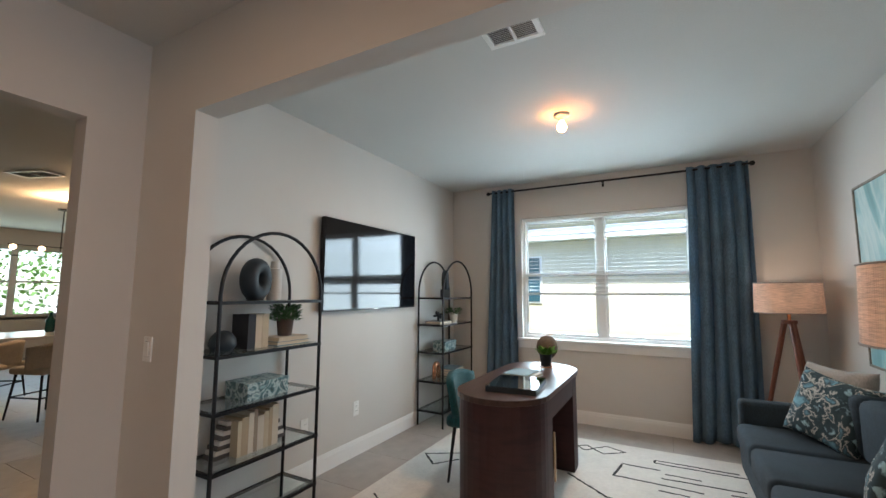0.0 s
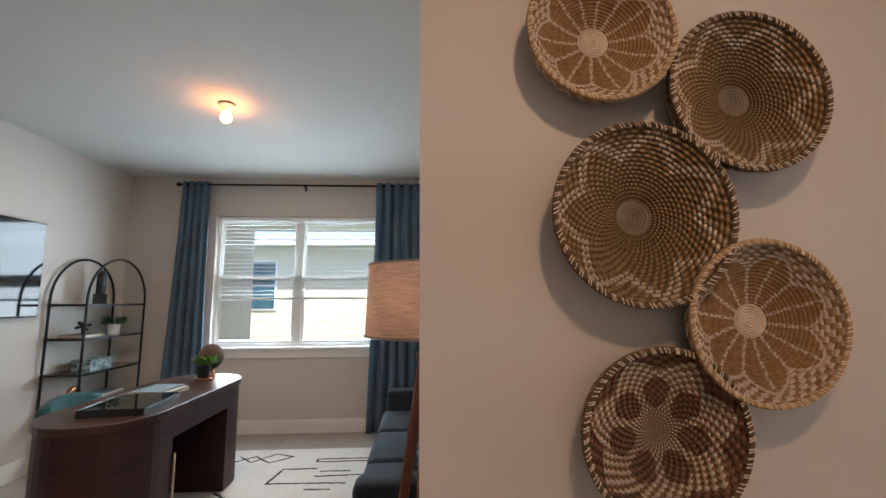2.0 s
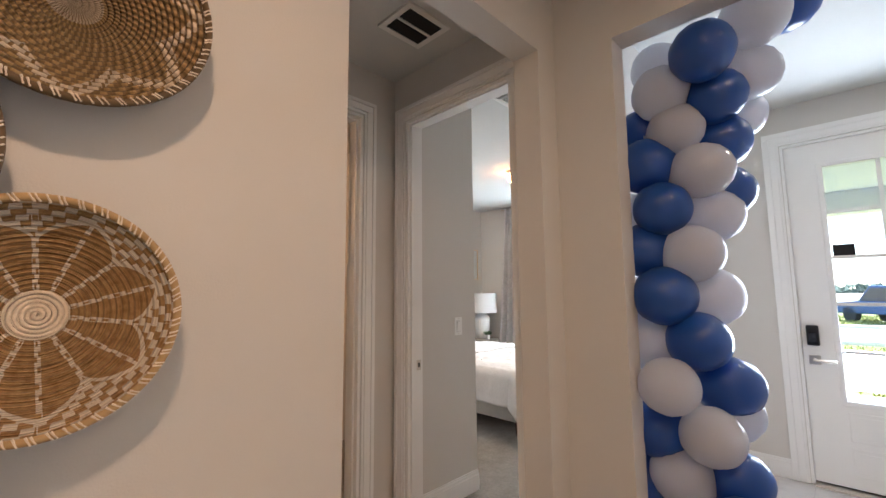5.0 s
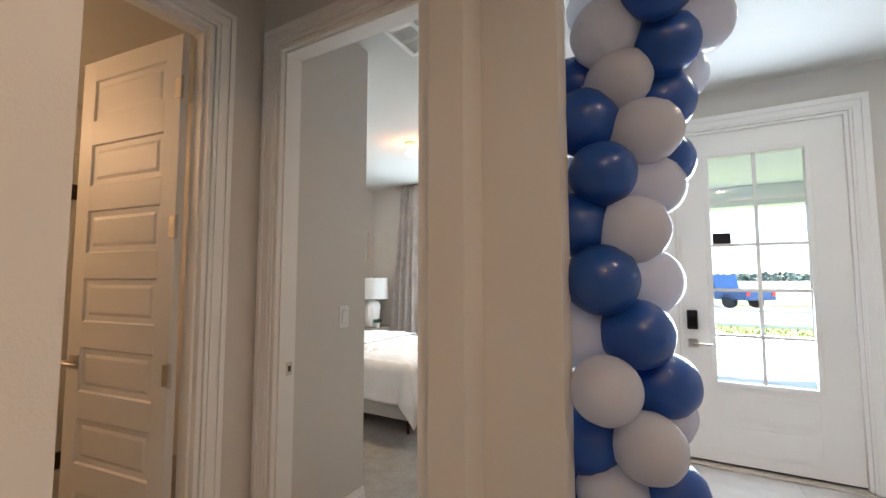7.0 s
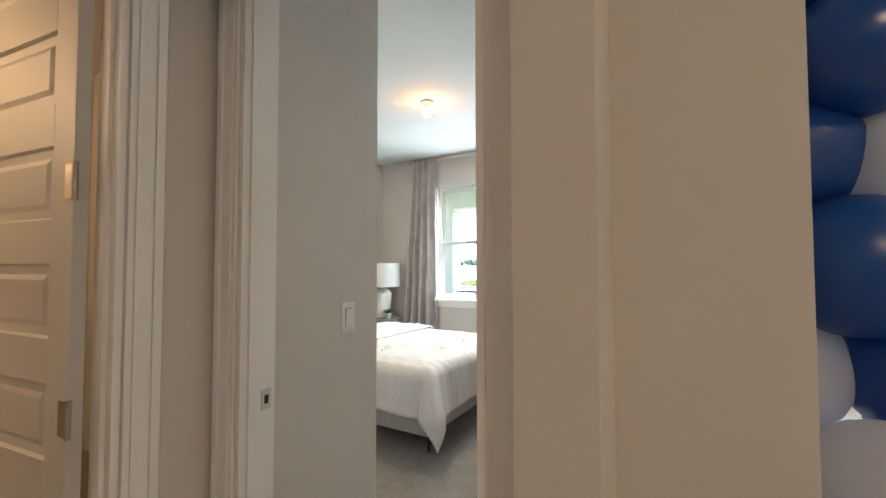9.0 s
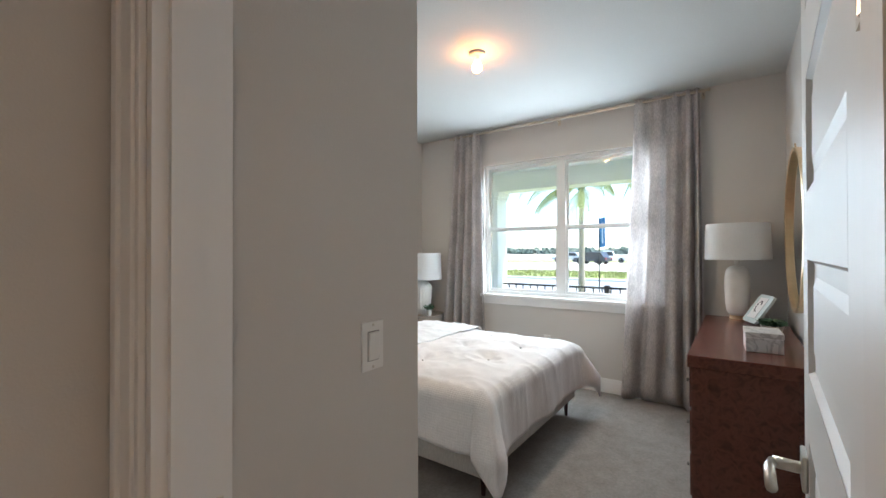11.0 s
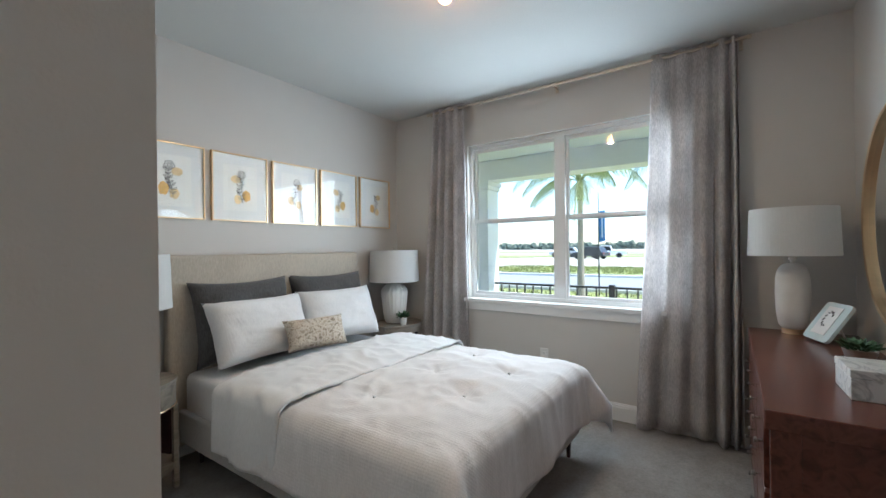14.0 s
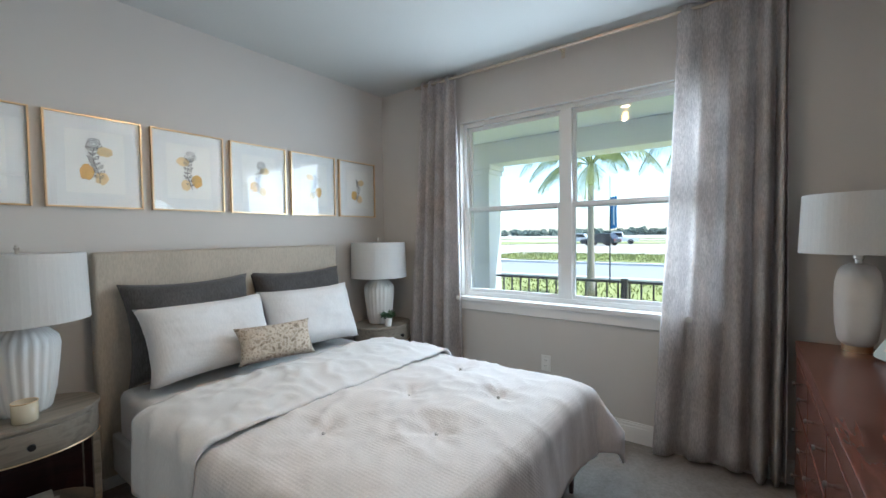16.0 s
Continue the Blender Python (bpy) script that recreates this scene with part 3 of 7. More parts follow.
def curtain(width_top, width_bottom, shift, height, folds, depth, seed, grommets=False, bunch=1.0):
    """Hangs in the yz plane from z = 0 downwards, from y = 0; shift: how far the hem drifts along y;
    bunch over 1 crowds the folds towards y = 0 and leaves the far side flatter, under 1 the other way."""
    rnd = random.Random(seed)
    phase = [rnd.uniform(-0.5, 0.5) for _ in range(folds + 2)]
    amp = [rnd.uniform(0.6, 1.15) for _ in range(folds + 2)]
    rows = []
    nz, ny = 34, folds * 16
    for j in range(nz + 1):
        v = j / nz
        w = width_top + (width_bottom - width_top) * v ** 1.3
        row = []
        for i in range(ny + 1):
            u = i / ny
            k = int(u * folds)
            a = depth * amp[k] * (0.75 + 0.35 * v) * (1 if grommets else min(1.0, 0.4 + 2.4 * v))
            wob = 0.16 * noise.noise(Vector((u * 5, v * 2.6, seed))) + 0.07 * noise.noise(Vector((u * 13, v * 7, seed + 3)))
            q = 2 * math.pi * folds * u + 0.9 * phase[k] * v
            # rounded outer folds with tight creases behind them
            x = a * (math.sin(q) - 0.22 * math.cos(2 * q)) + depth * wob * (0.3 + v)
            y = shift * v ** 1.5 + w * (u ** bunch + 0.012 * math.sin(9 * u + 4 * v + seed) * v)
            row.append((x, y, -height * v + (0.012 * math.sin(9 * u + seed) if j == nz else 0)))
        rows.append(row)
    return cloth(rows, 0.004)


def leafy(bm, n, radius, size, seed, height=0.0, flat=0.5, up=0.6):
    """A tuft of small pointed leaves about the origin."""
    rnd = random.Random(seed)
    for _ in range(n):
        t, s = rnd.uniform(0, 2 * math.pi), rnd.uniform(0.15, 1) ** 0.7
        c = Vector((math.cos(t) * radius * s, math.sin(t) * radius * s, height + rnd.uniform(0, 1) * radius * flat))
        d = Vector((math.cos(t), math.sin(t), up * rnd.uniform(0.3, 1.6))).normalized()
        side = d.cross(Vector((0, 0, 1)))
        side = side.normalized() if side.length > 1e-3 else Vector((1, 0, 0))
        k = size * rnd.uniform(0.7, 1.3)
        lift = d.cross(side) * k * 0.12
        a, m1, m2, tip = c, c + d * k * 0.5 + side * k * 0.24, c + d * k * 0.5 - side * k * 0.24, c + d * k
        mid = c + d * k * 0.5 - lift
        v = [bm.verts.new(p) for p in (a, m1, tip, m2, mid)]
        for tri in ((0, 1, 4), (1, 2, 4), (2, 3, 4), (3, 0, 4)):
            bm.faces.new([v[q] for q in tri])
    return bm

# ---- trim ----


def baseboard(name, runs, h=0.135):
    """runs: (x0, y0, x1, y1, side) along walls; the board stands out towards side (a unit vector)."""
    bm = bmesh.new()
    for x0, y0, x1, y1, (sx, sy) in runs:
        for t, z0, z1 in ((0.016, 0.0, h - 0.03), (0.011, h - 0.03, h - 0.012), (0.006, h - 0.012, h)):
            xs, ys = sorted((x0, x1, x0 + sx * t, x1 + sx * t)), sorted((y0, y1, y0 + sy * t, y1 + sy * t))
            box(xs[0], xs[-1], ys[0], ys[-1], z0, z1, bm=bm)
    return structure(name, bm, TRIM, "white painted moulded baseboard along the wall", "baseboard")


baseboard("baseboard_study", [(SX0, T, SX0, SY1, (1, 0)), (SX0, SY1, SX1, SY1, (0, -1)), (SX1, T, SX1, SY1, (-1, 0)), (SX0, T, OX0, T, (0, 1)), (OX1, T, SX1, T, (0, 1)), (OX0, 0, OX0, T, (1, 0))])
baseboard("baseboard_hall", [(OX1, 0, BX1, 0, (0, -1)), (HALLX, 0, OX0, 0, (0, -1)), (0, -0.258, 0, 0, (-1, 0)), (-0.14, 0, 0, 0, (0, -1)), (T, -T, FX, -T, (0, -1)), (FX, FD[1] + 0.09, FX, -T, (-1, 0)), (0, DY1 + 0.085, 0, VY, (-1, 0))])
baseboard("baseboard_bedroom", [(T, 1.04, 0.648, 1.04, (0, -1)), (0.648, 1.04, 0.648, RY1, (1, 0)), (0.648, RY1, RX1, RY1, (0, -1)), (RX1, 0, RX1, RY1, (-1, 0)), (T, 0, RX1, 0, (0, 1))])


def casing(name, plane, lo, hi, top, side, axis, w=0.085, legs=(True, True)):
    """Moulded architrave round a door opening, standing out of a wall plane by side (+1 or -1)."""
    bm = bmesh.new()
    for r0, r1, t in ((0.004, 0.02, 0.011), (0.02, 0.062, 0.016), (0.062, w, 0.022)):
        d = sorted((plane, plane + side * t))
        left = lo - r1 if legs[0] else lo
        right = hi + r1 if legs[1] else hi
        runs = [(left, right, top + r0, top + r1)]
        if legs[0]:
            runs.append((lo - r1, lo - r0, 0, top + r0))
        if legs[1]:
            runs.append((hi + r0, hi + r1, 0, top + r0))
        for a0, a1, z0, z1 in runs:
            if axis == "x":
                box(d[0], d[1], a0, a1, z0, z1, 0.002, bm=bm)
            else:
                box(a0, a1, d[0], d[1], z0, z1, 0.002, bm=bm)
    return structure(name, bm, TRIM, "white painted moulded door casing", "trim")


def lining(name, lo, hi, top, p0, p1, axis, stop):
    """Flat jambs and head inside a door opening, with a stop bead."""
    bm = bmesh.new()
    t = 0.018
    for a0, a1, z0, z1 in ((lo, lo + t, 0, top), (hi - t, hi, 0, top), (lo + t, hi - t, top - t, top)):
        (box(p0, p1, a0, a1, z0, z1, bm=bm) if axis == "x" else box(a0, a1, p0, p1, z0, z1, bm=bm))
    s0, s1 = stop
    u = t + 0.011
    for a0, a1, z0, z1 in ((lo + t, lo + u, 0, top - t), (hi - u, hi - t, 0, top - t), (lo + u, hi - u, top - u, top - t)):
        (box(s0, s1, a0, a1, z0, z1, bm=bm) if axis == "x" else box(a0, a1, s0, s1, z0, z1, bm=bm))
    return structure(name, bm, TRIM, "white painted door jamb lining", "trim")


casing("trim_bedroom_door", 0.0, DY0, DY1, DOOR, -1, "x")
casing("trim_bedroom_door_inside", T, DY0, DY1, DOOR, 1, "x", 0.085, (True, False))
lining("trim_bedroom_jamb", DY0, DY1, DOOR, -0.002, T + 0.002, "x", (0.02, 0.06))
casing("trim_bath_door", VY, BDX0, BDX1, DOOR, -1, "y")
lining("trim_bath_jamb", BDX0, BDX1, DOOR, VY - 0.002, VY + T + 0.002, "y", (VY + 0.03, VY + 0.07))
casing("trim_front_door", FX, FD[0], FD[1], 2.40, -1, "x", 0.1)
lining("trim_front_jamb", FD[0], FD[1], 2.40, FX - 0.002, FX + 0.2, "x", (FX + 0.09, FX + 0.12))


def panel_leaf(w, h, t, panels, gap=0.11, period=0.318, field=0.2):
    """A door leaf in the xz plane from x = 0: stiles and rails round sunk fields with sloped edges on both faces."""
    bm = bmesh.new()
    tops = [h - 0.1 - i * period for i in range(panels)]
    box(0, gap, 0, t, 0.01, h, 0.0015, bm=bm)
    box(w - gap, w, 0, t, 0.01, h, 0.0015, bm=bm)
    edges = [h] + [e for z in tops for e in (z, z - field)] + [0.01]
    for k in range(0, len(edges), 2):
        box(gap, w - gap, 0, t, edges[k + 1], edges[k], bm=bm)
    for z1 in tops:
        z0, x0, x1 = z1 - field, gap, w - gap
        for y, s in ((0.0, 1), (t, -1)):
            own = bmesh.new()
            rims = []
            for b, d in ((0.0, 0.001), (0.006, 0.009), (0.03, 0.010), (0.045, 0.005)):
                rims.append([own.verts.new(p) for p in ((x0 + b, y + s * d, z0 + b), (x1 - b, y + s * d, z0 + b), (x1 - b, y + s * d, z1 - b), (x0 + b, y + s * d, z1 - b))])
            for a, c in zip(rims, rims[1:]):
                for k in range(4):
                    q = (a[k], a[(k + 1) % 4], c[(k + 1) % 4], c[k])
                    own.faces.new(q if s > 0 else q[::-1])
            own.faces.new(rims[-1] if s > 0 else rims[-1][::-1])
            merge(bm, own)
    return bm


def lever(parent, at, mat=CHROME):
    h = part("handle", box(-0.032, 0.032, -0.009, 0, -0.032, 0.032, 0.003), mat, parent, "satin nickel lever handle", at=at)
    part("lever", merge(rod((0, 0, 0), (0, -0.05, 0), 0.011), tube([(0, -0.05, 0), (0.03, -0.055, 0), (0.115, -0.052, 0)], 0.009)), mat, h, smooth=True)
    return h


def hinge(parent, at):
    h = part("hinge", merge(rod((0, 0, -0.05), (0, 0, 0.05), 0.007), box(0.004, 0.04, 0.0, 0.003, -0.045, 0.045)), CHROME, parent, at=at)
    return h


# bath door, half open into the bath
bath_door = thing("door_bath", pose(BDX1 - 0.032, VY + T + 0.006, 0, 0, 0, 97.0), "white five-panel interior door standing open, satin nickel hinges", "door")
part("leaf", panel_leaf(0.71, 2.37, 0.035, 7, 0.1), TRIM, bath_door, "white painted panel door leaf")
lever(bath_door, pose(0.645, 0.035, 0.93, 0, 0, 180))
for z in (0.24, 0.92, 1.53, 2.13):
    hinge(bath_door, pose(-0.008, 0.036, z, 0, 0, 0))

# bedroom door, folded back along the dresser wall
bed_door = thing("door_bedroom", pose(T + 0.012, DY0 + 0.012, 0, 0, 0, -3.0), "white five-panel interior door swung fully open", "door")
part("leaf", panel_leaf(0.70, 2.37, 0.035, 7), TRIM, bed_door, "white painted panel door leaf", at=pose(0, -0.035, 0))
lever(bed_door, pose(0.635, 0.0, 0.93, 0, 0, 180))
for z in (0.24, 0.92, 1.53, 2.13):
    hinge(bed_door, pose(-0.006, 0.0, z))
strike = thing("strike_plate", pose(0.085, DY1 - 0.018, 0.9), "brass strike plate set in the white door jamb", "strike plate")
part("plate", box(-0.016, 0.016, -0.003, 0.0, -0.03, 0.03), CHROME, strike)
part("latch_hole", box(-0.007, 0.007, -0.004, -0.0028, -0.013, 0.013), DARKSLOT, strike)

# front door with ten lights
front = thing("door_front", pose(FX + 0.045, FD[0] + 0.02, 0, 0, 0, 90), "white front door with ten-light glazing and smart lock", "door")
DW = FD[1] - FD[0] - 0.04
GX0, GX1, GZ0, GZ1 = DW / 2 - 0.275, DW / 2 + 0.275, 0.58, 2.2
bm = bmesh.new()
for b in ((0, GX0, 0.02, 2.39), (GX1, DW, 0.02, 2.39), (GX0, GX1, 0.02, GZ0), (GX0, GX1, GZ1, 2.39)):
    box(b[0], b[1], -0.022, 0.022, b[2], b[3], bm=bm)
part("leaf", bm, TRIM, front, "white painted fibreglass leaf")
bm = bmesh.new()
for s in (1, -1):
    y0, y1 = sorted((s * 0.022, s * 0.03))
    for b in ((GX0 - 0.03, GX0, GZ0 - 0.03, GZ1 + 0.03), (GX1, GX1 + 0.03, GZ0 - 0.03, GZ1 + 0.03), (GX0, GX1, GZ0 - 0.03, GZ0), (GX0, GX1, GZ1, GZ1 + 0.03)):
        box(b[0], b[1], y0, y1, b[2], b[3], 0.003, bm=bm)
part("glazing_bead", bm, TRIM, front)
bm = bmesh.new()
for i in (1,):
    x = GX0 + (GX1 - GX0) * i / 2
    box(x - 0.011, x + 0.011, -0.012, 0.012, GZ0, GZ1, bm=bm)
for i in range(1, 5):
    z = GZ0 + (GZ1 - GZ0) * i / 5
    box(GX0, GX1, -0.0115, 0.0115, z - 0.011, z + 0.011, bm=bm)
part("glazing_bars", bm, TRIM, front)
pane_mesh = mesh_from(box(-0.13, 0.13, -0.003, 0.003, -0.156, 0.156), "pane")
pane_mesh.materials.append(GLASS)
for i in range(2):
    for j in range(5):
        p = new("pane", pane_mesh)
        p.parent = front
        p.location = (GX0 + (GX1 - GX0) * (i + 0.5) / 2, 0, GZ0 + (GZ1 - GZ0) * (j + 0.5) / 5)
        p.visible_shadow = False
for z0, z1 in ((0.1, 0.28), (0.32, 0.51)):
    bm = box(GX0, GX1, 0.022, 0.028, z0, z1, 0.0025)
    box(GX0 + 0.025, GX1 - 0.025, 0.0275, 0.031, z0 + 0.025, z1 - 0.025, 0.002, bm=bm)
    part("lower_panel", bm, TRIM, front)
lock = part("smart_lock", box(-0.034, 0.034, 0.022, 0.05, -0.07, 0.07, 0.008), BLACK, front, "dark keypad smart lock", at=pose(DW - 0.062, 0, 1.01))
part("keypad", box(-0.024, 0.024, 0.05, 0.052, -0.05, 0.02, 0.003), SCREEN, lock)
lever(front, pose(DW - 0.062, 0.022, 0.84, 0, 0, 180))
part("notice", box(GX1 - 0.12, GX1 - 0.01, 0.004, 0.006, 1.56, 1.64), BLACK, front, "small dark notice stuck to the glass")
part("door_sweep", box(0, DW, -0.02, 0.02, 0.004, 0.02), BLACK, front)
structure("trim_threshold", box(FX - 0.06, FX + 0.2, FD[0] + 0.02, FD[1] - 0.02, 0.0, 0.012, 0.004), CHROME, "metal front door threshold", "threshold")


def switch_plate(at, label="white rocker light switch on the wall", gang=1, outlet=False):
    """Faces -y; centre at the pose."""
    w = 0.071
    ob = thing("wall_outlet" if outlet else "light_switch", at, label, "outlet" if outlet else "light switch")
    part("cover_plate", box(-w / 2, w / 2, -0.006, 0, -0.059, 0.059, 0.0025), PLASTIC, ob)
    if outlet:
        for z in (-0.02, 0.02):
            s = part("socket", box(-0.017, 0.017, -0.009, -0.005, z - 0.014, z + 0.014, 0.003), PLASTIC, ob)
            part("slots", merge(box(-0.008, -0.006, -0.0096, -0.0088, z - 0.003, z + 0.006), box(0.006, 0.008, -0.0096, -0.0088, z - 0.003, z + 0.006)), DARKSLOT, s)
    else:
        part("rocker", box(-0.017, 0.017, -0.011, -0.004, -0.034, 0.034, 0.002), PLASTIC, ob, at=pose(0, 0, 0, 4))
        part("rocker_gap", box(-0.019, 0.019, -0.0068, -0.0058, -0.036, 0.036), GAP, ob, at=pose(0, 0.0002, 0))
    for z in (-0.05, 0.05):
        part("screw", lathe([(0.0035, 0), (0.003, 0.0012)], 8, axis="y"), CHROME, ob, at=pose(0, -0.006, z))
    return ob


switch_plate(pose(0.47, 1.04, 1.105), "white rocker light switch beside the bedroom entry")
switch_plate(pose(-5.22, 0, 1.11), "white rocker light switch in the hall")
switch_plate(pose(SX0, 1.78, 0.39, 0, 0, 90), "white wall outlet under the television", outlet=True)
switch_plate(pose(SX0, 1.2, 0.39, 0, 0, 90), "white wall outlet behind the shelf", outlet=True)
switch_plate(pose(RX1, 1.9, 0.42, 0, 0, -90), "white wall outlet under the bedroom window", outlet=True)

# ---- windows ----


def window(name, at, w, h, label, meet=0.5, depth=0.09, slope=0.0):
    """Twin single-hung window: local x along the wall, y outwards, z up from the sill; centre of the bottom at the pose."""
    ob = thing(name, at, label, "window", kind="structure")
    f = 0.035
    bm = bmesh.new()
    for b in ((-w / 2, -w / 2 + f, 0, h), (w / 2 - f, w / 2, 0, h), (-w / 2 + f, w / 2 - f, 0, f), (-w / 2 + f, w / 2 - f, h - f, h), (-0.042, 0.042, f, h - f)):
        box(b[0], b[1], 0.0, depth, b[2], b[3], 0.003, bm=bm)
    part("window_frame", bm, VINYL, ob)
    for s in (-1, 1):
        x0, x1 = (0.042, w / 2 - f) if s > 0 else (-w / 2 + f, -0.042)
        for k, (z0, z1, y) in enumerate(((f, f + (h - 2 * f) * meet + 0.02, 0.022), (f + (h - 2 * f) * meet - 0.02, h - f, 0.052))):
            bm = bmesh.new()
            r = 0.021
            for b in ((x0, x0 + r, z0, z1), (x1 - r, x1, z0, z1), (x0 + r, x1 - r, z0, z0 + r * 1.3), (x0 + r, x1 - r, z1 - r * 1.4, z1)):
                box(b[0], b[1], y - 0.014, y + 0.014, b[2], b[3], 0.002, bm=bm)
            sash = part("sash", bm, VINYL, ob)
            p = part("pane", box(x0 + r, x1 - r, y - 0.003, y + 0.003, z0 + r, z1 - r), GLASS, sash)
            p.visible_shadow = False
    return ob


SILL = 0.02
window("window_study", pose((SW[0] + SW[1]) / 2, SY1 + 0.05, SW[2] + SILL), SW[1] - SW[0], SW[3] - SW[2] - SILL, "white twin single-hung vinyl study window", 0.52)
window("window_bedroom", pose(RX1 + 0.05, (RW[0] + RW[1]) / 2, RW[2] + SILL, 0, 0, -90), RW[1] - RW[0], RW[3] - RW[2] - SILL, "white twin single-hung vinyl bedroom window", 0.5)
bm = box(SW[0] - 0.06, SW[1] + 0.06, SY1 - 0.045, SY1, SW[2] - 0.012, SW[2] + 0.02, 0.004)
box(SW[0], SW[1], SY1, SY1 + 0.06, SW[2], SW[2] + 0.02, bm=bm)
box(SW[0] - 0.04, SW[1] + 0.04, SY1 - 0.02, SY1, SW[2] - 0.09, SW[2] - 0.012, 0.003, bm=bm)
structure("trim_study_sill", bm, TRIM, "white painted window stool and apron", "sill")
bm = box(RX1 - 0.045, RX1, RW[0] - 0.06, RW[1] + 0.06, RW[2] - 0.012, RW[2] + 0.02, 0.004)
box(RX1, RX1 + 0.06, RW[0], RW[1], RW[2], RW[2] + 0.02, bm=bm)
box(RX1 - 0.02, RX1, RW[0] - 0.04, RW[1] + 0.04, RW[2] - 0.085, RW[2] - 0.012, 0.003, bm=bm)
structure("trim_bedroom_sill", bm, TRIM, "white painted window stool and apron", "sill")

# half-raised blind in the study window
BLIND = material("white blind slat", (0.75, 0.76, 0.74), 0.5, vary=0.02)
blind = thing("window_blind", pose((SW[0] + SW[1]) / 2, SY1 + 0.03, 0), "white horizontal window blind, slats tilted open", "blind")
part("headrail", box(-0.83, 0.83, -0.02, 0.018, SW[3] - 0.045, SW[3] - 0.004, 0.003), BLIND, blind)
slat = mesh_from(box(-0.83, 0.83, -0.016, 0.016, -0.0012, 0.0012), "slat")
slat.materials.append(BLIND)
z = 1.42
while z < SW[3] - 0.06:
    s = new("slat", slat)
    s.parent, s.matrix_basis = blind, pose(0, 0, z, 6)
    z += 0.042
part("bottom_rail", box(-0.83, 0.83, -0.014, 0.014, 1.365, 1.39, 0.003), BLIND, blind)

# ---- ceiling fittings ----


def ceiling_vent(at, w, d, label, dark=True):
    ob = thing("ceiling_vent", at, label, "vent")
    bm = bmesh.new()
    for b in ((-w / 2, w / 2, -d / 2, -d / 2 + 0.03), (-w / 2, w / 2, d / 2 - 0.03, d / 2), (-w / 2, -w / 2 + 0.03, -d / 2 + 0.03, d / 2 - 0.03), (w / 2 - 0.03, w / 2, -d / 2 + 0.03, d / 2 - 0.03), (-0.008, 0.008, -d / 2 + 0.03, d / 2 - 0.03)):
        box(*b, -0.012, 0, 0.002, bm=bm)
    part("frame", bm, PLASTIC, ob)
    part("backing", box(-w / 2 + 0.02, w / 2 - 0.02, -d / 2 + 0.02, d / 2 - 0.02, -0.002, 0), DARKSLOT if dark else GAP, ob)
    n = 12
    sl = mesh_from(box(-w / 2 + 0.03, w / 2 - 0.03, -0.007, 0.007, -0.0007, 0.0007), "slat")
    sl.materials.append(DARKSLOT if dark else PLASTIC)
    for i in range(n):
        s = new("slat", sl)
        s.parent, s.matrix_basis = ob, pose(0, -d / 2 + 0.03 + (d - 0.06) * (i + 0.5) / n, -0.007, 40 if dark else 28)
    return ob


ceiling_vent(pose(-0.295, 0.62, H, 0, 0, 90), 0.25, 0.28, "square return-air grille with dark slots in the ceiling")
ceiling_vent(pose(-3.65, 0.76, H), 0.29, 0.23, "white slatted air vent in the study ceiling", False)
ceiling_vent(pose(0.66, 0.72, H), 0.3, 0.2, "white slatted air vent in the bedroom ceiling", False)
ceiling_vent(pose(-9.2, 0.69, H, 0, 0, 20), 0.5, 0.25, "white slatted air vent in the great room ceiling", False)


def bulb_light(at, label):
    ob = thing("ceiling_bulb", at, label, "ceiling light")
    part("lampholder", lathe([(0.057, 0), (0.057, -0.014), (0.04, -0.024), (0.026, -0.034), (0.024, -0.05), (0.018, -0.052)], 24), PORCELAIN, ob, smooth=True)
    part("bulb", lathe([(0.014, -0.05), (0.02, -0.062), (0.033, -0.085), (0.036, -0.1), (0.031, -0.118), (0.018, -0.13), (0.0, -0.134)], 20), BULB, ob, "lit frosted bulb", smooth=True)
    return ob


bulb_light(pose(-3.645, 1.886, H), "bare lit bulb in a white porcelain lampholder")
bulb_light(pose(2.19, 1.76, H), "bare lit bulb in a white porcelain lampholder")


def downlight(at):
    ob = thing("downlight", at, "round recessed ceiling downlight, lit warm", "downlight", "ceiling downlights")
    part("trim_ring", lathe([(0.062, -0.002), (0.062, -0.008), (0.088, -0.006), (0.09, 0.0)], 28), PLASTIC, ob)
    part("lens", lathe([(0.0, -0.0035), (0.062, -0.0035), (0.062, -0.001)], 24), DOWNLIGHT, ob, "glowing lens")
    return ob


# x -0.45 and -4.3 are unseen fixtures added for the hall fill lamps
for x, y in ((-1.85, -1.25), (-0.45, -1.6), (-4.3, -1.2), (1.2, -1.3), (-10.4, 1.37), (-10.9, 0.4)):
    downlight(pose(x, y, H))

# ---- hall: baskets ----


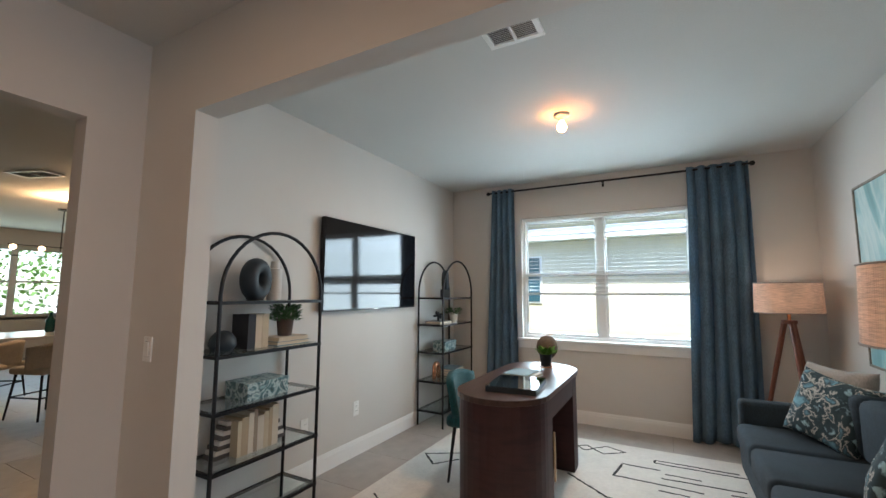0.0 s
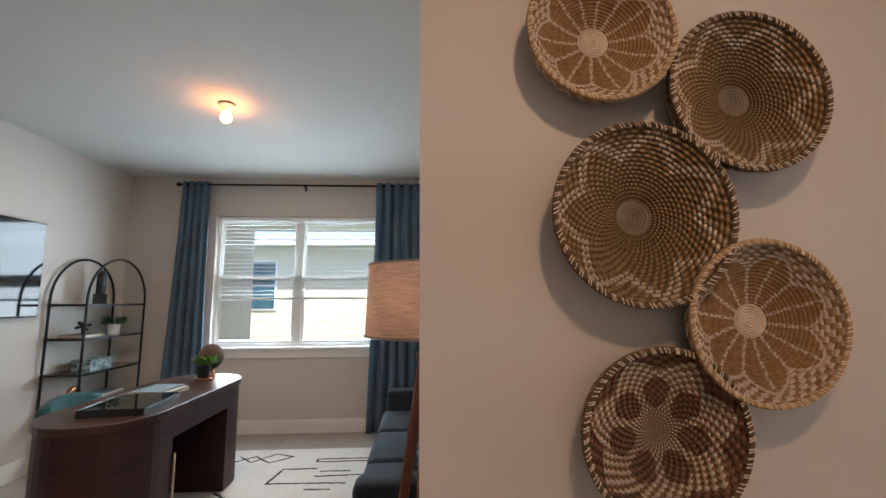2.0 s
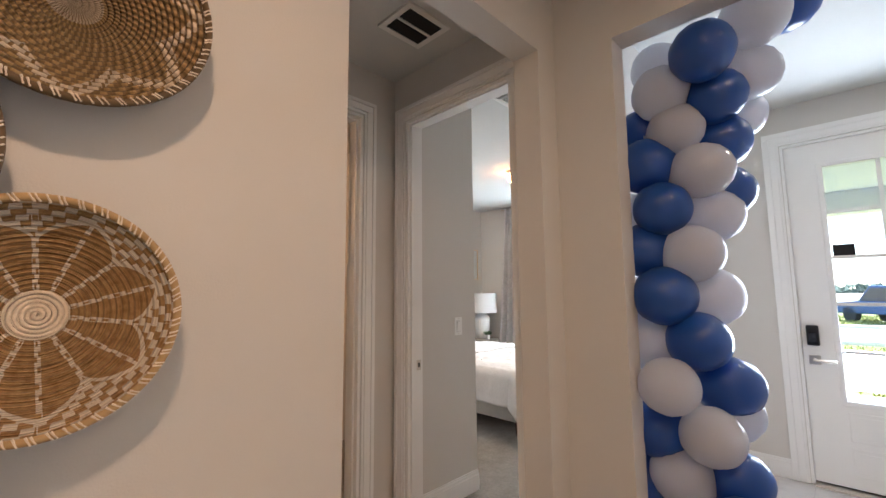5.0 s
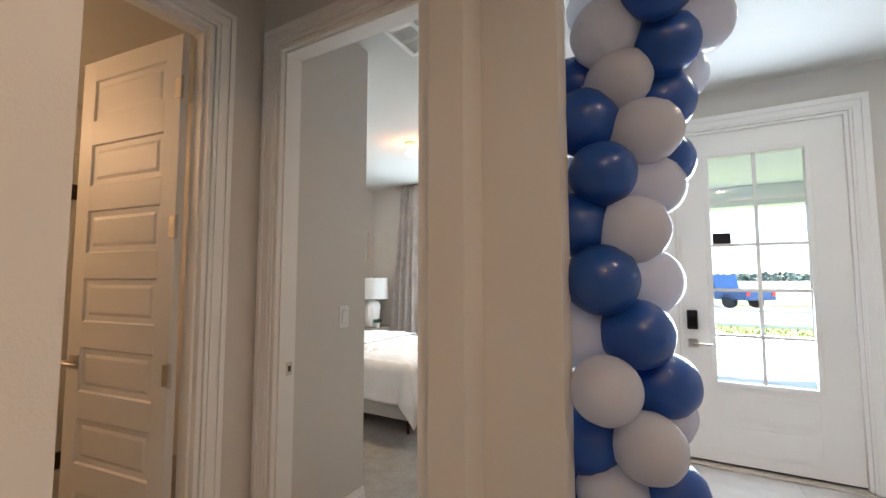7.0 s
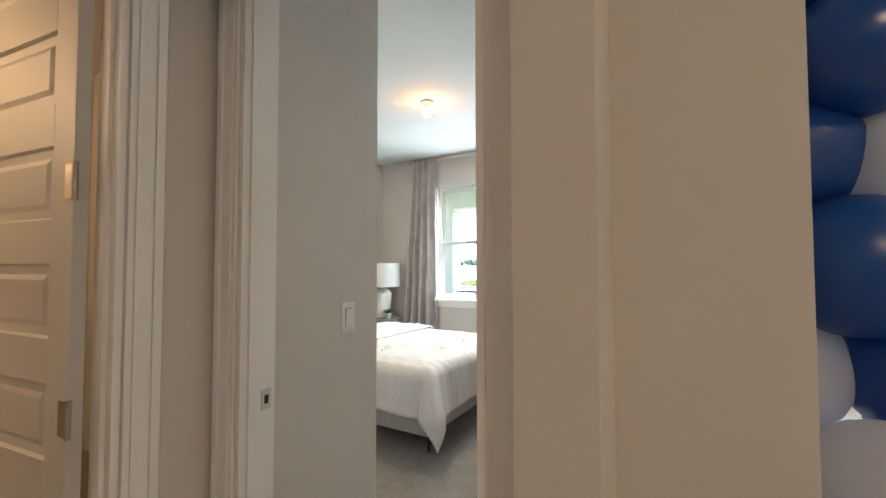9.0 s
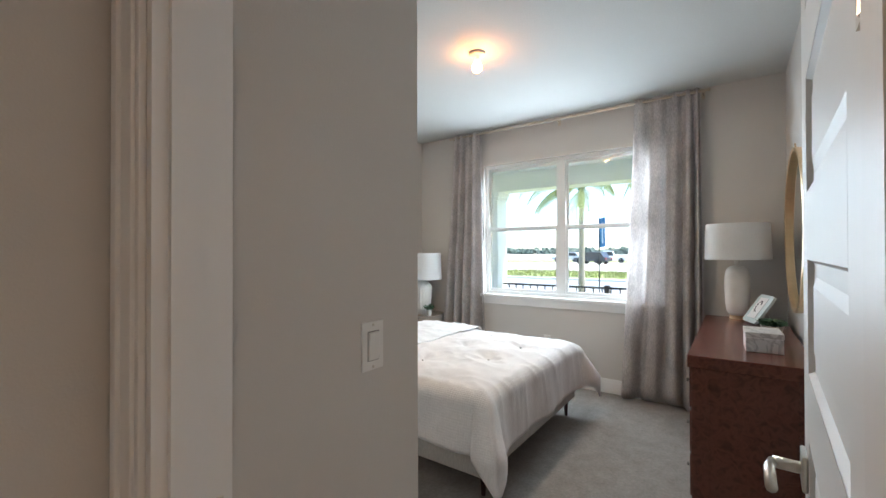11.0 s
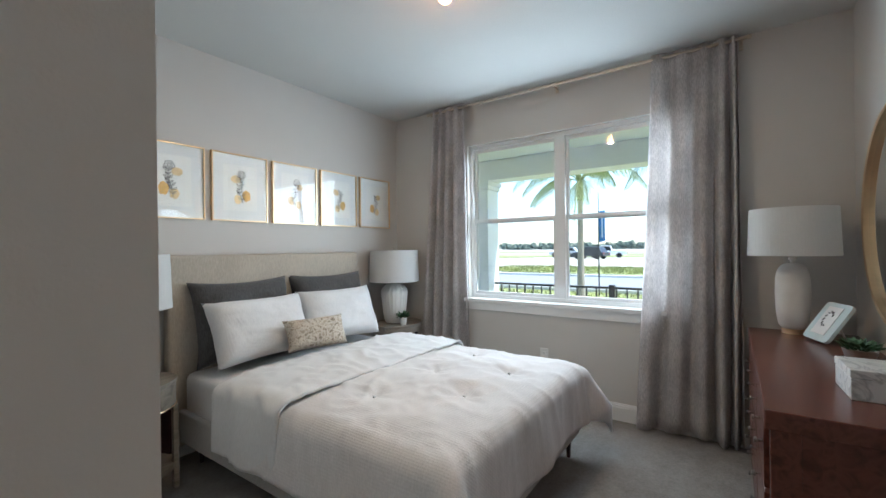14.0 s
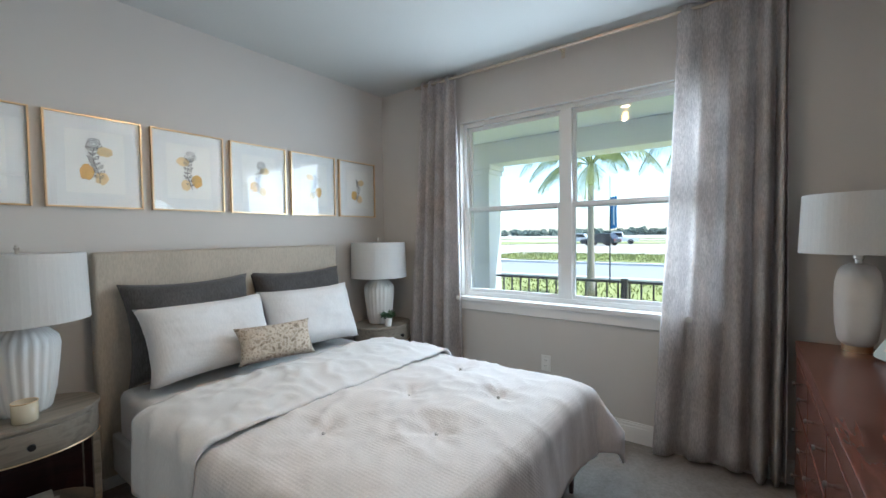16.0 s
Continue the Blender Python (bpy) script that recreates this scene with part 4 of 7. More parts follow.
def basket(at, radius, style, label, depth=0.055):
    """A coiled tray basket hung on the wall; faces -y."""
    prof = []
    n = 22
    for i in range(n):
        c = (i + 0.5) / n
        y = -0.012 - depth * c ** 2.6
        for k in range(5):
            a = math.pi * (0.1 + 0.8 * k / 4)
            prof.append((max(0.0004, radius * (c - math.cos(a) * 0.5 / n)), y - math.sin(a) * radius * 0.55 / n))
    prof.append((radius * 1.0, -0.012 - depth - 0.004))
    back = [(radius * 1.006, -depth), (radius * 0.99, -depth + 0.012)] + [(radius * c, -0.002 - depth * c ** 2.6 + 0.006) for c in (0.85, 0.6, 0.3)] + [(0.0004, 0.0)]
    mat = basket_material("coiled seagrass " + style, radius, style)
    ob = thing("wall_basket", at, label, "basket", "woven wall baskets")
    part("tray", lathe([(r, -y) for r, y in prof + back], 110, axis="y"), mat, ob, smooth=True)
    # rim coil with stitches bound round it
    yr, n = -0.014 - depth, 104
    part("rim", tube([(radius * math.cos(q), yr, radius * math.sin(q)) for q in (2 * math.pi * k / 72 for k in range(72))], 0.006, 8, closed=True), RIMSTRAW[style], ob, smooth=True)
    bm = bmesh.new()
    for k in range(n):
        q = 2 * math.pi * (k + 0.3 * math.sin(k * 3.7)) / n
        c, s = math.cos(q), math.sin(q)
        q2 = q + 0.035
        c2, s2 = math.cos(q2), math.sin(q2)
        rod(((radius - 0.007) * c, yr - 0.004, (radius - 0.007) * s), ((radius + 0.0045) * c2, yr - 0.0055, (radius + 0.0045) * s2), 0.0018, 0.0013, 5, bm=bm)
    part("rim_stitches", bm, PALESTRAW, ob, "pale stitches bound over the rim")
    if style == "petal":
        coil = [(radius * 0.0075 * i / 4.2 * math.cos(i * 0.29), -0.016, radius * 0.0075 * i / 4.2 * math.sin(i * 0.29)) for i in range(6, 118)]
        part("centre_coil", tube(coil, radius * 0.017, 6), PALESTRAW, ob, "pale coiled centre", smooth=True)
    return ob


PALESTRAW = material("pale raffia", (0.72, 0.61, 0.48), 0.9, vary=0.2, scale=90, bump=0.5, bump_scale=300)
RIMSTRAW = {"star": material("dark raffia rim", (0.12, 0.075, 0.035), 0.9, vary=0.3, scale=80), "petal": material("straw rim", (0.4, 0.26, 0.12), 0.9, vary=0.2, scale=80)}
RIMSTRAW["flower"] = RIMSTRAW["star"]
basket(pose(-1.842, 0, 1.525), 0.192, "star", "large round woven seagrass basket with pale star band")
basket(pose(-1.588, 0, 1.800, 0, 14), 0.18, "star", "dark coiled seagrass wall basket with pale star band")
basket(pose(-1.598, 0, 1.300, 0, 8), 0.166, "petal", "straw-coloured woven wall basket with white stitched petals")
basket(pose(-1.822, 0, 1.080, 0, -12), 0.168, "flower", "dark brown and cream wall basket with flower pattern", 0.045)
basket(pose(-1.912, 0, 1.935, 0, -5), 0.163, "petal", "straw-coloured woven wall basket with white stitched petals")

# ---- foyer: balloon column ----


def balloon_mesh(name, r, mat):
    bm = lathe([(0.0005, -r * 1.02), (r * 0.2, -r * 0.985), (r * 0.5, -r * 0.87), (r * 0.8, -r * 0.6), (r * 0.97, -r * 0.2), (r, r * 0.1), (r * 0.93, r * 0.45), (r * 0.72, r * 0.78), (r * 0.42, r * 1.02), (r * 0.18, r * 1.14), (r * 0.05, r * 1.2), (r * 0.09, r * 1.27), (r * 0.01, r * 1.26)], 28)
    me = mesh_from(bm, name)
    for p in me.polygons:
        p.use_smooth = True
    me.materials.append(mat)
    return me


AXIS = Vector((0.26, -0.40))
column = thing("balloon_column", pose(AXIS.x, AXIS.y, 0), "column of packed royal blue and white balloons in the opening", "balloon column")
part("pole", rod((0, 0, 0.0), (0, 0, 2.3), 0.012), BALLOONPOLE, column)
part("base", lathe([(0.14, 0.0), (0.14, 0.02), (0.03, 0.035), (0.014, 0.08)], 24), BALLOONPOLE, column)
blue_me, white_me = balloon_mesh("balloon", 0.113, BLUEBALLOON), balloon_mesh("balloon", 0.113, WHITEBALLOON)
WHITE_AT = [(0.32, -0.33, 2.32), (0.2, -0.37, 2.15), (0.25, -0.70, 2.355), (0.36, -0.66, 2.19), (0.5, -0.59, 2.08), (0.237, -0.415, 1.994), (0.263, -0.487, 1.808), (0.34, -0.19, 1.67), (0.38, -0.491, 1.64), (0.226, -0.443, 1.474), (0.35, -0.472, 1.304), (0.235, -0.235, 1.122), (0.111, -0.355, 0.971), (0.4, -0.5, 0.84), (0.197, -0.469, 0.793), (0.22, -0.35, 0.622), (0.33, -0.55, 0.45), (0.14, -0.45, 0.36), (0.35, -0.35, 0.3), (0.2, -0.55, 0.15)]
BLUE_AT = [(0.12, -0.547, 2.228), (0.42, -0.78, 2.46), (0.275, -0.551, 2.1), (0.33, -0.235, 2.04), (0.4, -0.535, 1.95), (0.22, -0.285, 1.859), (0.45, -0.53, 1.745), (0.171, -0.354, 1.659), (0.36, -0.36, 1.5), (0.225, -0.259, 1.5), (0.165, -0.343, 1.309), (0.36, -0.3, 1.25), (0.218, -0.443, 1.135), (0.36, -0.506, 0.953), (0.214, -0.269, 0.778), (0.3, -0.524, 0.628), (0.25, -0.215, 0.551), (0.16, -0.56, 0.5), (0.3, -0.25, 0.42), (0.24, -0.3, 0.17), (0.38, -0.5, 0.16)]
rnd = random.Random(7)
for me, spots in ((white_me, WHITE_AT), (blue_me, BLUE_AT)):
    for x, y, z in spots:
        b = new("balloon", me)
        b.parent = column
        d = Vector((x, y, z)) - Vector((AXIS.x, AXIS.y, z))
        away = d if d.length > 0.03 else Vector((0, -1, 0))
        k = rnd.uniform(0.93, 1.05)
        turn = (-away.normalized()).to_track_quat("Z", "Y").to_matrix().to_4x4()
        b.matrix_basis = Matrix.Translation(Vector((x - AXIS.x, y - AXIS.y, z))) @ turn @ Matrix.Diagonal((k, k, k * rnd.uniform(0.95, 1.05), 1))

# ---- study ----
bm = box(0, 0.045, -0.667, 0.667, -0.377, 0.377, 0.006)
tv = thing("television", pose(SX0 + 0.012, 1.955, 1.61), "large black flat-screen television mounted on the wall", "television")
part("casing", bm, BLACK, tv, "thin black casing")
part("screen", box(0.045, 0.0475, -0.66, 0.66, -0.365, 0.37), SCREEN, tv, "glossy dark screen, switched off")
part("wall_bracket", box(-0.012, 0.0, -0.2, 0.2, -0.15, 0.15), BLACK, tv)
part("badge", box(0.0475, 0.049, -0.03, 0.03, -0.374, -0.368), CHROME, tv)


def arch_shelf(at, w, d, levels, top, label):
    """Local x away from the wall (0..d), local y along the wall (0..w)."""
    ob = thing("arched_shelf", at, label, "shelf", "arched metal shelves")
    rise = w / 2
    for x in (0.01, d - 0.01):
        pts = [(x, 0.01, 0)] + [(x, 0.01, (top - rise) * k / 6) for k in range(1, 7)]
        pts += [(x, w / 2 - (w / 2 - 0.01) * math.cos(math.pi * k / 18), top - rise + rise * math.sin(math.pi * k / 18)) for k in range(1, 18)]
        pts += [(x, w - 0.01, (top - rise) * (6 - k) / 6) for k in range(0, 7)]
        part("arched_frame", tube(pts, 0.0105, 8), BLACK, ob, smooth=True)
    for i, z in enumerate(levels):
        bm = bmesh.new()
        for b in ((0, d, 0, 0.02), (0, d, w - 0.02, w), (0, 0.02, 0.02, w - 0.02), (d - 0.02, d, 0.02, w - 0.02)):
            box(b[0], b[1], b[2], b[3], z - 0.02, z - 0.003, bm=bm)
        rim = part("shelf_rim", bm, BLACK, ob)
        part("glass_shelf", box(0.005, d - 0.005, 0.005, w - 0.005, z - 0.003, z), SHELFGLASS, rim)
    return ob


SHELFGLASS = glass("smoked shelf glass", (0.8, 0.86, 0.85))
S1 = (SX0 + 0.02, 0.26)
LV = (0.16, 0.46, 0.76, 1.05, 1.335)
arch_shelf(pose(S1[0], S1[1], 0), 0.74, 0.32, LV, 1.74, "black metal arched shelf with glass tiers, half full")
S2 = (SX0 + 0.02, 2.74)
arch_shelf(pose(S2[0], S2[1], 0), 0.74, 0.32, LV, 1.74, "black metal arched shelf with glass tiers beside the curtain")


def book(at, t, h, d, colour, label="closed hardback book with a plain cover"):
    """Stands upright: local x thickness, y depth, z height; the spine faces -y."""
    ob = thing("book", at, label, "book")
    m = material("book cloth", colour, 0.75, vary=0.08, scale=40)
    bm = box(0, 0.003, 0, d, 0, h)
    box(t - 0.003, t, 0, d, 0, h, bm=bm)
    box(0.003, t - 0.003, 0, 0.004, 0, h, bm=bm)
    part("cover", bm, m, ob)
    part("pages", box(0.003, t - 0.003, 0.004, d - 0.004, 0.004, h - 0.004), PAPER, ob)
    return ob


def books_row(x, y, z, specs, label="closed hardback book with a plain cover"):
    """Along +y from the spot, the pages towards the room."""
    for t, h, d, c in specs:
        book(pose(x, y, z, 0, 0, 90) @ pose(0, -d, 0), t, h, d, c, label)
        y += t + 0.0015


CREAMS = ((0.5, 0.42, 0.3), (0.42, 0.33, 0.22), (0.6, 0.54, 0.44), (0.3, 0.24, 0.18), (0.55, 0.5, 0.42))
X1 = S1[0] + 0.06
# tier with books between striped bookends
books_row(X1, S1[1] + 0.215, LV[1], [(0.024 + 0.009 * ((i * 2) % 3), 0.195 + 0.014 * ((i * 5) % 4), 0.17, CREAMS[i % 5]) for i in range(8)], "upright hardback book with cream page edges")


STRIPEDARK = material("charcoal stone", (0.09, 0.08, 0.075), 0.6, vary=0.15, scale=30)


def striped_end(at, flip):
    ob = thing("bookend", at, "striped stepped black and white stone bookend", "bookend", "striped bookends")
    for i in range(8):
        w = 0.1 - i * 0.011
        part("stripe", box(0, 0.09, (0.1 - w) if flip else 0, 0.1 if flip else w, i * 0.024, i * 0.024 + 0.024, 0.002), STONEWARE if i % 2 else STRIPEDARK, ob)
    return ob


striped_end(pose(X1 + 0.02, S1[1] + 0.113, LV[1]), True)
striped_end(pose(X1 + 0.02, S1[1] + 0.498, LV[1]), False)
# marbled box
def marbled_box(at, w, d, h):
    ob = thing("decorative_box", at, "teal marbled lacquer box with a lid", "box", "marbled boxes")
    part("body", box(0, d, 0, w, 0, h * 0.72, 0.003), MARBLE_TEAL, ob)
    part("lid", box(-0.003, d + 0.003, -0.003, w + 0.003, h * 0.73, h, 0.003), MARBLE_TEAL, ob)
    return ob


marbled_box(pose(X1, S1[1] + 0.24, LV[2]), 0.29, 0.2, 0.1)
marbled_box(pose(S2[0] + 0.07, S2[1] + 0.22, LV[2]), 0.26, 0.16, 0.09)
# tier four: books, sculpture, plant on books
books_row(X1, S1[1] + 0.26, LV[3], [(0.05, 0.2, 0.15, (0.03, 0.03, 0.035)), (0.045, 0.2, 0.15, (0.55, 0.46, 0.34)), (0.045, 0.2, 0.15, (0.5, 0.42, 0.3))], "upright hardback book with cream page edges")
dog = part("sculpture", lathe([(0.055, 0), (0.075, 0.03), (0.07, 0.07), (0.045, 0.1), (0.03, 0.11), (0.0, 0.115)], 20), BLUEBLACK, None, smooth=True, at=pose(X1 + 0.08, S1[1] + 0.15, LV[3]))
tagged(dog, "rounded black ceramic sculpture leaning on books", "sculpture")


def flat_book(at, w, d, t, colour, label="closed book lying flat on the shelf"):
    ob = thing("book", at, label, "book")
    m = material("book cloth", colour, 0.7, vary=0.06, scale=40)
    bm = box(0, d, 0, w, 0, 0.003)
    box(0, d, 0, w, t - 0.003, t, bm=bm)
    box(0, 0.003, 0, w, 0.003, t - 0.003, bm=bm)
    part("cover", bm, m, ob)
    part("pages", box(0.003, d - 0.004, 0.004, w - 0.004, 0.003, t - 0.003), PAPER, ob)
    return ob


flat_book(pose(X1, S1[1] + 0.44, LV[3]), 0.26, 0.19, 0.025, (0.1, 0.2, 0.25))
flat_book(pose(X1 + 0.01, S1[1] + 0.45, LV[3] + 0.025), 0.24, 0.18, 0.025, (0.62, 0.55, 0.45))


def potted(at, r, h, pot_mat, leaf_mat, n, spread, size, seed, label, up=0.6, flat=0.6):
    ob = thing("potted_plant", at, label, "plant")
    part("pot", lathe([(r * 0.78, 0), (r * 0.98, h * 0.9), (r, h), (r * 0.9, h), (r * 0.86, h * 0.82), (0.0, h * 0.8)], 24), pot_mat, ob, smooth=False)
    part("leaves", leafy(bmesh.new(), n, spread, size, seed, h * 0.85, flat, up), leaf_mat, ob)
    return ob


CLAY = material("dark clay pot", (0.09, 0.065, 0.055), 0.8, vary=0.15, scale=30)
potted(pose(X1 + 0.1, S1[1] + 0.57, LV[3] + 0.05), 0.055, 0.11, CLAY, LEAF, 420, 0.085, 0.034, 3, "small bushy plant in a dark clay pot on books", 0.5, 1.15)
# top tier: ring vase and white column vase
vase = thing("ring_vase", pose(S1[0] + 0.14, S1[1] + 0.35, LV[4] + 0.125, 0, 0, 25), "matt blue-black ceramic ring vase with a round hole", "vase")
bm = bmesh.new()
R, q = 0.085, 0.05
pts = [(0, R * math.cos(t), R * math.sin(t)) for t in (2 * math.pi * k / 36 for k in range(36))]
ring = tube(pts, q, 16, closed=True)
for v in ring.verts:
    v.co.x *= 1.1
    if v.co.z < -0.118:
        v.co.z = -0.125
part("body", ring, BLUEBLACK, vase, smooth=True)
tall = part("column_vase", lathe([(0.045, 0), (0.046, 0.2), (0.03, 0.205), (0.028, 0.25), (0.024, 0.25), (0.024, 0.2), (0.0, 0.19)], 24), STONEWARE, None, at=pose(S1[0] + 0.1, S1[1] + 0.52, LV[4]))
tagged(tall, "white rough ceramic column vase with narrow neck", "vase")
# second shelf's things
head = thing("sculpture", pose(S2[0] + 0.15, S2[1] + 0.36, LV[4], 0, 0, 35), "dark ring sculpture on a square plinth", "sculpture")
part("plinth", box(-0.05, 0.05, -0.05, 0.05, 0, 0.09, 0.004), BLUEBLACK, head)
ring = tube([(0, 0.07 * math.cos(t), 0.19 + 0.085 * math.sin(t)) for t in (2 * math.pi * k / 32 for k in range(32))], 0.035, 14, closed=True)
part("ring", ring, BLUEBLACK, head, smooth=True)
knot = thing("knot_sculpture", pose(S2[0] + 0.15, S2[1] + 0.2, LV[3] + 0.025), "small black metal jack sculpture on books", "sculpture")
bm = bmesh.new()
for d in ((0.045, 0.03, 0), (-0.045, 0.03, 0.0), (0.0, -0.05, 0.02)):
    v = Vector(d)
    rod(Vector((0, 0, 0.05)) - v, Vector((0, 0, 0.05)) + v + Vector((0, 0, 0.03)), 0.012, bm=bm)
rod((0, 0, 0), (0, 0, 0.1), 0.012, bm=bm)
part("arms", bm, BLACK, knot)
flat_book(pose(S2[0] + 0.06, S2[1] + 0.07, LV[3]), 0.26, 0.19, 0.025, (0.12, 0.14, 0.15))
potted(pose(S2[0] + 0.16, S2[1] + 0.55, LV[3]), 0.055, 0.1, CERAMIC, LEAF, 150, 0.08, 0.04, 9, "bushy green plant in a white patterned pot", 0.5, 0.8)
arch_ = thing("arch_bookend", pose(S2[0] + 0.14, S2[1] + 0.18, LV[1]), "polished copper arch bookend", "bookend")
part("arch", tube([(0, -0.05, 0)] + [(0, -0.05 * math.cos(math.pi * k / 12), 0.11 + 0.05 * math.sin(math.pi * k / 12)) for k in range(13)] + [(0, 0.05, 0)], 0.022, 12), COPPER, arch_, smooth=True)
for i, c in enumerate(((0.06, 0.07, 0.08), (0.5, 0.45, 0.38), (0.1, 0.16, 0.2))):
    flat_book(pose(S2[0] + 0.06, S2[1] + 0.32, LV[1] + i * 0.026), 0.3, 0.2, 0.025, c)

# desk
DC = (-3.99, 1.97)
desk = thing("desk", pose(DC[0], DC[1], 0), "dark walnut racetrack desk with rounded ends", "desk")
part("top", prism(stadium(1.50, 0.60), 0.725, 0.76, 0.004), WALNUT_TOP, desk, "polished dark walnut top")
for s in (-1, 1):
    r = 0.285
    pts = [(r * math.cos(math.pi * i / 18), r * math.sin(math.pi * i / 18)) for i in range(19)]
    outer = [(x, s * (0.45 + y)) for x, y in pts]
    ol = outer + [(-r, s * 0.36), (-r + 0.0, s * 0.33), (r, s * 0.33)]
    part("pedestal", prism(ol if s > 0 else ol[::-1], 0.0, 0.725, 0.002), WALNUT, desk, "curved dark walnut end")
part("apron", box(0.24, 0.284, -0.33, 0.33, 0.585, 0.725, 0.002), WALNUT, desk)
part("apron", box(-0.284, -0.24, -0.33, 0.33, 0.585, 0.725, 0.002), WALNUT, desk)
part("modesty_panel", box(-0.22, -0.2, -0.33, 0.33, 0.04, 0.585), WALNUT, desk)
part("cabinet_pull", box(0.286, 0.298, -0.325, -0.31, 0.2, 0.5, 0.003), BRASS, desk, "slim brass pull")
# on the desk
tray = thing("tray", pose(-3.93, 1.62, 0.76, 0, 0, 6), "dark glass-lidded tray box on the desk", "tray")
bm = bmesh.new()
for b in ((-0.16, 0.16, -0.2, -0.185), (-0.16, 0.16, 0.185, 0.2), (-0.16, -0.145, -0.185, 0.185), (0.145, 0.16, -0.185, 0.185)):
    box(*b, 0, 0.032, 0.002, bm=bm)
part("sides", bm, BLUEBLACK, tray)
part("bottom", box(-0.145, 0.145, -0.185, 0.185, 0.0, 0.01), BLUEBLACK, tray)
part("lid", box(-0.16, 0.16, -0.2, 0.2, 0.032, 0.036), SHELFGLASS, tray, "clear glass lid")
flat_book(pose(-4.14, 1.84, 0.76, 0, 0, -8), 0.3, 0.22, 0.02, (0.7, 0.68, 0.64), "magazine lying flat on the desk")
flat_book(pose(-4.12, 1.87, 0.78, 0, 0, -3), 0.26, 0.19, 0.012, (0.2, 0.3, 0.36), "blue-grey notebook lying on a magazine")
pot = potted(pose(-3.93, 2.38, 0.785), 0.05, 0.095, BLUEBLACK, BRIGHTLEAF, 34, 0.03, 0.085, 5, "spiky green succulent in a dark pot on copper stand", 1.2, 0.3)
stand = thing("copper_stand", pose(-3.93, 2.38, 0.76), "round copper plant stand on the desk", "stand")
part("ring", tube([(0.05 * math.cos(t), 0.05 * math.sin(t), 0.02) for t in (2 * math.pi * k / 28 for k in range(28))], 0.005, 8, closed=True), COPPER, stand, smooth=True)
bm = bmesh.new()
for k in range(3):
    t = 2 * math.pi * k / 3
    rod((0.05 * math.cos(t), 0.05 * math.sin(t), 0), (0.05 * math.cos(t), 0.05 * math.sin(t), 0.02), 0.005, bm=bm)
part("feet", bm, COPPER, stand)
TOPI = material("dry brown moss", (0.12, 0.09, 0.07), 0.95, vary=0.4, scale=50, bump=1, bump_scale=120)
ball = thing("moss_ball", pose(-3.955, 2.53, 0.76), "round grey-brown moss ball on a low stand", "ornament")
part("ball", lathe([(0.0005, 0.06), (0.05, 0.075), (0.082, 0.115), (0.092, 0.16), (0.082, 0.205), (0.05, 0.245), (0.0005, 0.26)], 24), TOPI, ball, smooth=True)
part("foot", lathe([(0.04, 0), (0.03, 0.05), (0.045, 0.08)], 20), COPPER, ball)

# desk chair
chair = thing("desk_chair", pose(-4.27, 1.93, 0, 0, 0, 4), "teal velvet desk chair with slim black legs", "chair")
part("seat", box(-0.25, 0.23, -0.24, 0.24, 0.40, 0.49, 0.035, seg=3), TEAL, chair)
rows = []
for j in range(9):
    z = 0.47 + 0.3 * j / 8
    rows.append([(-0.25 - 0.05 * j / 8 + 0.06 * (y / 0.24) ** 2, y, z - 0.05 * (y / 0.24) ** 2 * j / 8) for y in (-0.24 + 0.06 * k for k in range(9))])
bk = cloth(rows, 0.055)
part("backrest", bk, TEAL, chair, "curved teal velvet back", smooth=True)
for sx in (-1, 1):
    for sy in (-1, 1):
        part("leg", rod((sx * 0.19, sy * 0.19, 0.41), (sx * 0.23, sy * 0.22, 0.014), 0.014, 0.009), BLACK, chair)

# rug with worked lines
rug = thing("rug", pose(0, 0, 0), "cream shag rug with black hand-drawn lines", "rug")
part("rug_body", box(-4.95, -1.95, 0.55, 3.12, 0.0, 0.016, 0.006), RUG, rug)


def stroke(points, w=0.02):
    """A worked line in the rug: one raised yarn band of uneven width along a path."""
    rnd = random.Random(len(points) * 31 + int(points[0][0] * 100))
    path = []
    for (x0, y0), (x1, y1) in zip(points, points[1:]):
        n = max(2, int(math.hypot(x1 - x0, y1 - y0) / 0.03))
        path += [(x0 + (x1 - x0) * k / n + rnd.uniform(-.004, .004), y0 + (y1 - y0) * k / n + rnd.uniform(-.004, .004)) for k in range(n)]
    path.append(points[-1])
    rows = [[], [], []]
    for k, (x, y) in enumerate(path):
        a, b = path[max(0, k - 1)], path[min(len(path) - 1, k + 1)]
        t = math.atan2(b[1] - a[1], b[0] - a[0])
        h = w / 2 * rnd.uniform(0.45, 1.25)
        for row, q, z in zip(rows, (-h, 0.0, h), (0.0165, 0.0205, 0.0165)):
            row.append((x - q * math.sin(t), y + q * math.cos(t), z))
    part("worked_line", cloth(rows, 0.002), RUGLINE, rug)


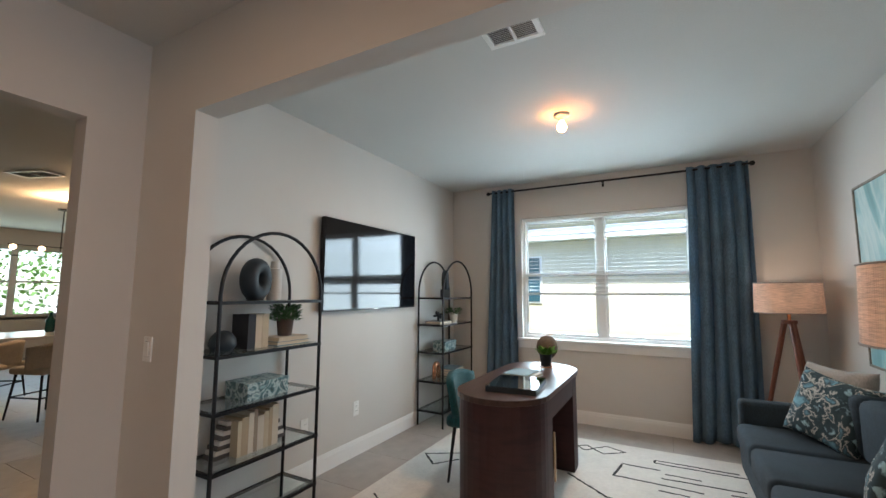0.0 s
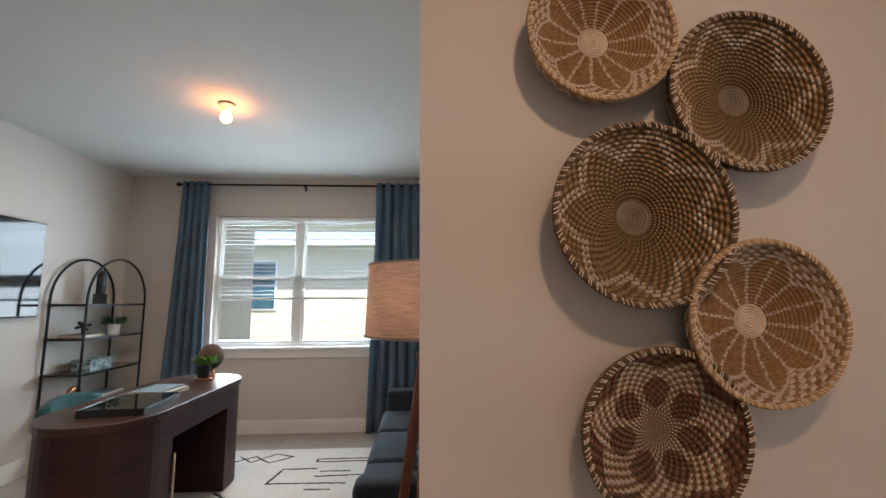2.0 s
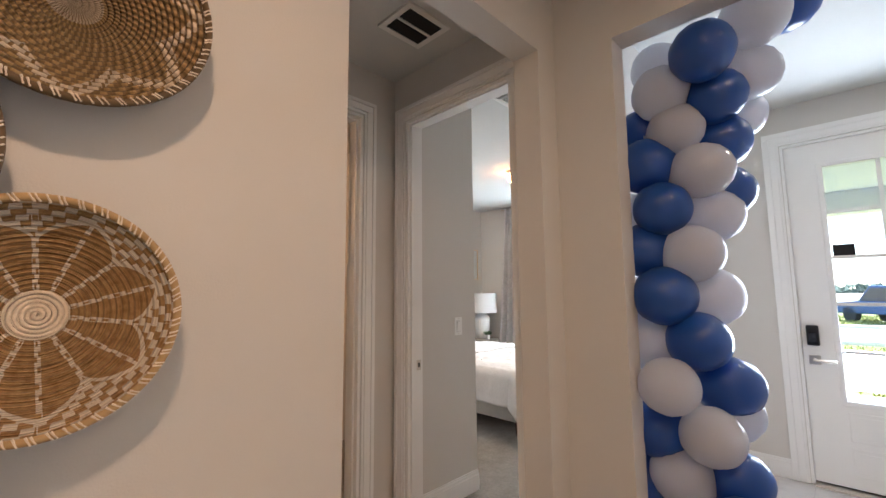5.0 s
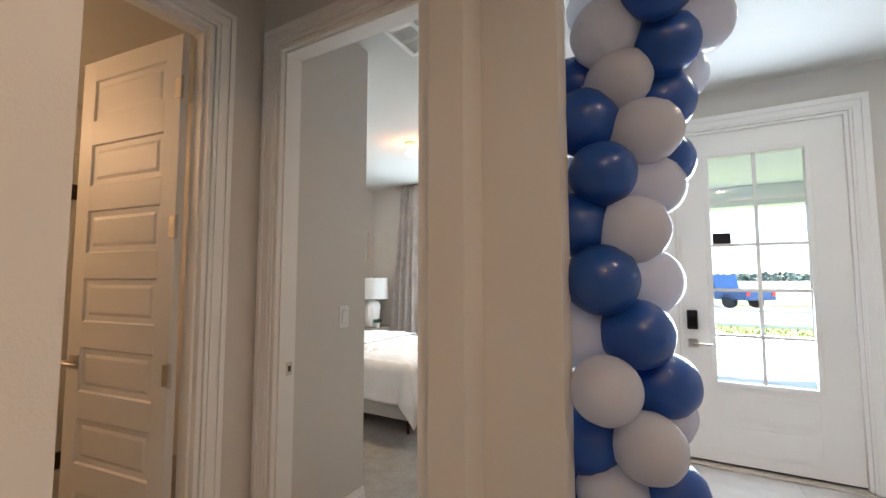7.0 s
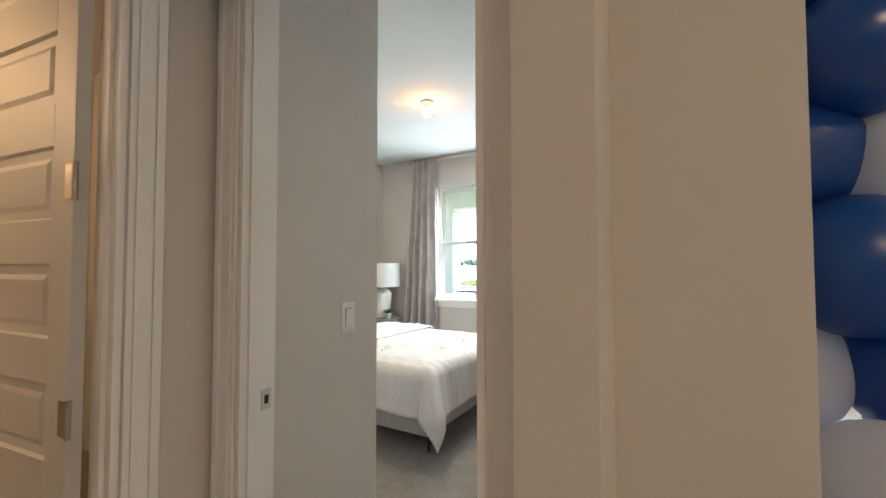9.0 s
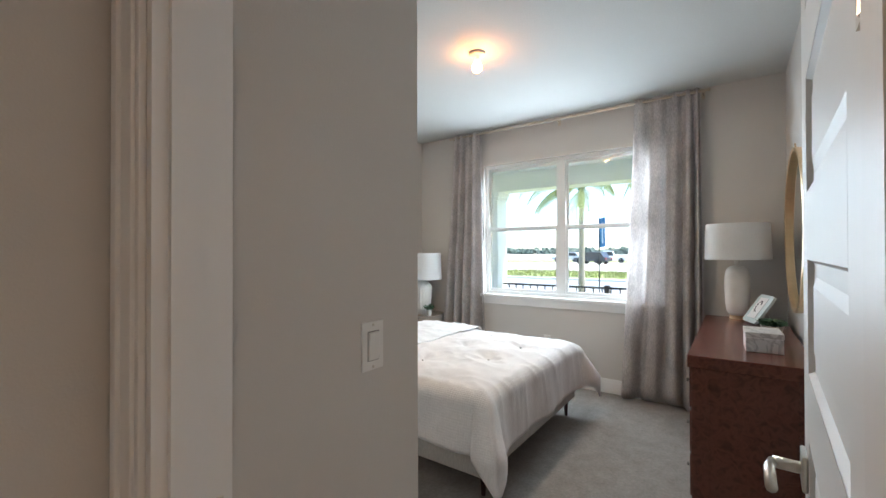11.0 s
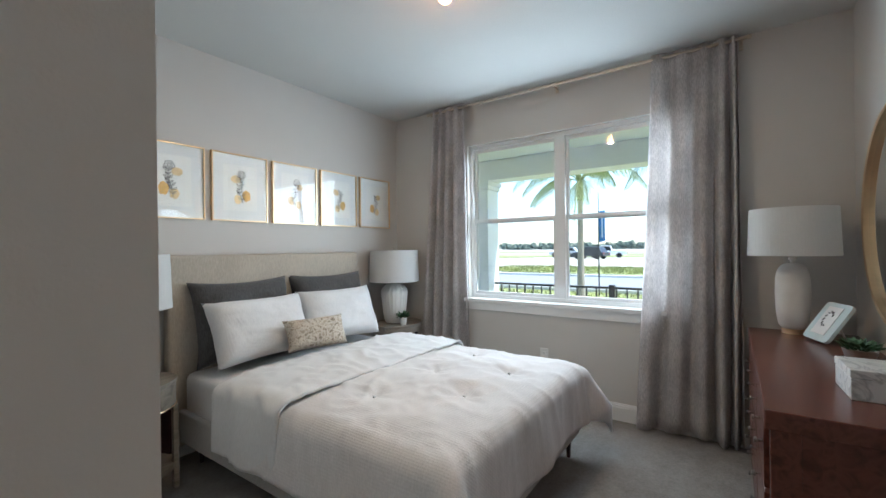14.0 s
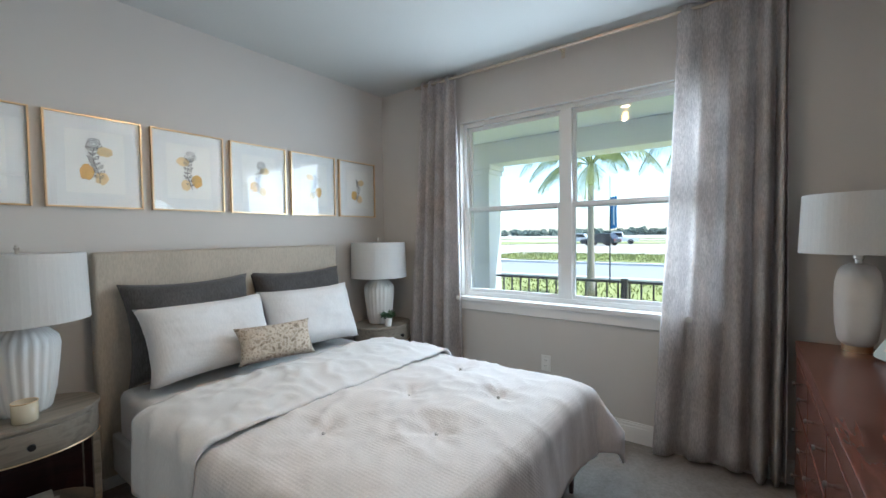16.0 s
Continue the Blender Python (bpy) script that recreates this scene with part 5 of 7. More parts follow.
stroke([(-3.87, 2.83), (-3.72, 2.95), (-3.56, 2.80), (-3.40, 2.93), (-3.56, 3.00), (-3.72, 2.82), (-3.86, 2.96)])
stroke([(-3.17, 2.86), (-3.17, 2.80), (-2.55, 2.80)])
stroke([(-3.17, 2.86), (-2.6, 2.86)])
stroke([(-3.13, 2.66), (-3.40, 2.66), (-3.44, 2.40), (-2.86, 2.38)])
stroke([(-3.1, 2.60), (-2.86, 2.60)])
stroke([(-3.12, 2.51), (-2.6, 2.53)])
stroke([(-3.14, 2.29), (-2.95, 2.28)])
stroke([(-2.7, 2.44), (-2.45, 2.47)])
stroke([(-3.75, 2.27), (-3.45, 2.02), (-3.2, 1.92), (-3.0, 2.04), (-2.9, 1.9), (-2.6, 2.06)])
stroke([(-3.8, 1.6), (-3.5, 1.45), (-3.2, 1.6), (-2.9, 1.42), (-2.6, 1.58)])
stroke([(-4.62, 2.24), (-4.9, 2.08), (-4.74, 1.92), (-4.6, 2.1)])
stroke([(-4.85, 1.3), (-4.6, 1.15), (-4.35, 1.3), (-4.1, 1.12)])
stroke([(-4.3, 2.9), (-4.7, 2.95), (-4.72, 2.75)])

# sofa against the wall
sofa = thing("sofa", pose(0, 0, 0), "charcoal blue upholstered three-seat sofa", "sofa")
SXF, SXB, SYN, SYF = -2.62, -1.84, 0.92, 2.84
part("base", box(SXF + 0.02, SXB, SYN + 0.13, SYF - 0.13, 0.12, 0.3, 0.02), SOFA, sofa)
for k in range(3):
    y0 = SYN + 0.135 + k * (SYF - SYN - 0.27) / 3
    y1 = y0 + (SYF - SYN - 0.27) / 3 - 0.006
    part("seat_cushion", box(SXF, SXB - 0.2, y0, y1, 0.29, 0.45, 0.045, seg=3), SOFA, sofa, smooth=True)
    part("back_cushion", box(SXB - 0.27, SXB - 0.07, y0 + 0.005, y1 - 0.005, 0.45, 0.8, 0.055, seg=3), SOFA, sofa, smooth=True)
part("back", box(SXB - 0.12, SXB, SYN + 0.02, SYF - 0.02, 0.12, 0.75, 0.035, seg=3), SOFA, sofa, smooth=True)
for y0 in (SYN, SYF - 0.14):
    part("arm", box(SXF + 0.03, SXB - 0.02, y0, y0 + 0.14, 0.12, 0.6, 0.035, seg=3), SOFA, sofa, smooth=True)
for x in (SXF + 0.1, SXB - 0.08):
    for y in (SYN + 0.08, SYF - 0.08):
        part("leg", rod((x, y, 0.12), (x, y, 0.016 if x < -1.95 else 0.0), 0.022, 0.014), LEGWOOD, sofa)


def throw(at, w, h, t, mat, label, seed=1.0, name="throw_pillow", group="", parts=None):
    ob = part(name, cushion(w, h, t, 26, seed=seed), mat, None, smooth=True, at=at)
    return tagged(ob, label, "pillow", group)


# pillows lean on the back and the arms; local -y faces the room
throw(pose(-2.13, 2.55, 0.46, -14, 0, -62), 0.5, 0.46, 0.16, TAUPE, "square taupe throw pillow leaning on the sofa arm", 2.0)
throw(pose(-2.24, 2.38, 0.45, -20, 8, -58), 0.48, 0.44, 0.14, PATTERN, "teal and cream patterned throw pillow on the sofa", 3.0)
throw(pose(-2.16, 1.26, 0.46, -14, 0, -118), 0.5, 0.46, 0.17, TAUPE, "square taupe throw pillow leaning on the sofa arm", 4.0)
throw(pose(-2.26, 1.46, 0.45, -22, -8, -112), 0.48, 0.44, 0.14, PATTERN, "teal and cream patterned throw pillow on the sofa", 6.0)


SHADEBULB = material("lit bulb in the shade", (1, 0.9, 0.8), 0.4, vary=0, emit=(1.0, 0.72, 0.5), strength=4)


def tripod_lamp(at, label, turn=0):
    ob = thing("floor_lamp", at, label, "floor lamp", "tripod floor lamps")
    hub = 1.165
    part("hub", lathe([(0.05, hub - 0.03), (0.055, hub - 0.02), (0.055, hub), (0.02, hub + 0.005)], 24), LEGWOOD, ob)
    for k in range(3):
        t = 2 * math.pi * k / 3 + radians(turn)
        part("leg", rod((0.035 * math.cos(t), 0.035 * math.sin(t), hub - 0.02), (0.27 * math.cos(t), 0.27 * math.sin(t), 0.0), 0.022, 0.014, 8), LEGWOOD, ob)
    part("stem", rod((0, 0, hub), (0, 0, 1.30), 0.014), COPPER, ob)
    part("bulb", lathe([(0.013, 1.30), (0.018, 1.312), (0.03, 1.335), (0.03, 1.355), (0.018, 1.374), (0.0005, 1.38)], 18), SHADEBULB, ob, "lit bulb inside the shade", smooth=True)
    part("shade", lathe([(0.225, 1.225), (0.235, 1.225), (0.225, 1.475), (0.215, 1.475), (0.222, 1.23)], 48), LINEN, ob, "drum shade in oatmeal linen", smooth=False)
    bm = tube([(0.236 * math.cos(t), 0.236 * math.sin(t), 1.227) for t in (2 * math.pi * k / 48 for k in range(48))], 0.004, 6, closed=True)
    tube([(0.226 * math.cos(t), 0.226 * math.sin(t), 1.474) for t in (2 * math.pi * k / 48 for k in range(48))], 0.004, 6, bm=bm, closed=True)
    part("shade_band", bm, TAUPE, ob)
    bm = bmesh.new()
    for k in range(3):
        t = 2 * math.pi * k / 3
        rod((0, 0, 1.385), (0.22 * math.cos(t), 0.22 * math.sin(t), 1.46), 0.003, bm=bm)
    part("shade_spider", bm, BLACK, ob)
    return ob


tripod_lamp(pose(-2.27, 0.63, 0), "walnut tripod floor lamp with oatmeal drum shade", 15)
tripod_lamp(pose(-2.13, 3.33, 0), "walnut tripod floor lamp behind the sofa arm", 40)
art = thing("wall_painting", pose(SX1 - 0.002, 2.0, 1.51), "large abstract teal and white canvas in a thin frame", "painting")
part("canvas", box(-0.03, 0, -0.72, 0.72, -0.59, 0.59), PAINTING, art, "swirling teal and white paint")
bm = bmesh.new()
for b in ((-0.735, -0.72, -0.605, 0.605), (0.72, 0.735, -0.605, 0.605), (-0.72, 0.72, -0.605, -0.59), (-0.72, 0.72, 0.59, 0.605)):
    box(-0.038, 0, b[0], b[1], b[2], b[3], bm=bm)
part("frame", bm, GREYWOOD, art)


def curtain_rod(at, length, r, mat, label, brackets, ball=0.024):
    """Along local y from 0 to length; the wall lies towards +x at distance 0.08."""
    ob = thing("curtain_rod", at, label, "curtain rod")
    part("rod", rod((0, 0, 0), (0, length, 0), r), mat, ob)
    for y in (-0.012, length + 0.012):
        part("finial", lathe([(0.0005, -ball), (ball * 0.7, -ball * 0.7), (ball, 0), (ball * 0.7, ball * 0.7), (0.0005, ball)], 14), mat, ob, at=pose(0, y, 0), smooth=True)
    for y in brackets:
        part("bracket", merge(rod((0, y, -0.012), (0.085, y, -0.012), 0.006), box(0.078, 0.085, y - 0.012, y + 0.012, -0.045, 0.02)), mat, ob)
    return ob


curtain_rod(pose(-2.27, SY1 - 0.085, 2.6, 0, 0, 90), 2.62, 0.011, BLACK, "black metal curtain rod above the study window", (0.05, 1.31, 2.57))


def hang(at, args, mat, label, name="curtain"):
    return tagged(part(name, curtain(*args), mat, None, smooth=True, at=at), label, "curtain")


hang(pose(-2.29, SY1 - 0.085, 2.63, 0, 0, 90), (0.50, 0.56, 0.02, 2.61, 5, 0.038, 3, True), BLUECURTAIN, "slate blue grommet curtain hanging to the floor")
hang(pose(-4.57, SY1 - 0.085, 2.63, 0, 0, 90), (0.28, 0.42, -0.04, 2.61, 4, 0.038, 8, True), BLUECURTAIN, "slate blue grommet curtain drawn aside to the floor")

# ---- bedroom ----
BX0, BXE, BYF, BYH = 1.66, 3.11, 1.43, 3.44      # mattress plan: sides, foot, head
BT = 0.60
bed = thing("bed", pose(0, 0, 0), "upholstered queen bed with tall beige headboard", "bed")
bm = box(BX0 - 0.08, BXE + 0.05, BYH, BYH + 0.085, 0.1, 1.31, 0.02, seg=3)
part("headboard", bm, HEADBOARD, bed, "tall plain beige upholstered headboard")
part("side_rail", box(BX0 - 0.03, BX0 + 0.01, BYF - 0.03, BYH, 0.14, 0.34, 0.012), BEDBASE, bed)
part("side_rail", box(BXE - 0.01, BXE + 0.03, BYF - 0.03, BYH, 0.14, 0.34, 0.012), BEDBASE, bed)
part("foot_rail", box(BX0 + 0.01, BXE - 0.01, BYF - 0.03, BYF + 0.01, 0.14, 0.34, 0.012), BEDBASE, bed)
part("slat_base", box(BX0 + 0.01, BXE - 0.01, BYF + 0.01, BYH, 0.2, 0.26), BEDBASE, bed)
for x in (BX0 + 0.06, BXE - 0.05):
    for y in (BYF + 0.02, BYH - 0.1):
        part("leg", rod((x, y, 0.15), (x, y, 0.004), 0.02, 0.012), WALNUT, bed)
matt = tagged(part("mattress", box(BX0, BXE, BYF, BYH - 0.003, 0.26, BT - 0.03, 0.05, seg=3), WHITECLOTH, None, smooth=True), "white sheeted mattress on the bed base", "mattress")


TUFTS = ((1.95, 2.05), (2.43, 2.02), (2.9, 2.04), (2.2, 1.68), (2.66, 1.66))


def drape(x0, x1, y0, y1, top, over_side, over_foot, back, seed, lift=0.0, rows=84, cols=110, puff=0.035, hem=0.03, tufts=(), crease=0.006):
    """A cover laid on the bed: padded on top, rounded over the edges, hanging in folds, its corners falling to points."""
    w, r = x1 - x0, 0.075
    total_x = w + 2 * over_side
    pts = []
    length = (back - y0) + over_foot
    for j in range(rows + 1):
        s = length * j / rows - over_foot          # from the hanging foot to the back end
        row = []
        for i in range(cols + 1):
            q = total_x * i / cols - over_side      # from one hem to the other
            dx = max(0.0, -q, q - w)
            dy = max(0.0, -s)
            sgn = -1 if q < 0 else 1
            d = math.hypot(dx, dy)
            if d < r * math.pi / 2:
                out, drop = r * math.sin(d / r), r * (1 - math.cos(d / r))
            else:
                out, drop = r, r + d - r * math.pi / 2
            bx, by = min(max(q, 0.0), w) + x0, max(s, 0.0) + y0
            ux, uy = (dx * sgn / d, -dy / d) if d > 0 else (0.0, 0.0)
            hang_amt = min(1.0, drop / 0.3)
            corner = min(dx, dy) / (d + 1e-6) * 1.41
            x, y = bx + ux * out, by + uy * out
            n1 = noise.noise(Vector((x * 2.2 + seed, y * 2.2, 1.3)))
            n2 = noise.noise(Vector((x * 6.0 + seed, y * 5.0, 4.1)))
            along = (y if dx > dy else x)
            flare = 0.03 * hang_amt + 0.018 * math.sin(along * 9 + seed + 3.5 * n1) * hang_amt + 0.17 * corner * hang_amt
            x += ux * flare
            y += uy * flare
            z = top + lift - drop * (1 - 0.05 * corner)
            edge = max(0.0, min(1.0, min(q, w - q, s) / 0.3)) if d == 0 else 0.0
            ridge = (1 - abs(noise.noise(Vector((x * 3.1 + y * 1.3, y * 4.2 - x * 2.0, 7.7))))) ** 5
            fine = (1 - abs(noise.noise(Vector((x * 9 + y * 3 + seed, y * 7 - x * 4, 2.2))))) ** 6
            z += puff * (0.45 + 0.55 * n1) * edge + 0.005 * n2 + 0.012 * edge * ridge + crease * fine * (1 - hang_amt)
            for tx, ty in tufts:
                e = math.hypot(x - tx, y - ty)
                if e < 0.22:
                    k = 1 - e / 0.22
                    z -= 0.026 * k ** 2.2 * (1 + 0.35 * math.sin(6 * math.atan2(y - ty, x - tx) + tx * 9))
            row.append((x + crease * 1.5 * ux * fine, y + crease * 1.5 * uy * fine, max(z, hem)))
        pts.append(row)
    return cloth(pts, 0.014)


duvet = part("duvet", drape(BX0, BXE - 0.06, BYF, BYH, BT + 0.005, 0.36, 0.38, 2.62, 5, tufts=TUFTS), WAFFLE, None, smooth=True)
tagged(duvet, "white waffle-weave duvet hanging over the bed's foot and sides", "duvet")
for x, y in TUFTS:
    part("tuft", lathe([(0.007, -0.02), (0.009, 0.0), (0.005, 0.004), (0.0005, 0.005)], 10), WHITECLOTH, duvet, at=pose(x, y, BT + 0.004))
fold = part("folded_sheet", drape(BX0 - 0.015, BXE - 0.045, 2.28, BYH, BT + 0.028, 0.40, 0.0, 2.84, 11, 0.012, 26, 110, 0.03, crease=0.012), WHITECLOTH, None, smooth=True)
tagged(fold, "white top sheet folded back over the duvet", "sheet")


def bed_pillow(at, w, h, t, mat, label, seed, name="pillow"):
    return throw(at, w, h, t, mat, label, seed, name)


PZ = BT + 0.02
bed_pillow(pose(2.03, 3.30, PZ - 0.02, -12, 0, 2), 0.72, 0.55, 0.2, CHARCOAL, "charcoal grey square sham against the headboard", 1.0)
bed_pillow(pose(2.77, 3.32, PZ - 0.02, -11, 0, -3), 0.72, 0.55, 0.2, CHARCOAL, "charcoal grey square sham against the headboard", 7.0)
bed_pillow(pose(2.06, 3.11, PZ, -24, 0, 3), 0.72, 0.43, 0.22, WHITECLOTH, "white cotton pillow propped on the bed", 2.5)
bed_pillow(pose(2.72, 3.12, PZ, -22, 0, -5), 0.70, 0.43, 0.22, WHITECLOTH, "white cotton pillow propped on the bed", 3.7)
bed_pillow(pose(2.29, 2.90, PZ + 0.045, -26, 0, -12), 0.44, 0.22, 0.13, LATTICE, "small natural woven lumbar pillow with lattice texture", 8.2, "lumbar_pillow")


def ellipse(a, b, n=40):
    return [(a * math.cos(2 * math.pi * k / n), b * math.sin(2 * math.pi * k / n)) for k in range(n)]


def nightstand(at, label):
    ob = thing("nightstand", at, label, "nightstand", "oval nightstands")
    a, b = 0.275, 0.215
    part("top", prism(ellipse(a, b), 0.6, 0.62, 0.004), GREYWOOD, ob)
    part("drawer_case", prism(ellipse(a - 0.008, b - 0.008), 0.47, 0.6), GREYWOOD, ob)
    front = [(x, y) for x, y in ellipse(a - 0.002, b - 0.002, 60) if y < -0.11]
    front.sort()
    bm = cloth([[(x, y, z) for x, y in front] for z in (0.485, 0.54, 0.592)], 0.01)
    d = part("drawer_front", bm, GREYWOOD, ob)
    part("knob", lathe([(0.006, 0), (0.006, 0.012), (0.014, 0.018), (0.012, 0.028), (0.0005, 0.03)], 14, axis="y"), BLACK, d, at=pose(0, -b - 0.004, 0.54))
    part("gold_band", tube([(x * 1.004, y * 1.004, 0.474) for x, y in ellipse(a - 0.008, b - 0.008)], 0.0035, 6, closed=True), BRASS, ob)
    part("lower_shelf", prism(ellipse(a - 0.01, b - 0.01), 0.12, 0.15, 0.003), GREYWOOD, ob)
    back = [(x, y) for x, y in ellipse(a - 0.012, b - 0.012, 60) if y > 0.02]
    back.sort()
    part("back_panel", cloth([[(x, y, z) for x, y in back] for z in (0.15, 0.31, 0.47)], 0.012), WALNUT, ob, "dark curved back panel")
    for sx, sy in ((-0.235, -0.095), (0.235, -0.095), (-0.235, 0.095), (0.235, 0.095)):
        part("leg", box(sx - 0.014, sx + 0.014, sy - 0.014, sy + 0.014, 0.004, 0.475, 0.003), GREYWOOD, ob)
    return ob


nightstand(pose(1.27, 3.27, 0), "oval weathered-oak nightstand with one drawer and open shelf")
nightstand(pose(3.50, 3.27, 0), "oval weathered-oak nightstand beside the curtain")


def ribbed_lamp(at, label):
    ob = thing("table_lamp", at, label, "table lamp", "ribbed bedside lamps")
    part("base", lathe([(0.0005, 0), (0.085, 0.0), (0.092, 0.01), (0.108, 0.09), (0.12, 0.2), (0.128, 0.29), (0.122, 0.325), (0.09, 0.36), (0.05, 0.385), (0.03, 0.395), (0.028, 0.41), (0.0005, 0.41)], 96, ripple=0.035, n=22), CERAMIC, ob, "white ribbed ceramic base", smooth=True)
    part("stem", rod((0, 0, 0.4), (0, 0, 0.74), 0.006), CHROME, ob)
    part("shade", lathe([(0.236, 0.40), (0.242, 0.40), (0.233, 0.70), (0.227, 0.70), (0.235, 0.404)], 56), WHITESHADE, ob, "white drum shade", smooth=False)
    part("diffuser", lathe([(0.0005, 0.695), (0.227, 0.695), (0.227, 0.699)], 40), WHITESHADE, ob)
    part("finial", lathe([(0.008, 0.70), (0.006, 0.715), (0.011, 0.725), (0.0005, 0.736)], 12), CHROME, ob)
    return ob


ribbed_lamp(pose(1.29, 3.30, 0.62), "white ribbed ceramic table lamp with drum shade, unlit")
ribbed_lamp(pose(3.50, 3.30, 0.62), "white ribbed ceramic table lamp on the far nightstand")
candle = thing("candle", pose(1.27, 3.14, 0.62), "cream candle in a glass jar with gold band", "candle")
part("jar", lathe([(0.038, 0), (0.042, 0.004), (0.042, 0.085), (0.039, 0.085), (0.039, 0.006), (0.0005, 0.006)], 28), material("cream frosted jar", (0.66, 0.58, 0.42), 0.2, vary=0.05), candle, smooth=True)
part("wax", lathe([(0.0385, 0.0065), (0.0385, 0.06), (0.0005, 0.06)], 24), material("cream wax", (0.75, 0.66, 0.45), 0.5, vary=0.03), candle)
part("gold_rim", tube([(0.0415 * math.cos(t), 0.0415 * math.sin(t), 0.084) for t in (2 * math.pi * k / 28 for k in range(28))], 0.0025, 6, closed=True), BRASS, candle)
for i, c in enumerate(((0.62, 0.58, 0.5), (0.66, 0.63, 0.56))):
    flat_book(pose(1.36 - i * 0.01, 3.12, 0.15 + i * 0.04, 0, 0, 80 + 5 * i), 0.24, 0.17, 0.038, c, "cream hardback book lying on the nightstand shelf")
SAGE = material("succulent leaf", (0.06, 0.13, 0.06), 0.5, vary=0.3, scale=30)
potted(pose(3.43, 3.13, 0.62), 0.035, 0.07, CERAMIC, SAGE, 90, 0.045, 0.04, 12, "small green succulent in a white pot on the nightstand", 0.8, 0.8)

# botanical prints
OCHRE = material("ochre watercolour", (0.62, 0.4, 0.14), 0.8, vary=0.3, scale=25)
OCHRE2 = material("pale ochre watercolour", (0.72, 0.56, 0.33), 0.8, vary=0.25, scale=25)
INK = material("grey ink line", (0.16, 0.16, 0.17), 0.8, vary=0)
MAT = material("white picture mat", (0.72, 0.73, 0.74), 0.7, vary=0.01)
SHEET = material("print paper", (0.78, 0.78, 0.77), 0.8, vary=0.02)


def spot(cx, cz, rx, rz, y, seed):
    """A flat blot with an uneven outline."""
    rnd = random.Random(seed)
    bm = prism([(cx + rx * k * math.cos(t), cz + rz * k * math.sin(t)) for t, k in ((2 * math.pi * i / 18, rnd.uniform(0.86, 1.08)) for i in range(18))], -0.0003, 0.0003)
    bm.transform(Matrix.Translation((0, y, 0)) @ Matrix.Rotation(radians(90), 4, "X"))
    return bm


def print_(x, i):
    w, h = 0.415, 0.487
    ob = thing("framed_print", pose(x + w / 2, RY1, 1.792), "ochre and ink botanical print in a thin gold frame", "picture", "botanical prints over the bed")
    bm = bmesh.new()
    for b in ((-w / 2, -w / 2 + 0.008, -h / 2, h / 2), (w / 2 - 0.008, w / 2, -h / 2, h / 2), (-w / 2 + 0.008, w / 2 - 0.008, -h / 2, -h / 2 + 0.008), (-w / 2 + 0.008, w / 2 - 0.008, h / 2 - 0.008, h / 2)):
        box(b[0], b[1], -0.024, 0, b[2], b[3], bm=bm)
    part("frame", bm, BRASS, ob, "thin gold frame")
    part("mat", box(-w / 2 + 0.008, w / 2 - 0.008, -0.012, -0.004, -h / 2 + 0.008, h / 2 - 0.008), MAT, ob)
    sheet = part("print", box(-0.125, 0.125, -0.0135, -0.012, -0.165, 0.165), SHEET, ob, "white sheet with ochre blots and ink flowers")
    rnd = random.Random(40 + i)
    side = (-1) ** i
    part("blot", spot(-0.038 * side, 0.06, 0.036, 0.028, -0.0142, i), OCHRE2, sheet)
    part("blot", spot(0.04 * side, -0.055, 0.032, 0.042, -0.0142, i + 9), OCHRE, sheet)
    part("blot", spot(-0.022 * side, -0.085, 0.03, 0.034, -0.0146, i + 19), OCHRE2, sheet)
    bm = bmesh.new()
    stem = [(0.014 * math.sin(k * 0.6 + i), -0.0146, -0.11 + 0.024 * k) for k in range(9)]
    tube(stem, 0.0016, 5, bm=bm)
    for k in range(1, 8):
        for sd in (-1, 1):
            x0, _, z0 = stem[k]
            ln = 0.034 * rnd.uniform(0.7, 1.25) * (0.55 if i == 0 else 1)
            a = 0.75 + 0.2 * rnd.uniform(-1, 1)
            ca, sa = math.cos(a) * sd, math.sin(a)
            # each leaf is a pointed outline with its midrib
            loop = [(x0 + ca * ln * u - sa * sd * ln * q, -0.0146, z0 + sa * ln * u + abs(ca) * ln * q) for u, q in ((0.15, 0), (0.4, 0.17), (0.7, 0.15), (1, 0), (0.7, -0.15), (0.4, -0.17))]
            tube(loop, 0.0013, 5, bm=bm, closed=True)
            tube([(x0, -0.0146, z0), loop[3]], 0.0011, 5, bm=bm)
    if i in (1, 2, 3):
        for f in (1.0, 0.68, 0.36):
            tube([(0.03 * f * math.cos(t) * (1 + 0.18 * math.sin(5 * t + f * 3)) + stem[-1][0], -0.0146, 0.098 + 0.027 * f * math.sin(t)) for t in (2 * math.pi * k / 24 for k in range(24))], 0.0014, 5, bm=bm, closed=True)
    part("ink_drawing", bm, INK, sheet)
    part("glazing", box(-w / 2 + 0.008, w / 2 - 0.008, -0.019, -0.017, -h / 2 + 0.008, h / 2 - 0.008), GLASS, ob).visible_shadow = False
    return ob


for i in range(6):
    print_(0.967 + i * 0.4605, i)

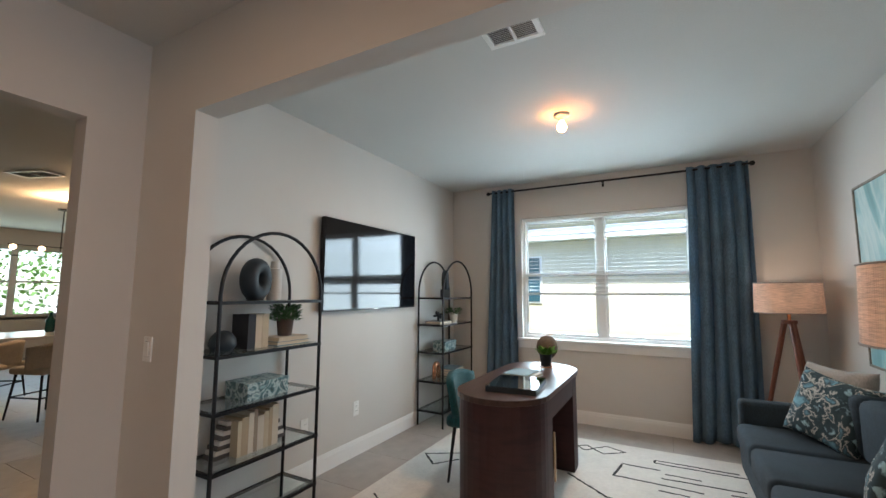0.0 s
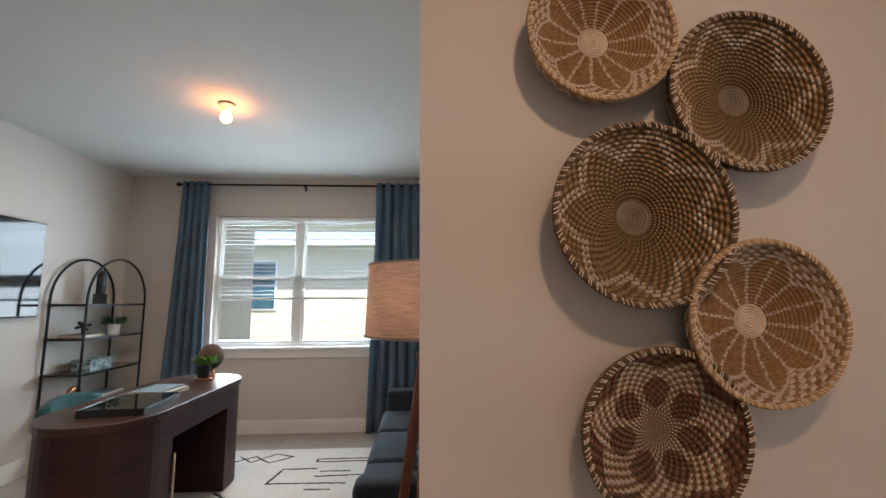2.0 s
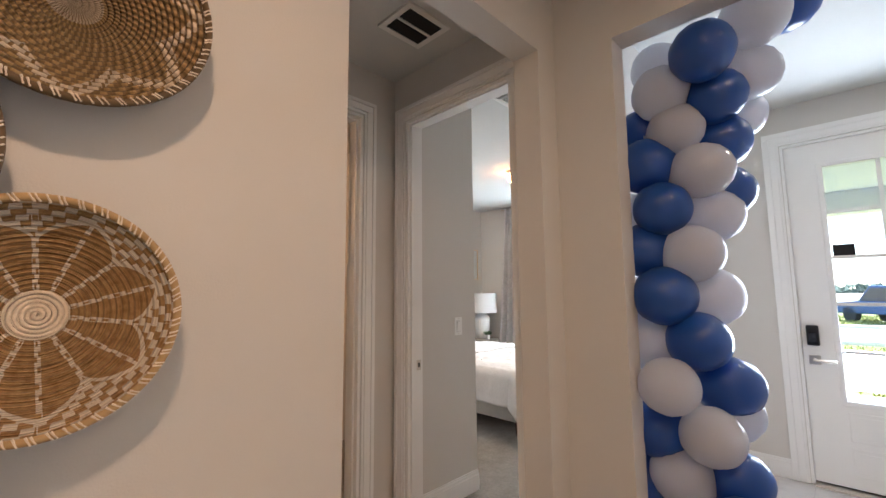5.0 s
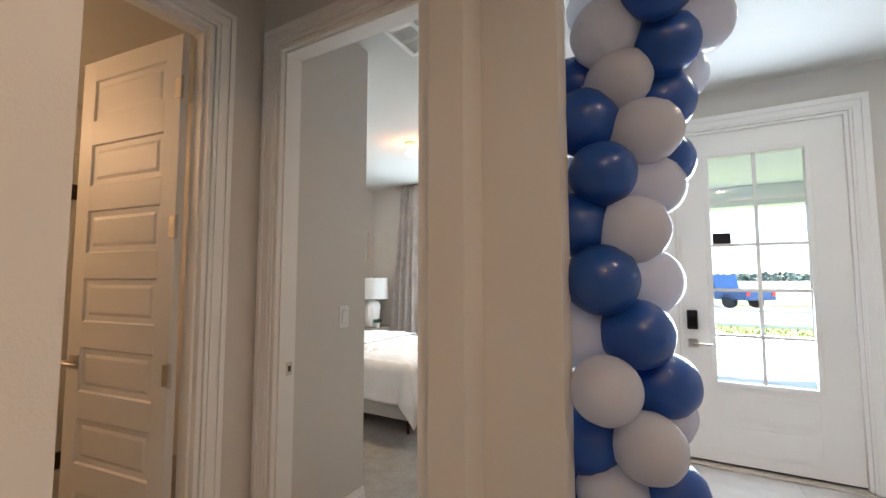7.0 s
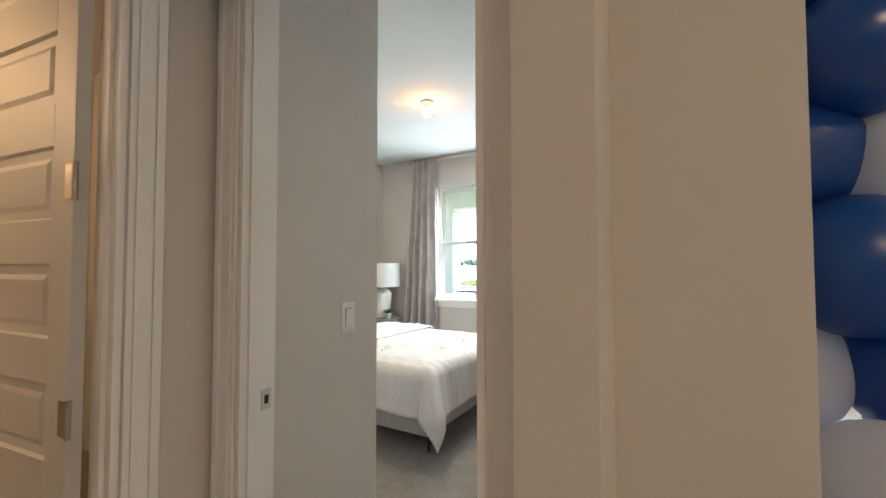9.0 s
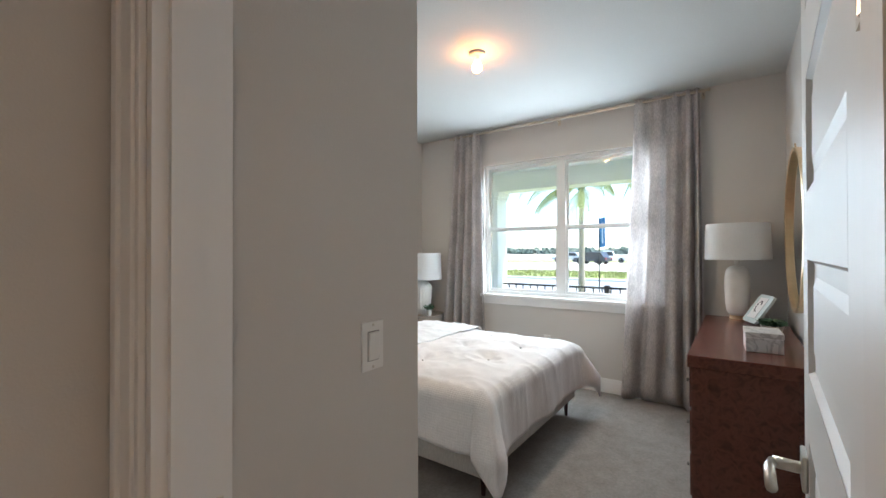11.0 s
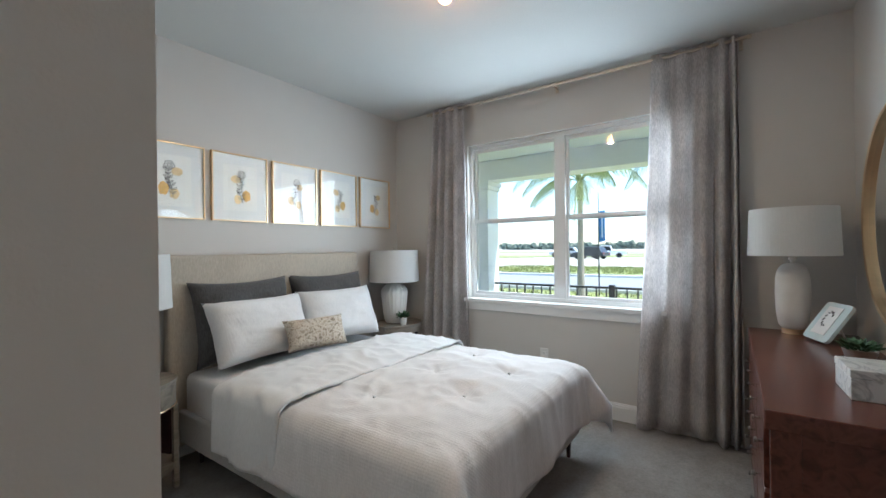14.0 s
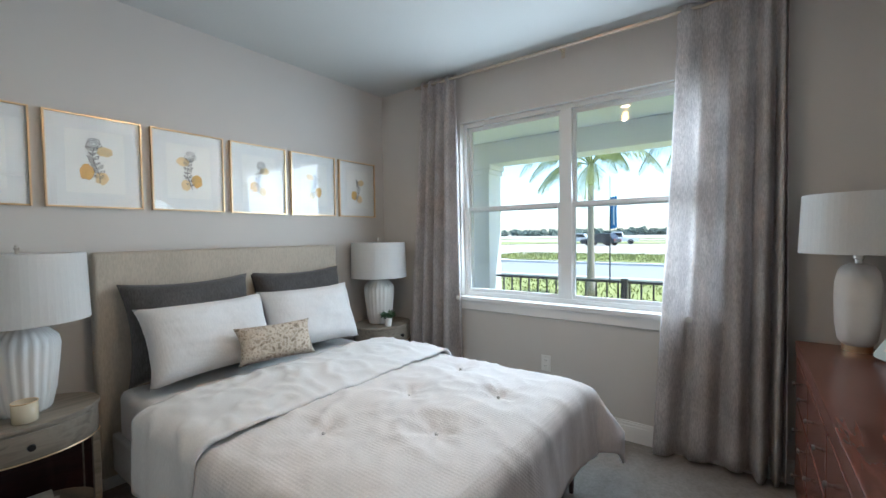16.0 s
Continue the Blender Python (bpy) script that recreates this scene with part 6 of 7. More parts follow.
# curtains and rod
ROD2 = material("champagne metal", (0.6, 0.52, 0.42), 0.35, 1.0, vary=0.05)
curtain_rod(pose(RX1 - 0.085, 0.50, 2.65), 2.53, 0.011, ROD2, "champagne metal curtain rod above the bedroom window", (0.03, 1.26, 2.5), 0.014)
hang(pose(RX1 - 0.085, 0.55, 2.68), (0.50, 0.63, -0.01, 2.65, 5, 0.062, 21, False, 1.7), GREYCURTAIN, "mottled grey pinch-pleat curtain hanging to the carpet")
hang(pose(RX1 - 0.085, 2.62, 2.68), (0.36, 0.56, -0.02, 2.65, 4, 0.055, 33, False, 0.85), GREYCURTAIN, "mottled grey pinch-pleat curtain drawn aside")

# dresser
DX0, DX1, DYB, DYF, DT = 2.08, 3.61, 0.03, 0.515, 0.83
BRONZEKNOB = material("aged pewter knob", (0.2, 0.19, 0.18), 0.35, 1.0, vary=0.15, scale=40)
dresser = thing("dresser", pose(0, 0, 0), "dark red-brown mahogany dresser with small metal knobs", "dresser")
part("top", box(DX0 - 0.01, DX1 + 0.01, DYB, DYF, DT - 0.06, DT, 0.004), MAHOGANY, dresser)
part("body", box(DX0 + 0.012, DX1 - 0.012, DYB + 0.005, DYF - 0.022, 0.09, DT - 0.06), MAHOGANY, dresser)
part("plinth", box(DX0 + 0.03, DX1 - 0.03, DYB + 0.02, DYF - 0.05, 0.004, 0.09), WALNUT, dresser)
part("corner_post", box(DX0 + 0.004, DX0 + 0.07, DYF - 0.09, DYF - 0.015, 0.004, DT - 0.06, 0.003), MAHOGANY, dresser)
part("corner_post", box(DX0 + 0.004, DX0 + 0.07, DYB + 0.002, DYB + 0.07, 0.004, DT - 0.06, 0.003), MAHOGANY, dresser)
for i in range(3):
    for j in range(3):
        x0 = DX0 + 0.08 + i * (DX1 - DX0 - 0.1) / 3
        x1 = x0 + (DX1 - DX0 - 0.1) / 3 - 0.012
        z0 = 0.11 + j * 0.22
        d = part("drawer", box(x0, x1, DYF - 0.022, DYF - 0.002, z0, z0 + 0.205, 0.003), MAHOGANY, dresser)
        for k in (0.25, 0.75):
            part("knob", lathe([(0.005, 0), (0.005, 0.009), (0.0105, 0.013), (0.009, 0.02), (0.0005, 0.022)], 14, axis="y"), BRONZEKNOB, d, at=pose(x0 + (x1 - x0) * k, DYF - 0.001, z0 + 0.105, 0, 0, 180))

lamp3 = thing("table_lamp", pose(3.53, 0.31, DT), "white plaster table lamp with drum shade on gold foot", "table lamp")
part("foot", lathe([(0.052, 0), (0.052, 0.028), (0.0005, 0.028)], 28), BRASS, lamp3, "gold metal foot")
part("base", lathe([(0.05, 0.028), (0.066, 0.05), (0.076, 0.12), (0.08, 0.22), (0.078, 0.31), (0.068, 0.36), (0.05, 0.385), (0.028, 0.395), (0.0005, 0.395)], 32, ripple=0.012, n=5), STONEWARE, lamp3, "rough white plaster base", smooth=True)
part("neck", lathe([(0.012, 0.395), (0.012, 0.412), (0.019, 0.417), (0.019, 0.43), (0.006, 0.435), (0.006, 0.70)], 16), CHROME, lamp3)
part("shade", lathe([(0.203, 0.44), (0.208, 0.44), (0.198, 0.705), (0.193, 0.705), (0.202, 0.444)], 56), WHITESHADE, lamp3, "white drum shade")
part("diffuser", lathe([(0.0005, 0.698), (0.193, 0.698), (0.193, 0.702)], 40), WHITESHADE, lamp3)
pf = thing("photo_frame", pose(3.31, 0.25, DT, 0, 0, 200), "rounded clear acrylic frame holding a leaf drawing", "photo frame")
ol = []
for cx, cz, a0 in ((0.075, 0.2, 0), (-0.075, 0.2, 90), (-0.075, 0.03, 180), (0.075, 0.03, 270)):
    ol += [(cx + 0.025 * math.cos(radians(a0 + 15 * k)), cz + 0.025 * math.sin(radians(a0 + 15 * k))) for k in range(7)]
tilt = pose(0, 0, 0.005, -33)
body = prism(ol, -0.008, 0.008)
body.transform(Matrix.Rotation(radians(90), 4, "X"))
part("acrylic_block", body, material("pale frosted acrylic", (0.66, 0.76, 0.76), 0.15, vary=0.02), pf, at=tilt)
pic = part("print", box(-0.055, 0.055, -0.0015, 0.0015, 0.04, 0.2), SHEET, pf, "small ink leaf drawing", at=tilt @ pose(0, -0.0105, 0))
bm = bmesh.new()
for k in range(9):
    t = 0.4 + k * 0.55
    tube([(0.02 * math.cos(t), -0.003, 0.13 + 0.035 * math.sin(t)), (0.03 * math.cos(t + 0.3), -0.003, 0.13 + 0.045 * math.sin(t + 0.3))], 0.003, 5, bm=bm)
part("ink_drawing", bm, INK, pic)
part("easel_leg", rod((0, 0.14, 0.004), (0, 0.09, 0.12), 0.004), CHROME, pf)
jb = thing("decorative_box", pose(2.42, 0.21, DT, 0, 0, 2), "white marbled lidded box on the dresser", "box")
WMARBLE = swirl("white veined marble", [(0.3, (0.62, 0.62, 0.6)), (0.48, (0.72, 0.72, 0.7)), (0.52, (0.45, 0.45, 0.45)), (0.58, (0.72, 0.72, 0.71))], 6, 2.0, 0.35)
part("body", box(-0.1, 0.1, -0.075, 0.075, 0, 0.07, 0.003), WMARBLE, jb)
part("lid", box(-0.102, 0.102, -0.077, 0.077, 0.0715, 0.098, 0.003), WMARBLE, jb)
potted(pose(2.98, 0.14, DT), 0.06, 0.045, CHROME, SAGE, 130, 0.05, 0.038, 22, "low green succulent in a silver bowl on the dresser", 0.7, 0.5)

mirror = thing("round_mirror", pose(2.99, 0.004, 1.455), "round wall mirror in a brushed gold frame", "mirror")
part("glass", lathe([(0.0005, 0.012), (0.47, 0.012), (0.47, 0.0)], 64, axis="y"), MIRROR, mirror, "silvered mirror glass", at=pose(0, 0.0, 0, 0, 0, 180))
part("frame", lathe([(0.468, 0.0), (0.49, 0.0), (0.493, 0.034), (0.482, 0.038), (0.47, 0.034), (0.468, 0.0)], 96, axis="y"), BRASS, mirror, "brushed gold frame", at=pose(0, 0.0, 0, 0, 0, 180), smooth=False)
bm = tube([(-0.012, 0.02, 0.487), (-0.014, 0.02, 0.505), (0.0, 0.02, 0.52), (0.014, 0.02, 0.505), (0.012, 0.02, 0.487)], 0.005, 8)
part("hanging_loop", bm, BRASS, mirror)
dark = thing("wall_mirror", pose(1.86, 0.004, 1.49), "tall dark-wood framed wall mirror beside the round one", "mirror")
bm = bmesh.new()
for b in ((-0.26, -0.21, -0.63, 0.63), (0.21, 0.26, -0.63, 0.63), (-0.21, 0.21, -0.63, -0.58), (-0.21, 0.21, 0.58, 0.63)):
    box(b[0], b[1], 0, 0.032, b[2], b[3], 0.003, bm=bm)
part("frame", bm, MAHOGANY, dark, "dark red-brown wood frame")
part("glass", box(-0.21, 0.21, 0.004, 0.012, -0.58, 0.58), MIRROR, dark)

# shower seen through the bath door
shower = thing("shower_door", pose(-0.95, 2.5, 0), "frameless clear glass shower door with bronze hinges", "shower door")
part("glass", box(0, 0.74, -0.005, 0.005, 0.03, 2.05), glass("shower glass", (0.93, 0.97, 0.95)), shower).visible_shadow = False
BRONZE = material("dark bronze", (0.1, 0.07, 0.045), 0.4, 0.9, vary=0.1)
for z in (0.3, 1.82):
    part("hinge", box(0.66, 0.77, -0.014, 0.014, z - 0.045, z + 0.045, 0.003), BRONZE, shower)
part("knob", merge(rod((0, -0.04, 0), (0, 0.04, 0), 0.008), lathe([(0.02, -0.055), (0.02, -0.035)], 16, axis="y")), BRONZE, shower, at=pose(0.62, 0, 1.1))

# ---- outdoors ----
GROUND = -0.28
GRASS = material("lawn grass", (0.25, 0.265, 0.08), 0.9, vary=0.35, scale=3, bump=0.8, bump_scale=40)
SAND = material("pale sandy ground", (0.4, 0.365, 0.3), 0.95, vary=0.2, scale=0.4, bump=0.3, bump_scale=8)
ROADMAT = material("pale worn asphalt", (0.27, 0.27, 0.275), 0.9, vary=0.1, scale=2)
CONCRETE = material("broom-finished concrete", (0.58, 0.57, 0.54), 0.85, vary=0.1, scale=5)
STUCCO = material("white stucco", (0.84, 0.84, 0.84), 0.85, vary=0.04, scale=8, bump=0.4, bump_scale=60)
SOFFIT = material("white porch ceiling", (0.84, 0.86, 0.87), 0.7, vary=0.02)
structure("ground", box(-900, 900, -900, 900, GROUND - 0.3, GROUND), SAND, "pale sandy open ground to the horizon", "ground")
structure("lawn_front", box(6.4, 15.2, -30, 40, GROUND, GROUND + 0.02), GRASS, "bright green front lawn", "lawn")
structure("lawn_side", box(-40, 6.4, 4.0, 30, GROUND, GROUND + 0.02), GRASS, "green lawn beside the house", "lawn")
structure("lawn_back", box(-60, GRX - 0.2, -40, 4.0, GROUND, GROUND + 0.02), GRASS, "green lawn behind the house", "lawn")
structure("road", box(15.6, 22.5, -200, 200, GROUND, GROUND + 0.03), ROADMAT, "pale worn asphalt street", "road")
bm = box(15.2, 15.6, -200, 200, GROUND, GROUND + 0.14, 0.02)
box(22.5, 22.9, -200, 200, GROUND, GROUND + 0.14, 0.02, bm=bm)
structure("kerb", bm, CONCRETE, "pale concrete kerb beside the street", "kerb")
bm = bmesh.new()
rnd = random.Random(4)
for k, (x, y, rx, ry) in enumerate(((29, 7, 5.5, 10), (34, -6, 6, 9), (70, 24, 7, 30), (90, -10, 8, 40), (60, 42, 5, 16), (120, 60, 10, 50))):
    ol = [(x + rx * f * math.cos(t), y + ry * f * math.sin(t)) for t, f in ((2 * math.pi * i / 26, rnd.uniform(0.75, 1.1)) for i in range(26))]
    merge(bm, prism(ol, GROUND, GROUND + 0.05 + 0.004 * k))
tagged(part("grass_patch", bm, GRASS), "rough patches of green grass on sand", "grass", kind="stuff")


def blades(region, n, size, seed, mat, name, label):
    """Tufts of grass or scrub over a strip of ground."""
    rnd = random.Random(seed)
    verts, faces = [], []
    x0, x1, y0, y1, z = region
    for _ in range(n):
        x, y, t = rnd.uniform(x0, x1), rnd.uniform(y0, y1), rnd.uniform(0, math.pi)
        h, w = size * rnd.uniform(0.5, 1.4), size * 0.35
        i = len(verts)
        verts += [(x - w * math.cos(t), y - w * math.sin(t), z), (x + w * math.cos(t), y + w * math.sin(t), z), (x + rnd.uniform(-w, w), y + rnd.uniform(-w, w), z + h)]
        faces.append((i, i + 1, i + 2))
    me = bpy.data.meshes.new(name)
    me.from_pydata(verts, [], faces)
    me.materials.append(mat)
    return tagged(new(name, me), label, "grass", kind="stuff")


blades((6.6, 15.0, -8, 16, GROUND + 0.02), 9000, 0.07, 5, GRASS, "lawn_blades", "short green lawn grass")
blades((25, 33, -2, 16, GROUND + 0.05), 5000, 0.12, 6, GRASS, "roadside_grass", "tall rough roadside grass")
# leaf green is paled: the distance haze is put into the colour
FOREST = material("woodland with haze in its colour", (0.12, 0.155, 0.125), 0.95, vary=0.4, scale=0.3)


def woodland(name, spots, label, leaf, size, mat, seed):
    """Many crowns, each a loose clump of leaf cards of uneven outline."""
    rnd = random.Random(seed)
    verts, faces = [], []
    for x, y, z, r, n in spots:
        for _ in range(n):
            a, b, s = rnd.uniform(0, 2 * math.pi), rnd.uniform(-1, 1), rnd.uniform(0.3, 1) ** 0.5
            c = Vector((x + r * s * math.cos(a) * math.sqrt(1 - b * b), y + r * s * math.sin(a) * math.sqrt(1 - b * b), z + r * 0.9 * s * b))
            d = Vector((rnd.uniform(-1, 1), rnd.uniform(-1, 1), rnd.uniform(-1, 1))).normalized()
            e = d.orthogonal().normalized()
            k = size * rnd.uniform(0.6, 1.4)
            i = len(verts)
            verts += [tuple(c - d * k), tuple(c + e * k * 0.6), tuple(c + d * k), tuple(c - e * k * 0.6)]
            faces.append((i, i + 1, i + 2, i + 3))
    me = bpy.data.meshes.new(name)
    me.from_pydata(verts, [], faces)
    me.materials.append(mat)
    return tagged(new(name, me), label, "trees", kind="stuff")


rnd = random.Random(12)
woodland("far_woods", [(260 + rnd.uniform(-15, 25), -160 + i * 1.6, GROUND + rnd.uniform(0.8, 2.4), rnd.uniform(1.8, 3.2), 40) for i in range(340)], "distant grey-green line of woods, haze put into the colour", 0, 1.1, FOREST, 2)
BUSH = material("garden foliage", (0.11, 0.2, 0.05), 0.8, vary=0.4, scale=2)
woodland("garden_trees", [(-26 + rnd.uniform(-5, 3), -14 + i * 1.3, GROUND + rnd.uniform(0.8, 5.5), rnd.uniform(1.2, 2.4), 620) for i in range(34)], "green garden trees behind the house", 0, 0.11, BUSH, 3)

# porch
structure("porch_floor", box(RX1 + 0.2, 6.25, -6, 4.4, GROUND, -0.06), CONCRETE, "concrete front porch slab", "porch")
structure("porch_floor_entry", box(FX + 0.2, RX1 + 0.2, -6, -T, GROUND, -0.06), CONCRETE, "concrete front porch slab", "porch")
bm = box(RX1 + 0.2, 6.3, -6, 4.5, 2.62, 2.75)
structure("ceiling_porch", bm, SOFFIT, "white porch ceiling", "ceiling")
structure("ceiling_porch_entry", box(FX + 0.2, RX1 + 0.2, -6, -T, 2.62, 2.75), SOFFIT, "white porch ceiling", "ceiling")
structure("porch_beam", box(5.86, 6.2, -6, 4.5, 2.33, 2.62, 0.01), STUCCO, "white porch beam", "beam")
structure("roof", box(-15.6, 6.5, -6.6, 4.6, H + 0.16, H + 0.3), STUCCO, "flat roof slab over the house", "roof")
structure("wall_garage_side", box(FX + 0.2, 5.84, -2.9, -2.45, GROUND, 2.62), STUCCO, "white stucco side wall of the garage beside the porch", "wall")
for y in (3.55, -2.8):
    col = thing("porch_column", pose(6.03, y + 0.17, 0), "square white stucco porch column with moulded cap", "column", "porch columns")
    part("shaft", box(-0.17, 0.17, -0.17, 0.17, -0.06, 2.2, 0.008), STUCCO, col)
    part("cap", merge(box(-0.19, 0.19, -0.19, 0.19, 2.2, 2.26, 0.006), box(-0.21, 0.21, -0.21, 0.21, 2.26, 2.33, 0.006)), STUCCO, col)
    part("base", box(-0.19, 0.19, -0.19, 0.19, -0.06, 0.06, 0.006), STUCCO, col)
RAILM = material("bronze railing metal", (0.12, 0.11, 0.105), 0.5, 0.5, vary=0.1)
rail = thing("porch_railing", pose(6.03, 0, 0), "dark metal porch railing with square balusters", "railing")
part("top_rail", box(-0.022, 0.022, -0.35, 3.53, 0.785, 0.815, 0.004), RAILM, rail)
part("bottom_rail", box(-0.018, 0.018, -0.35, 3.53, 0.03, 0.06, 0.003), RAILM, rail)
bal = mesh_from(box(-0.009, 0.009, -0.009, 0.009, 0.06, 0.785), "baluster")
bal.materials.append(RAILM)
y = 3.42
while y > -0.3:
    b = new("baluster", bal)
    b.parent, b.location = rail, (0, y, 0)
    y -= 0.125
for y in (1.85, -0.33):
    part("post", box(-0.035, 0.035, y - 0.035, y + 0.035, -0.06, 0.84, 0.004), RAILM, rail)
pl = thing("porch_light", pose(5.3, 1.68, 2.62), "round porch ceiling light, lit warm", "downlight")
part("trim_ring", lathe([(0.04, -0.002), (0.04, -0.01), (0.06, -0.006), (0.06, 0)], 24), PLASTIC, pl)
part("lens", lathe([(0.0005, -0.006), (0.04, -0.006), (0.04, -0.002)], 20), DOWNLIGHT, pl)

# palm
FROND = weave("palm frond", (0.31, 0.35, 0.13), 0.6, vary=0.2, thread=50, strength=0.1, through=0.4)
BARK = material("grey palm trunk", (0.36, 0.31, 0.26), 0.9, vary=0.2, scale=12, bump=0.6, bump_scale=25)
palm = thing("palm_tree", pose(11.6, 3.9, GROUND), "slender palm with grey trunk and drooping feathery fronds", "palm tree")
part("trunk", lathe([(0.15, 0), (0.11, 0.3), (0.085, 1.2), (0.075, 2.2), (0.07, 2.75), (0.065, 3.1), (0.04, 3.3)], 18), BARK, palm, smooth=True)
part("crownshaft", lathe([(0.07, 2.85), (0.095, 3.0), (0.08, 3.35), (0.03, 3.6)], 14), FROND, palm, smooth=True)
rnd = random.Random(77)
for f in range(20):
    t = f * 2.399 + rnd.uniform(-0.2, 0.2)
    rise, ln = rnd.uniform(0.0, 1.7), rnd.uniform(1.6, 2.35)
    spine = []
    for k in range(13):
        s = k / 12
        r = ln * s * (0.9 - 0.15 * s)
        z = 3.35 + ln * (rise * s - (0.55 + 0.5 * rise) * s * s)
        spine.append(Vector((r * math.cos(t), r * math.sin(t), z)))
    bm = tube(spine, 0.014, 5)
    side0 = Vector((-math.sin(t), math.cos(t), 0))
    for k in range(44):
        s = 0.14 + 0.86 * k / 43
        p = spine[min(11, int(s * 12))].lerp(spine[min(12, int(s * 12) + 1)], s * 12 - int(s * 12))
        d = (spine[min(12, int(s * 12) + 1)] - spine[min(11, int(s * 12))]).normalized()
        for sg in (-1, 1):
            l = 0.46 * math.sin(math.pi * min(1, 0.12 + s * 0.85)) ** 0.6 * rnd.uniform(0.8, 1.1)
            out = (side0 * sg * 0.85 + d * 0.55 + Vector((0, 0, -0.35 - 1.1 * s * rnd.uniform(0.5, 1.4)))).normalized()
            w = d * 0.009
            a = [bm.verts.new(q) for q in (p - w, p + w, p + out * l * 0.55 + w * 1.1 + Vector((0, 0, -0.02)), p + out * l + Vector((0, 0, -0.10 * l)), p + out * l * 0.55 - w * 1.1 + Vector((0, 0, -0.02)))]
            bm.faces.new(a)
    part("frond", bm, FROND, palm)
copy_thing(palm, pose(12.5, -6.5, GROUND, 0, 0, 80))
copy_thing(palm, pose(10.6, 1.35, GROUND, 0, 0, 150))
FLAG = material("blue banner cloth", (0.03, 0.16, 0.45), 0.8, vary=0.05)
flag = thing("feather_banner", pose(14.4, 4.15, GROUND), "tall blue feather banner on a thin dark pole", "banner")
part("pole", rod((0, 0, 0), (0, 0, 3.4), 0.022, 0.012), BLACK, flag)
part("banner", cloth([[(0.02 + 0.015 * math.sin(j * 0.7), 0.0 - 0.2 * i / 5, 1.75 + 1.0 * j / 14 + 0.05 * i / 5) for i in range(6)] for j in range(15)], 0.004), FLAG, flag)
part("lettering", box(0.0, 0.045, -0.13, -0.09, 1.9, 2.6), material("pale banner lettering", (0.5, 0.6, 0.75), 0.8, vary=0), flag, "pale unreadable upright lettering")
TYRE = material("tyre rubber", (0.02, 0.02, 0.02), 0.9, vary=0.1)
CARGLASS = material("dark car glass", (0.02, 0.025, 0.03), 0.05, vary=0)


def vehicle(at, paint, pickup, label):
    """Local x forwards."""
    ob = thing("pickup_truck" if pickup else "car", at, label, "truck" if pickup else "car")
    side = [(-2.6, 0.45), (-2.6, 0.95), (-0.75, 1.0), (-0.7, 1.0), (-0.62, 1.02), (1.2, 1.02), (2.5, 0.92), (2.65, 0.6), (2.6, 0.4)] if pickup else [(-2.2, 0.4), (-2.25, 0.85), (-1.9, 0.95), (1.1, 0.95), (2.1, 0.82), (2.25, 0.55), (2.2, 0.35)]
    cab = [(-0.7, 1.0), (-0.55, 1.72), (0.7, 1.74), (1.35, 1.02)] if pickup else [(-1.95, 0.94), (-1.5, 1.55), (0.2, 1.58), (1.15, 0.95)]
    for nm, ol, w, mat in (("body", side, 0.92, paint), ("cabin", cab, 0.78, paint)):
        b = prism(ol, -w, w, 0.04)
        b.transform(Matrix.Rotation(radians(90), 4, "X"))
        c = part(nm, b, mat, ob)
    for s in (-1, 1):
        b = prism([(x * 0.9 + (0.03 if pickup else -0.04), 1.02 + (z - 1.0) * 0.82 if pickup else 0.98 + (z - 0.95) * 0.8) for x, z in cab], -0.006, 0.006)
        b.transform(Matrix.Rotation(radians(90), 4, "X"))
        part("side_glass", b, CARGLASS, ob, at=pose(0, s * (0.783), 0))
    for x in (-1.6, 1.7) if pickup else (-1.35, 1.4):
        for s in (-1, 1):
            w = part("wheel", lathe([(0.2, -0.12), (0.36, -0.12), (0.38, -0.06), (0.38, 0.06), (0.36, 0.12), (0.2, 0.12)], 24, axis="y"), TYRE, ob, at=pose(x, s * 0.8, 0.38))
            part("rim", lathe([(0.0005, 0.1 * s), (0.22, 0.11 * s), (0.22, 0.0)], 16, axis="y"), CHROME, w)
    for s in (-1, 1):
        part("tail_light", box(-2.63 if pickup else -2.27, -2.56 if pickup else -2.2, s * 0.75 - 0.1, s * 0.75 + 0.1, 0.65, 0.85, 0.01), material("red lamp lens", (0.4, 0.02, 0.02), 0.2, vary=0), ob)
        part("headlight", box(2.5 if pickup else 2.1, 2.62 if pickup else 2.24, s * 0.68 - 0.14, s * 0.68 + 0.14, 0.66, 0.8, 0.01), CERAMIC, ob)
    return ob


vehicle(pose(62, 15.2, GROUND, 0, 0, 100), material("white truck paint", (0.75, 0.76, 0.78), 0.25, vary=0.02), True, "white pickup truck parked on sandy ground")
vehicle(pose(55, 15.6, GROUND, 0, 0, 75), material("dark car paint", (0.03, 0.035, 0.045), 0.25, vary=0.02), False, "dark car parked on sandy ground")
vehicle(pose(64, 22.0, GROUND, 0, 0, 95), material("silver car paint", (0.5, 0.52, 0.55), 0.3, vary=0.02), False, "silver car parked beside a truck")
vehicle(pose(26, -2.6, GROUND + 0.05, 0, 0, 40), material("blue truck paint", (0.01, 0.05, 0.16), 0.25, vary=0.02), True, "dark blue pickup parked on the street")

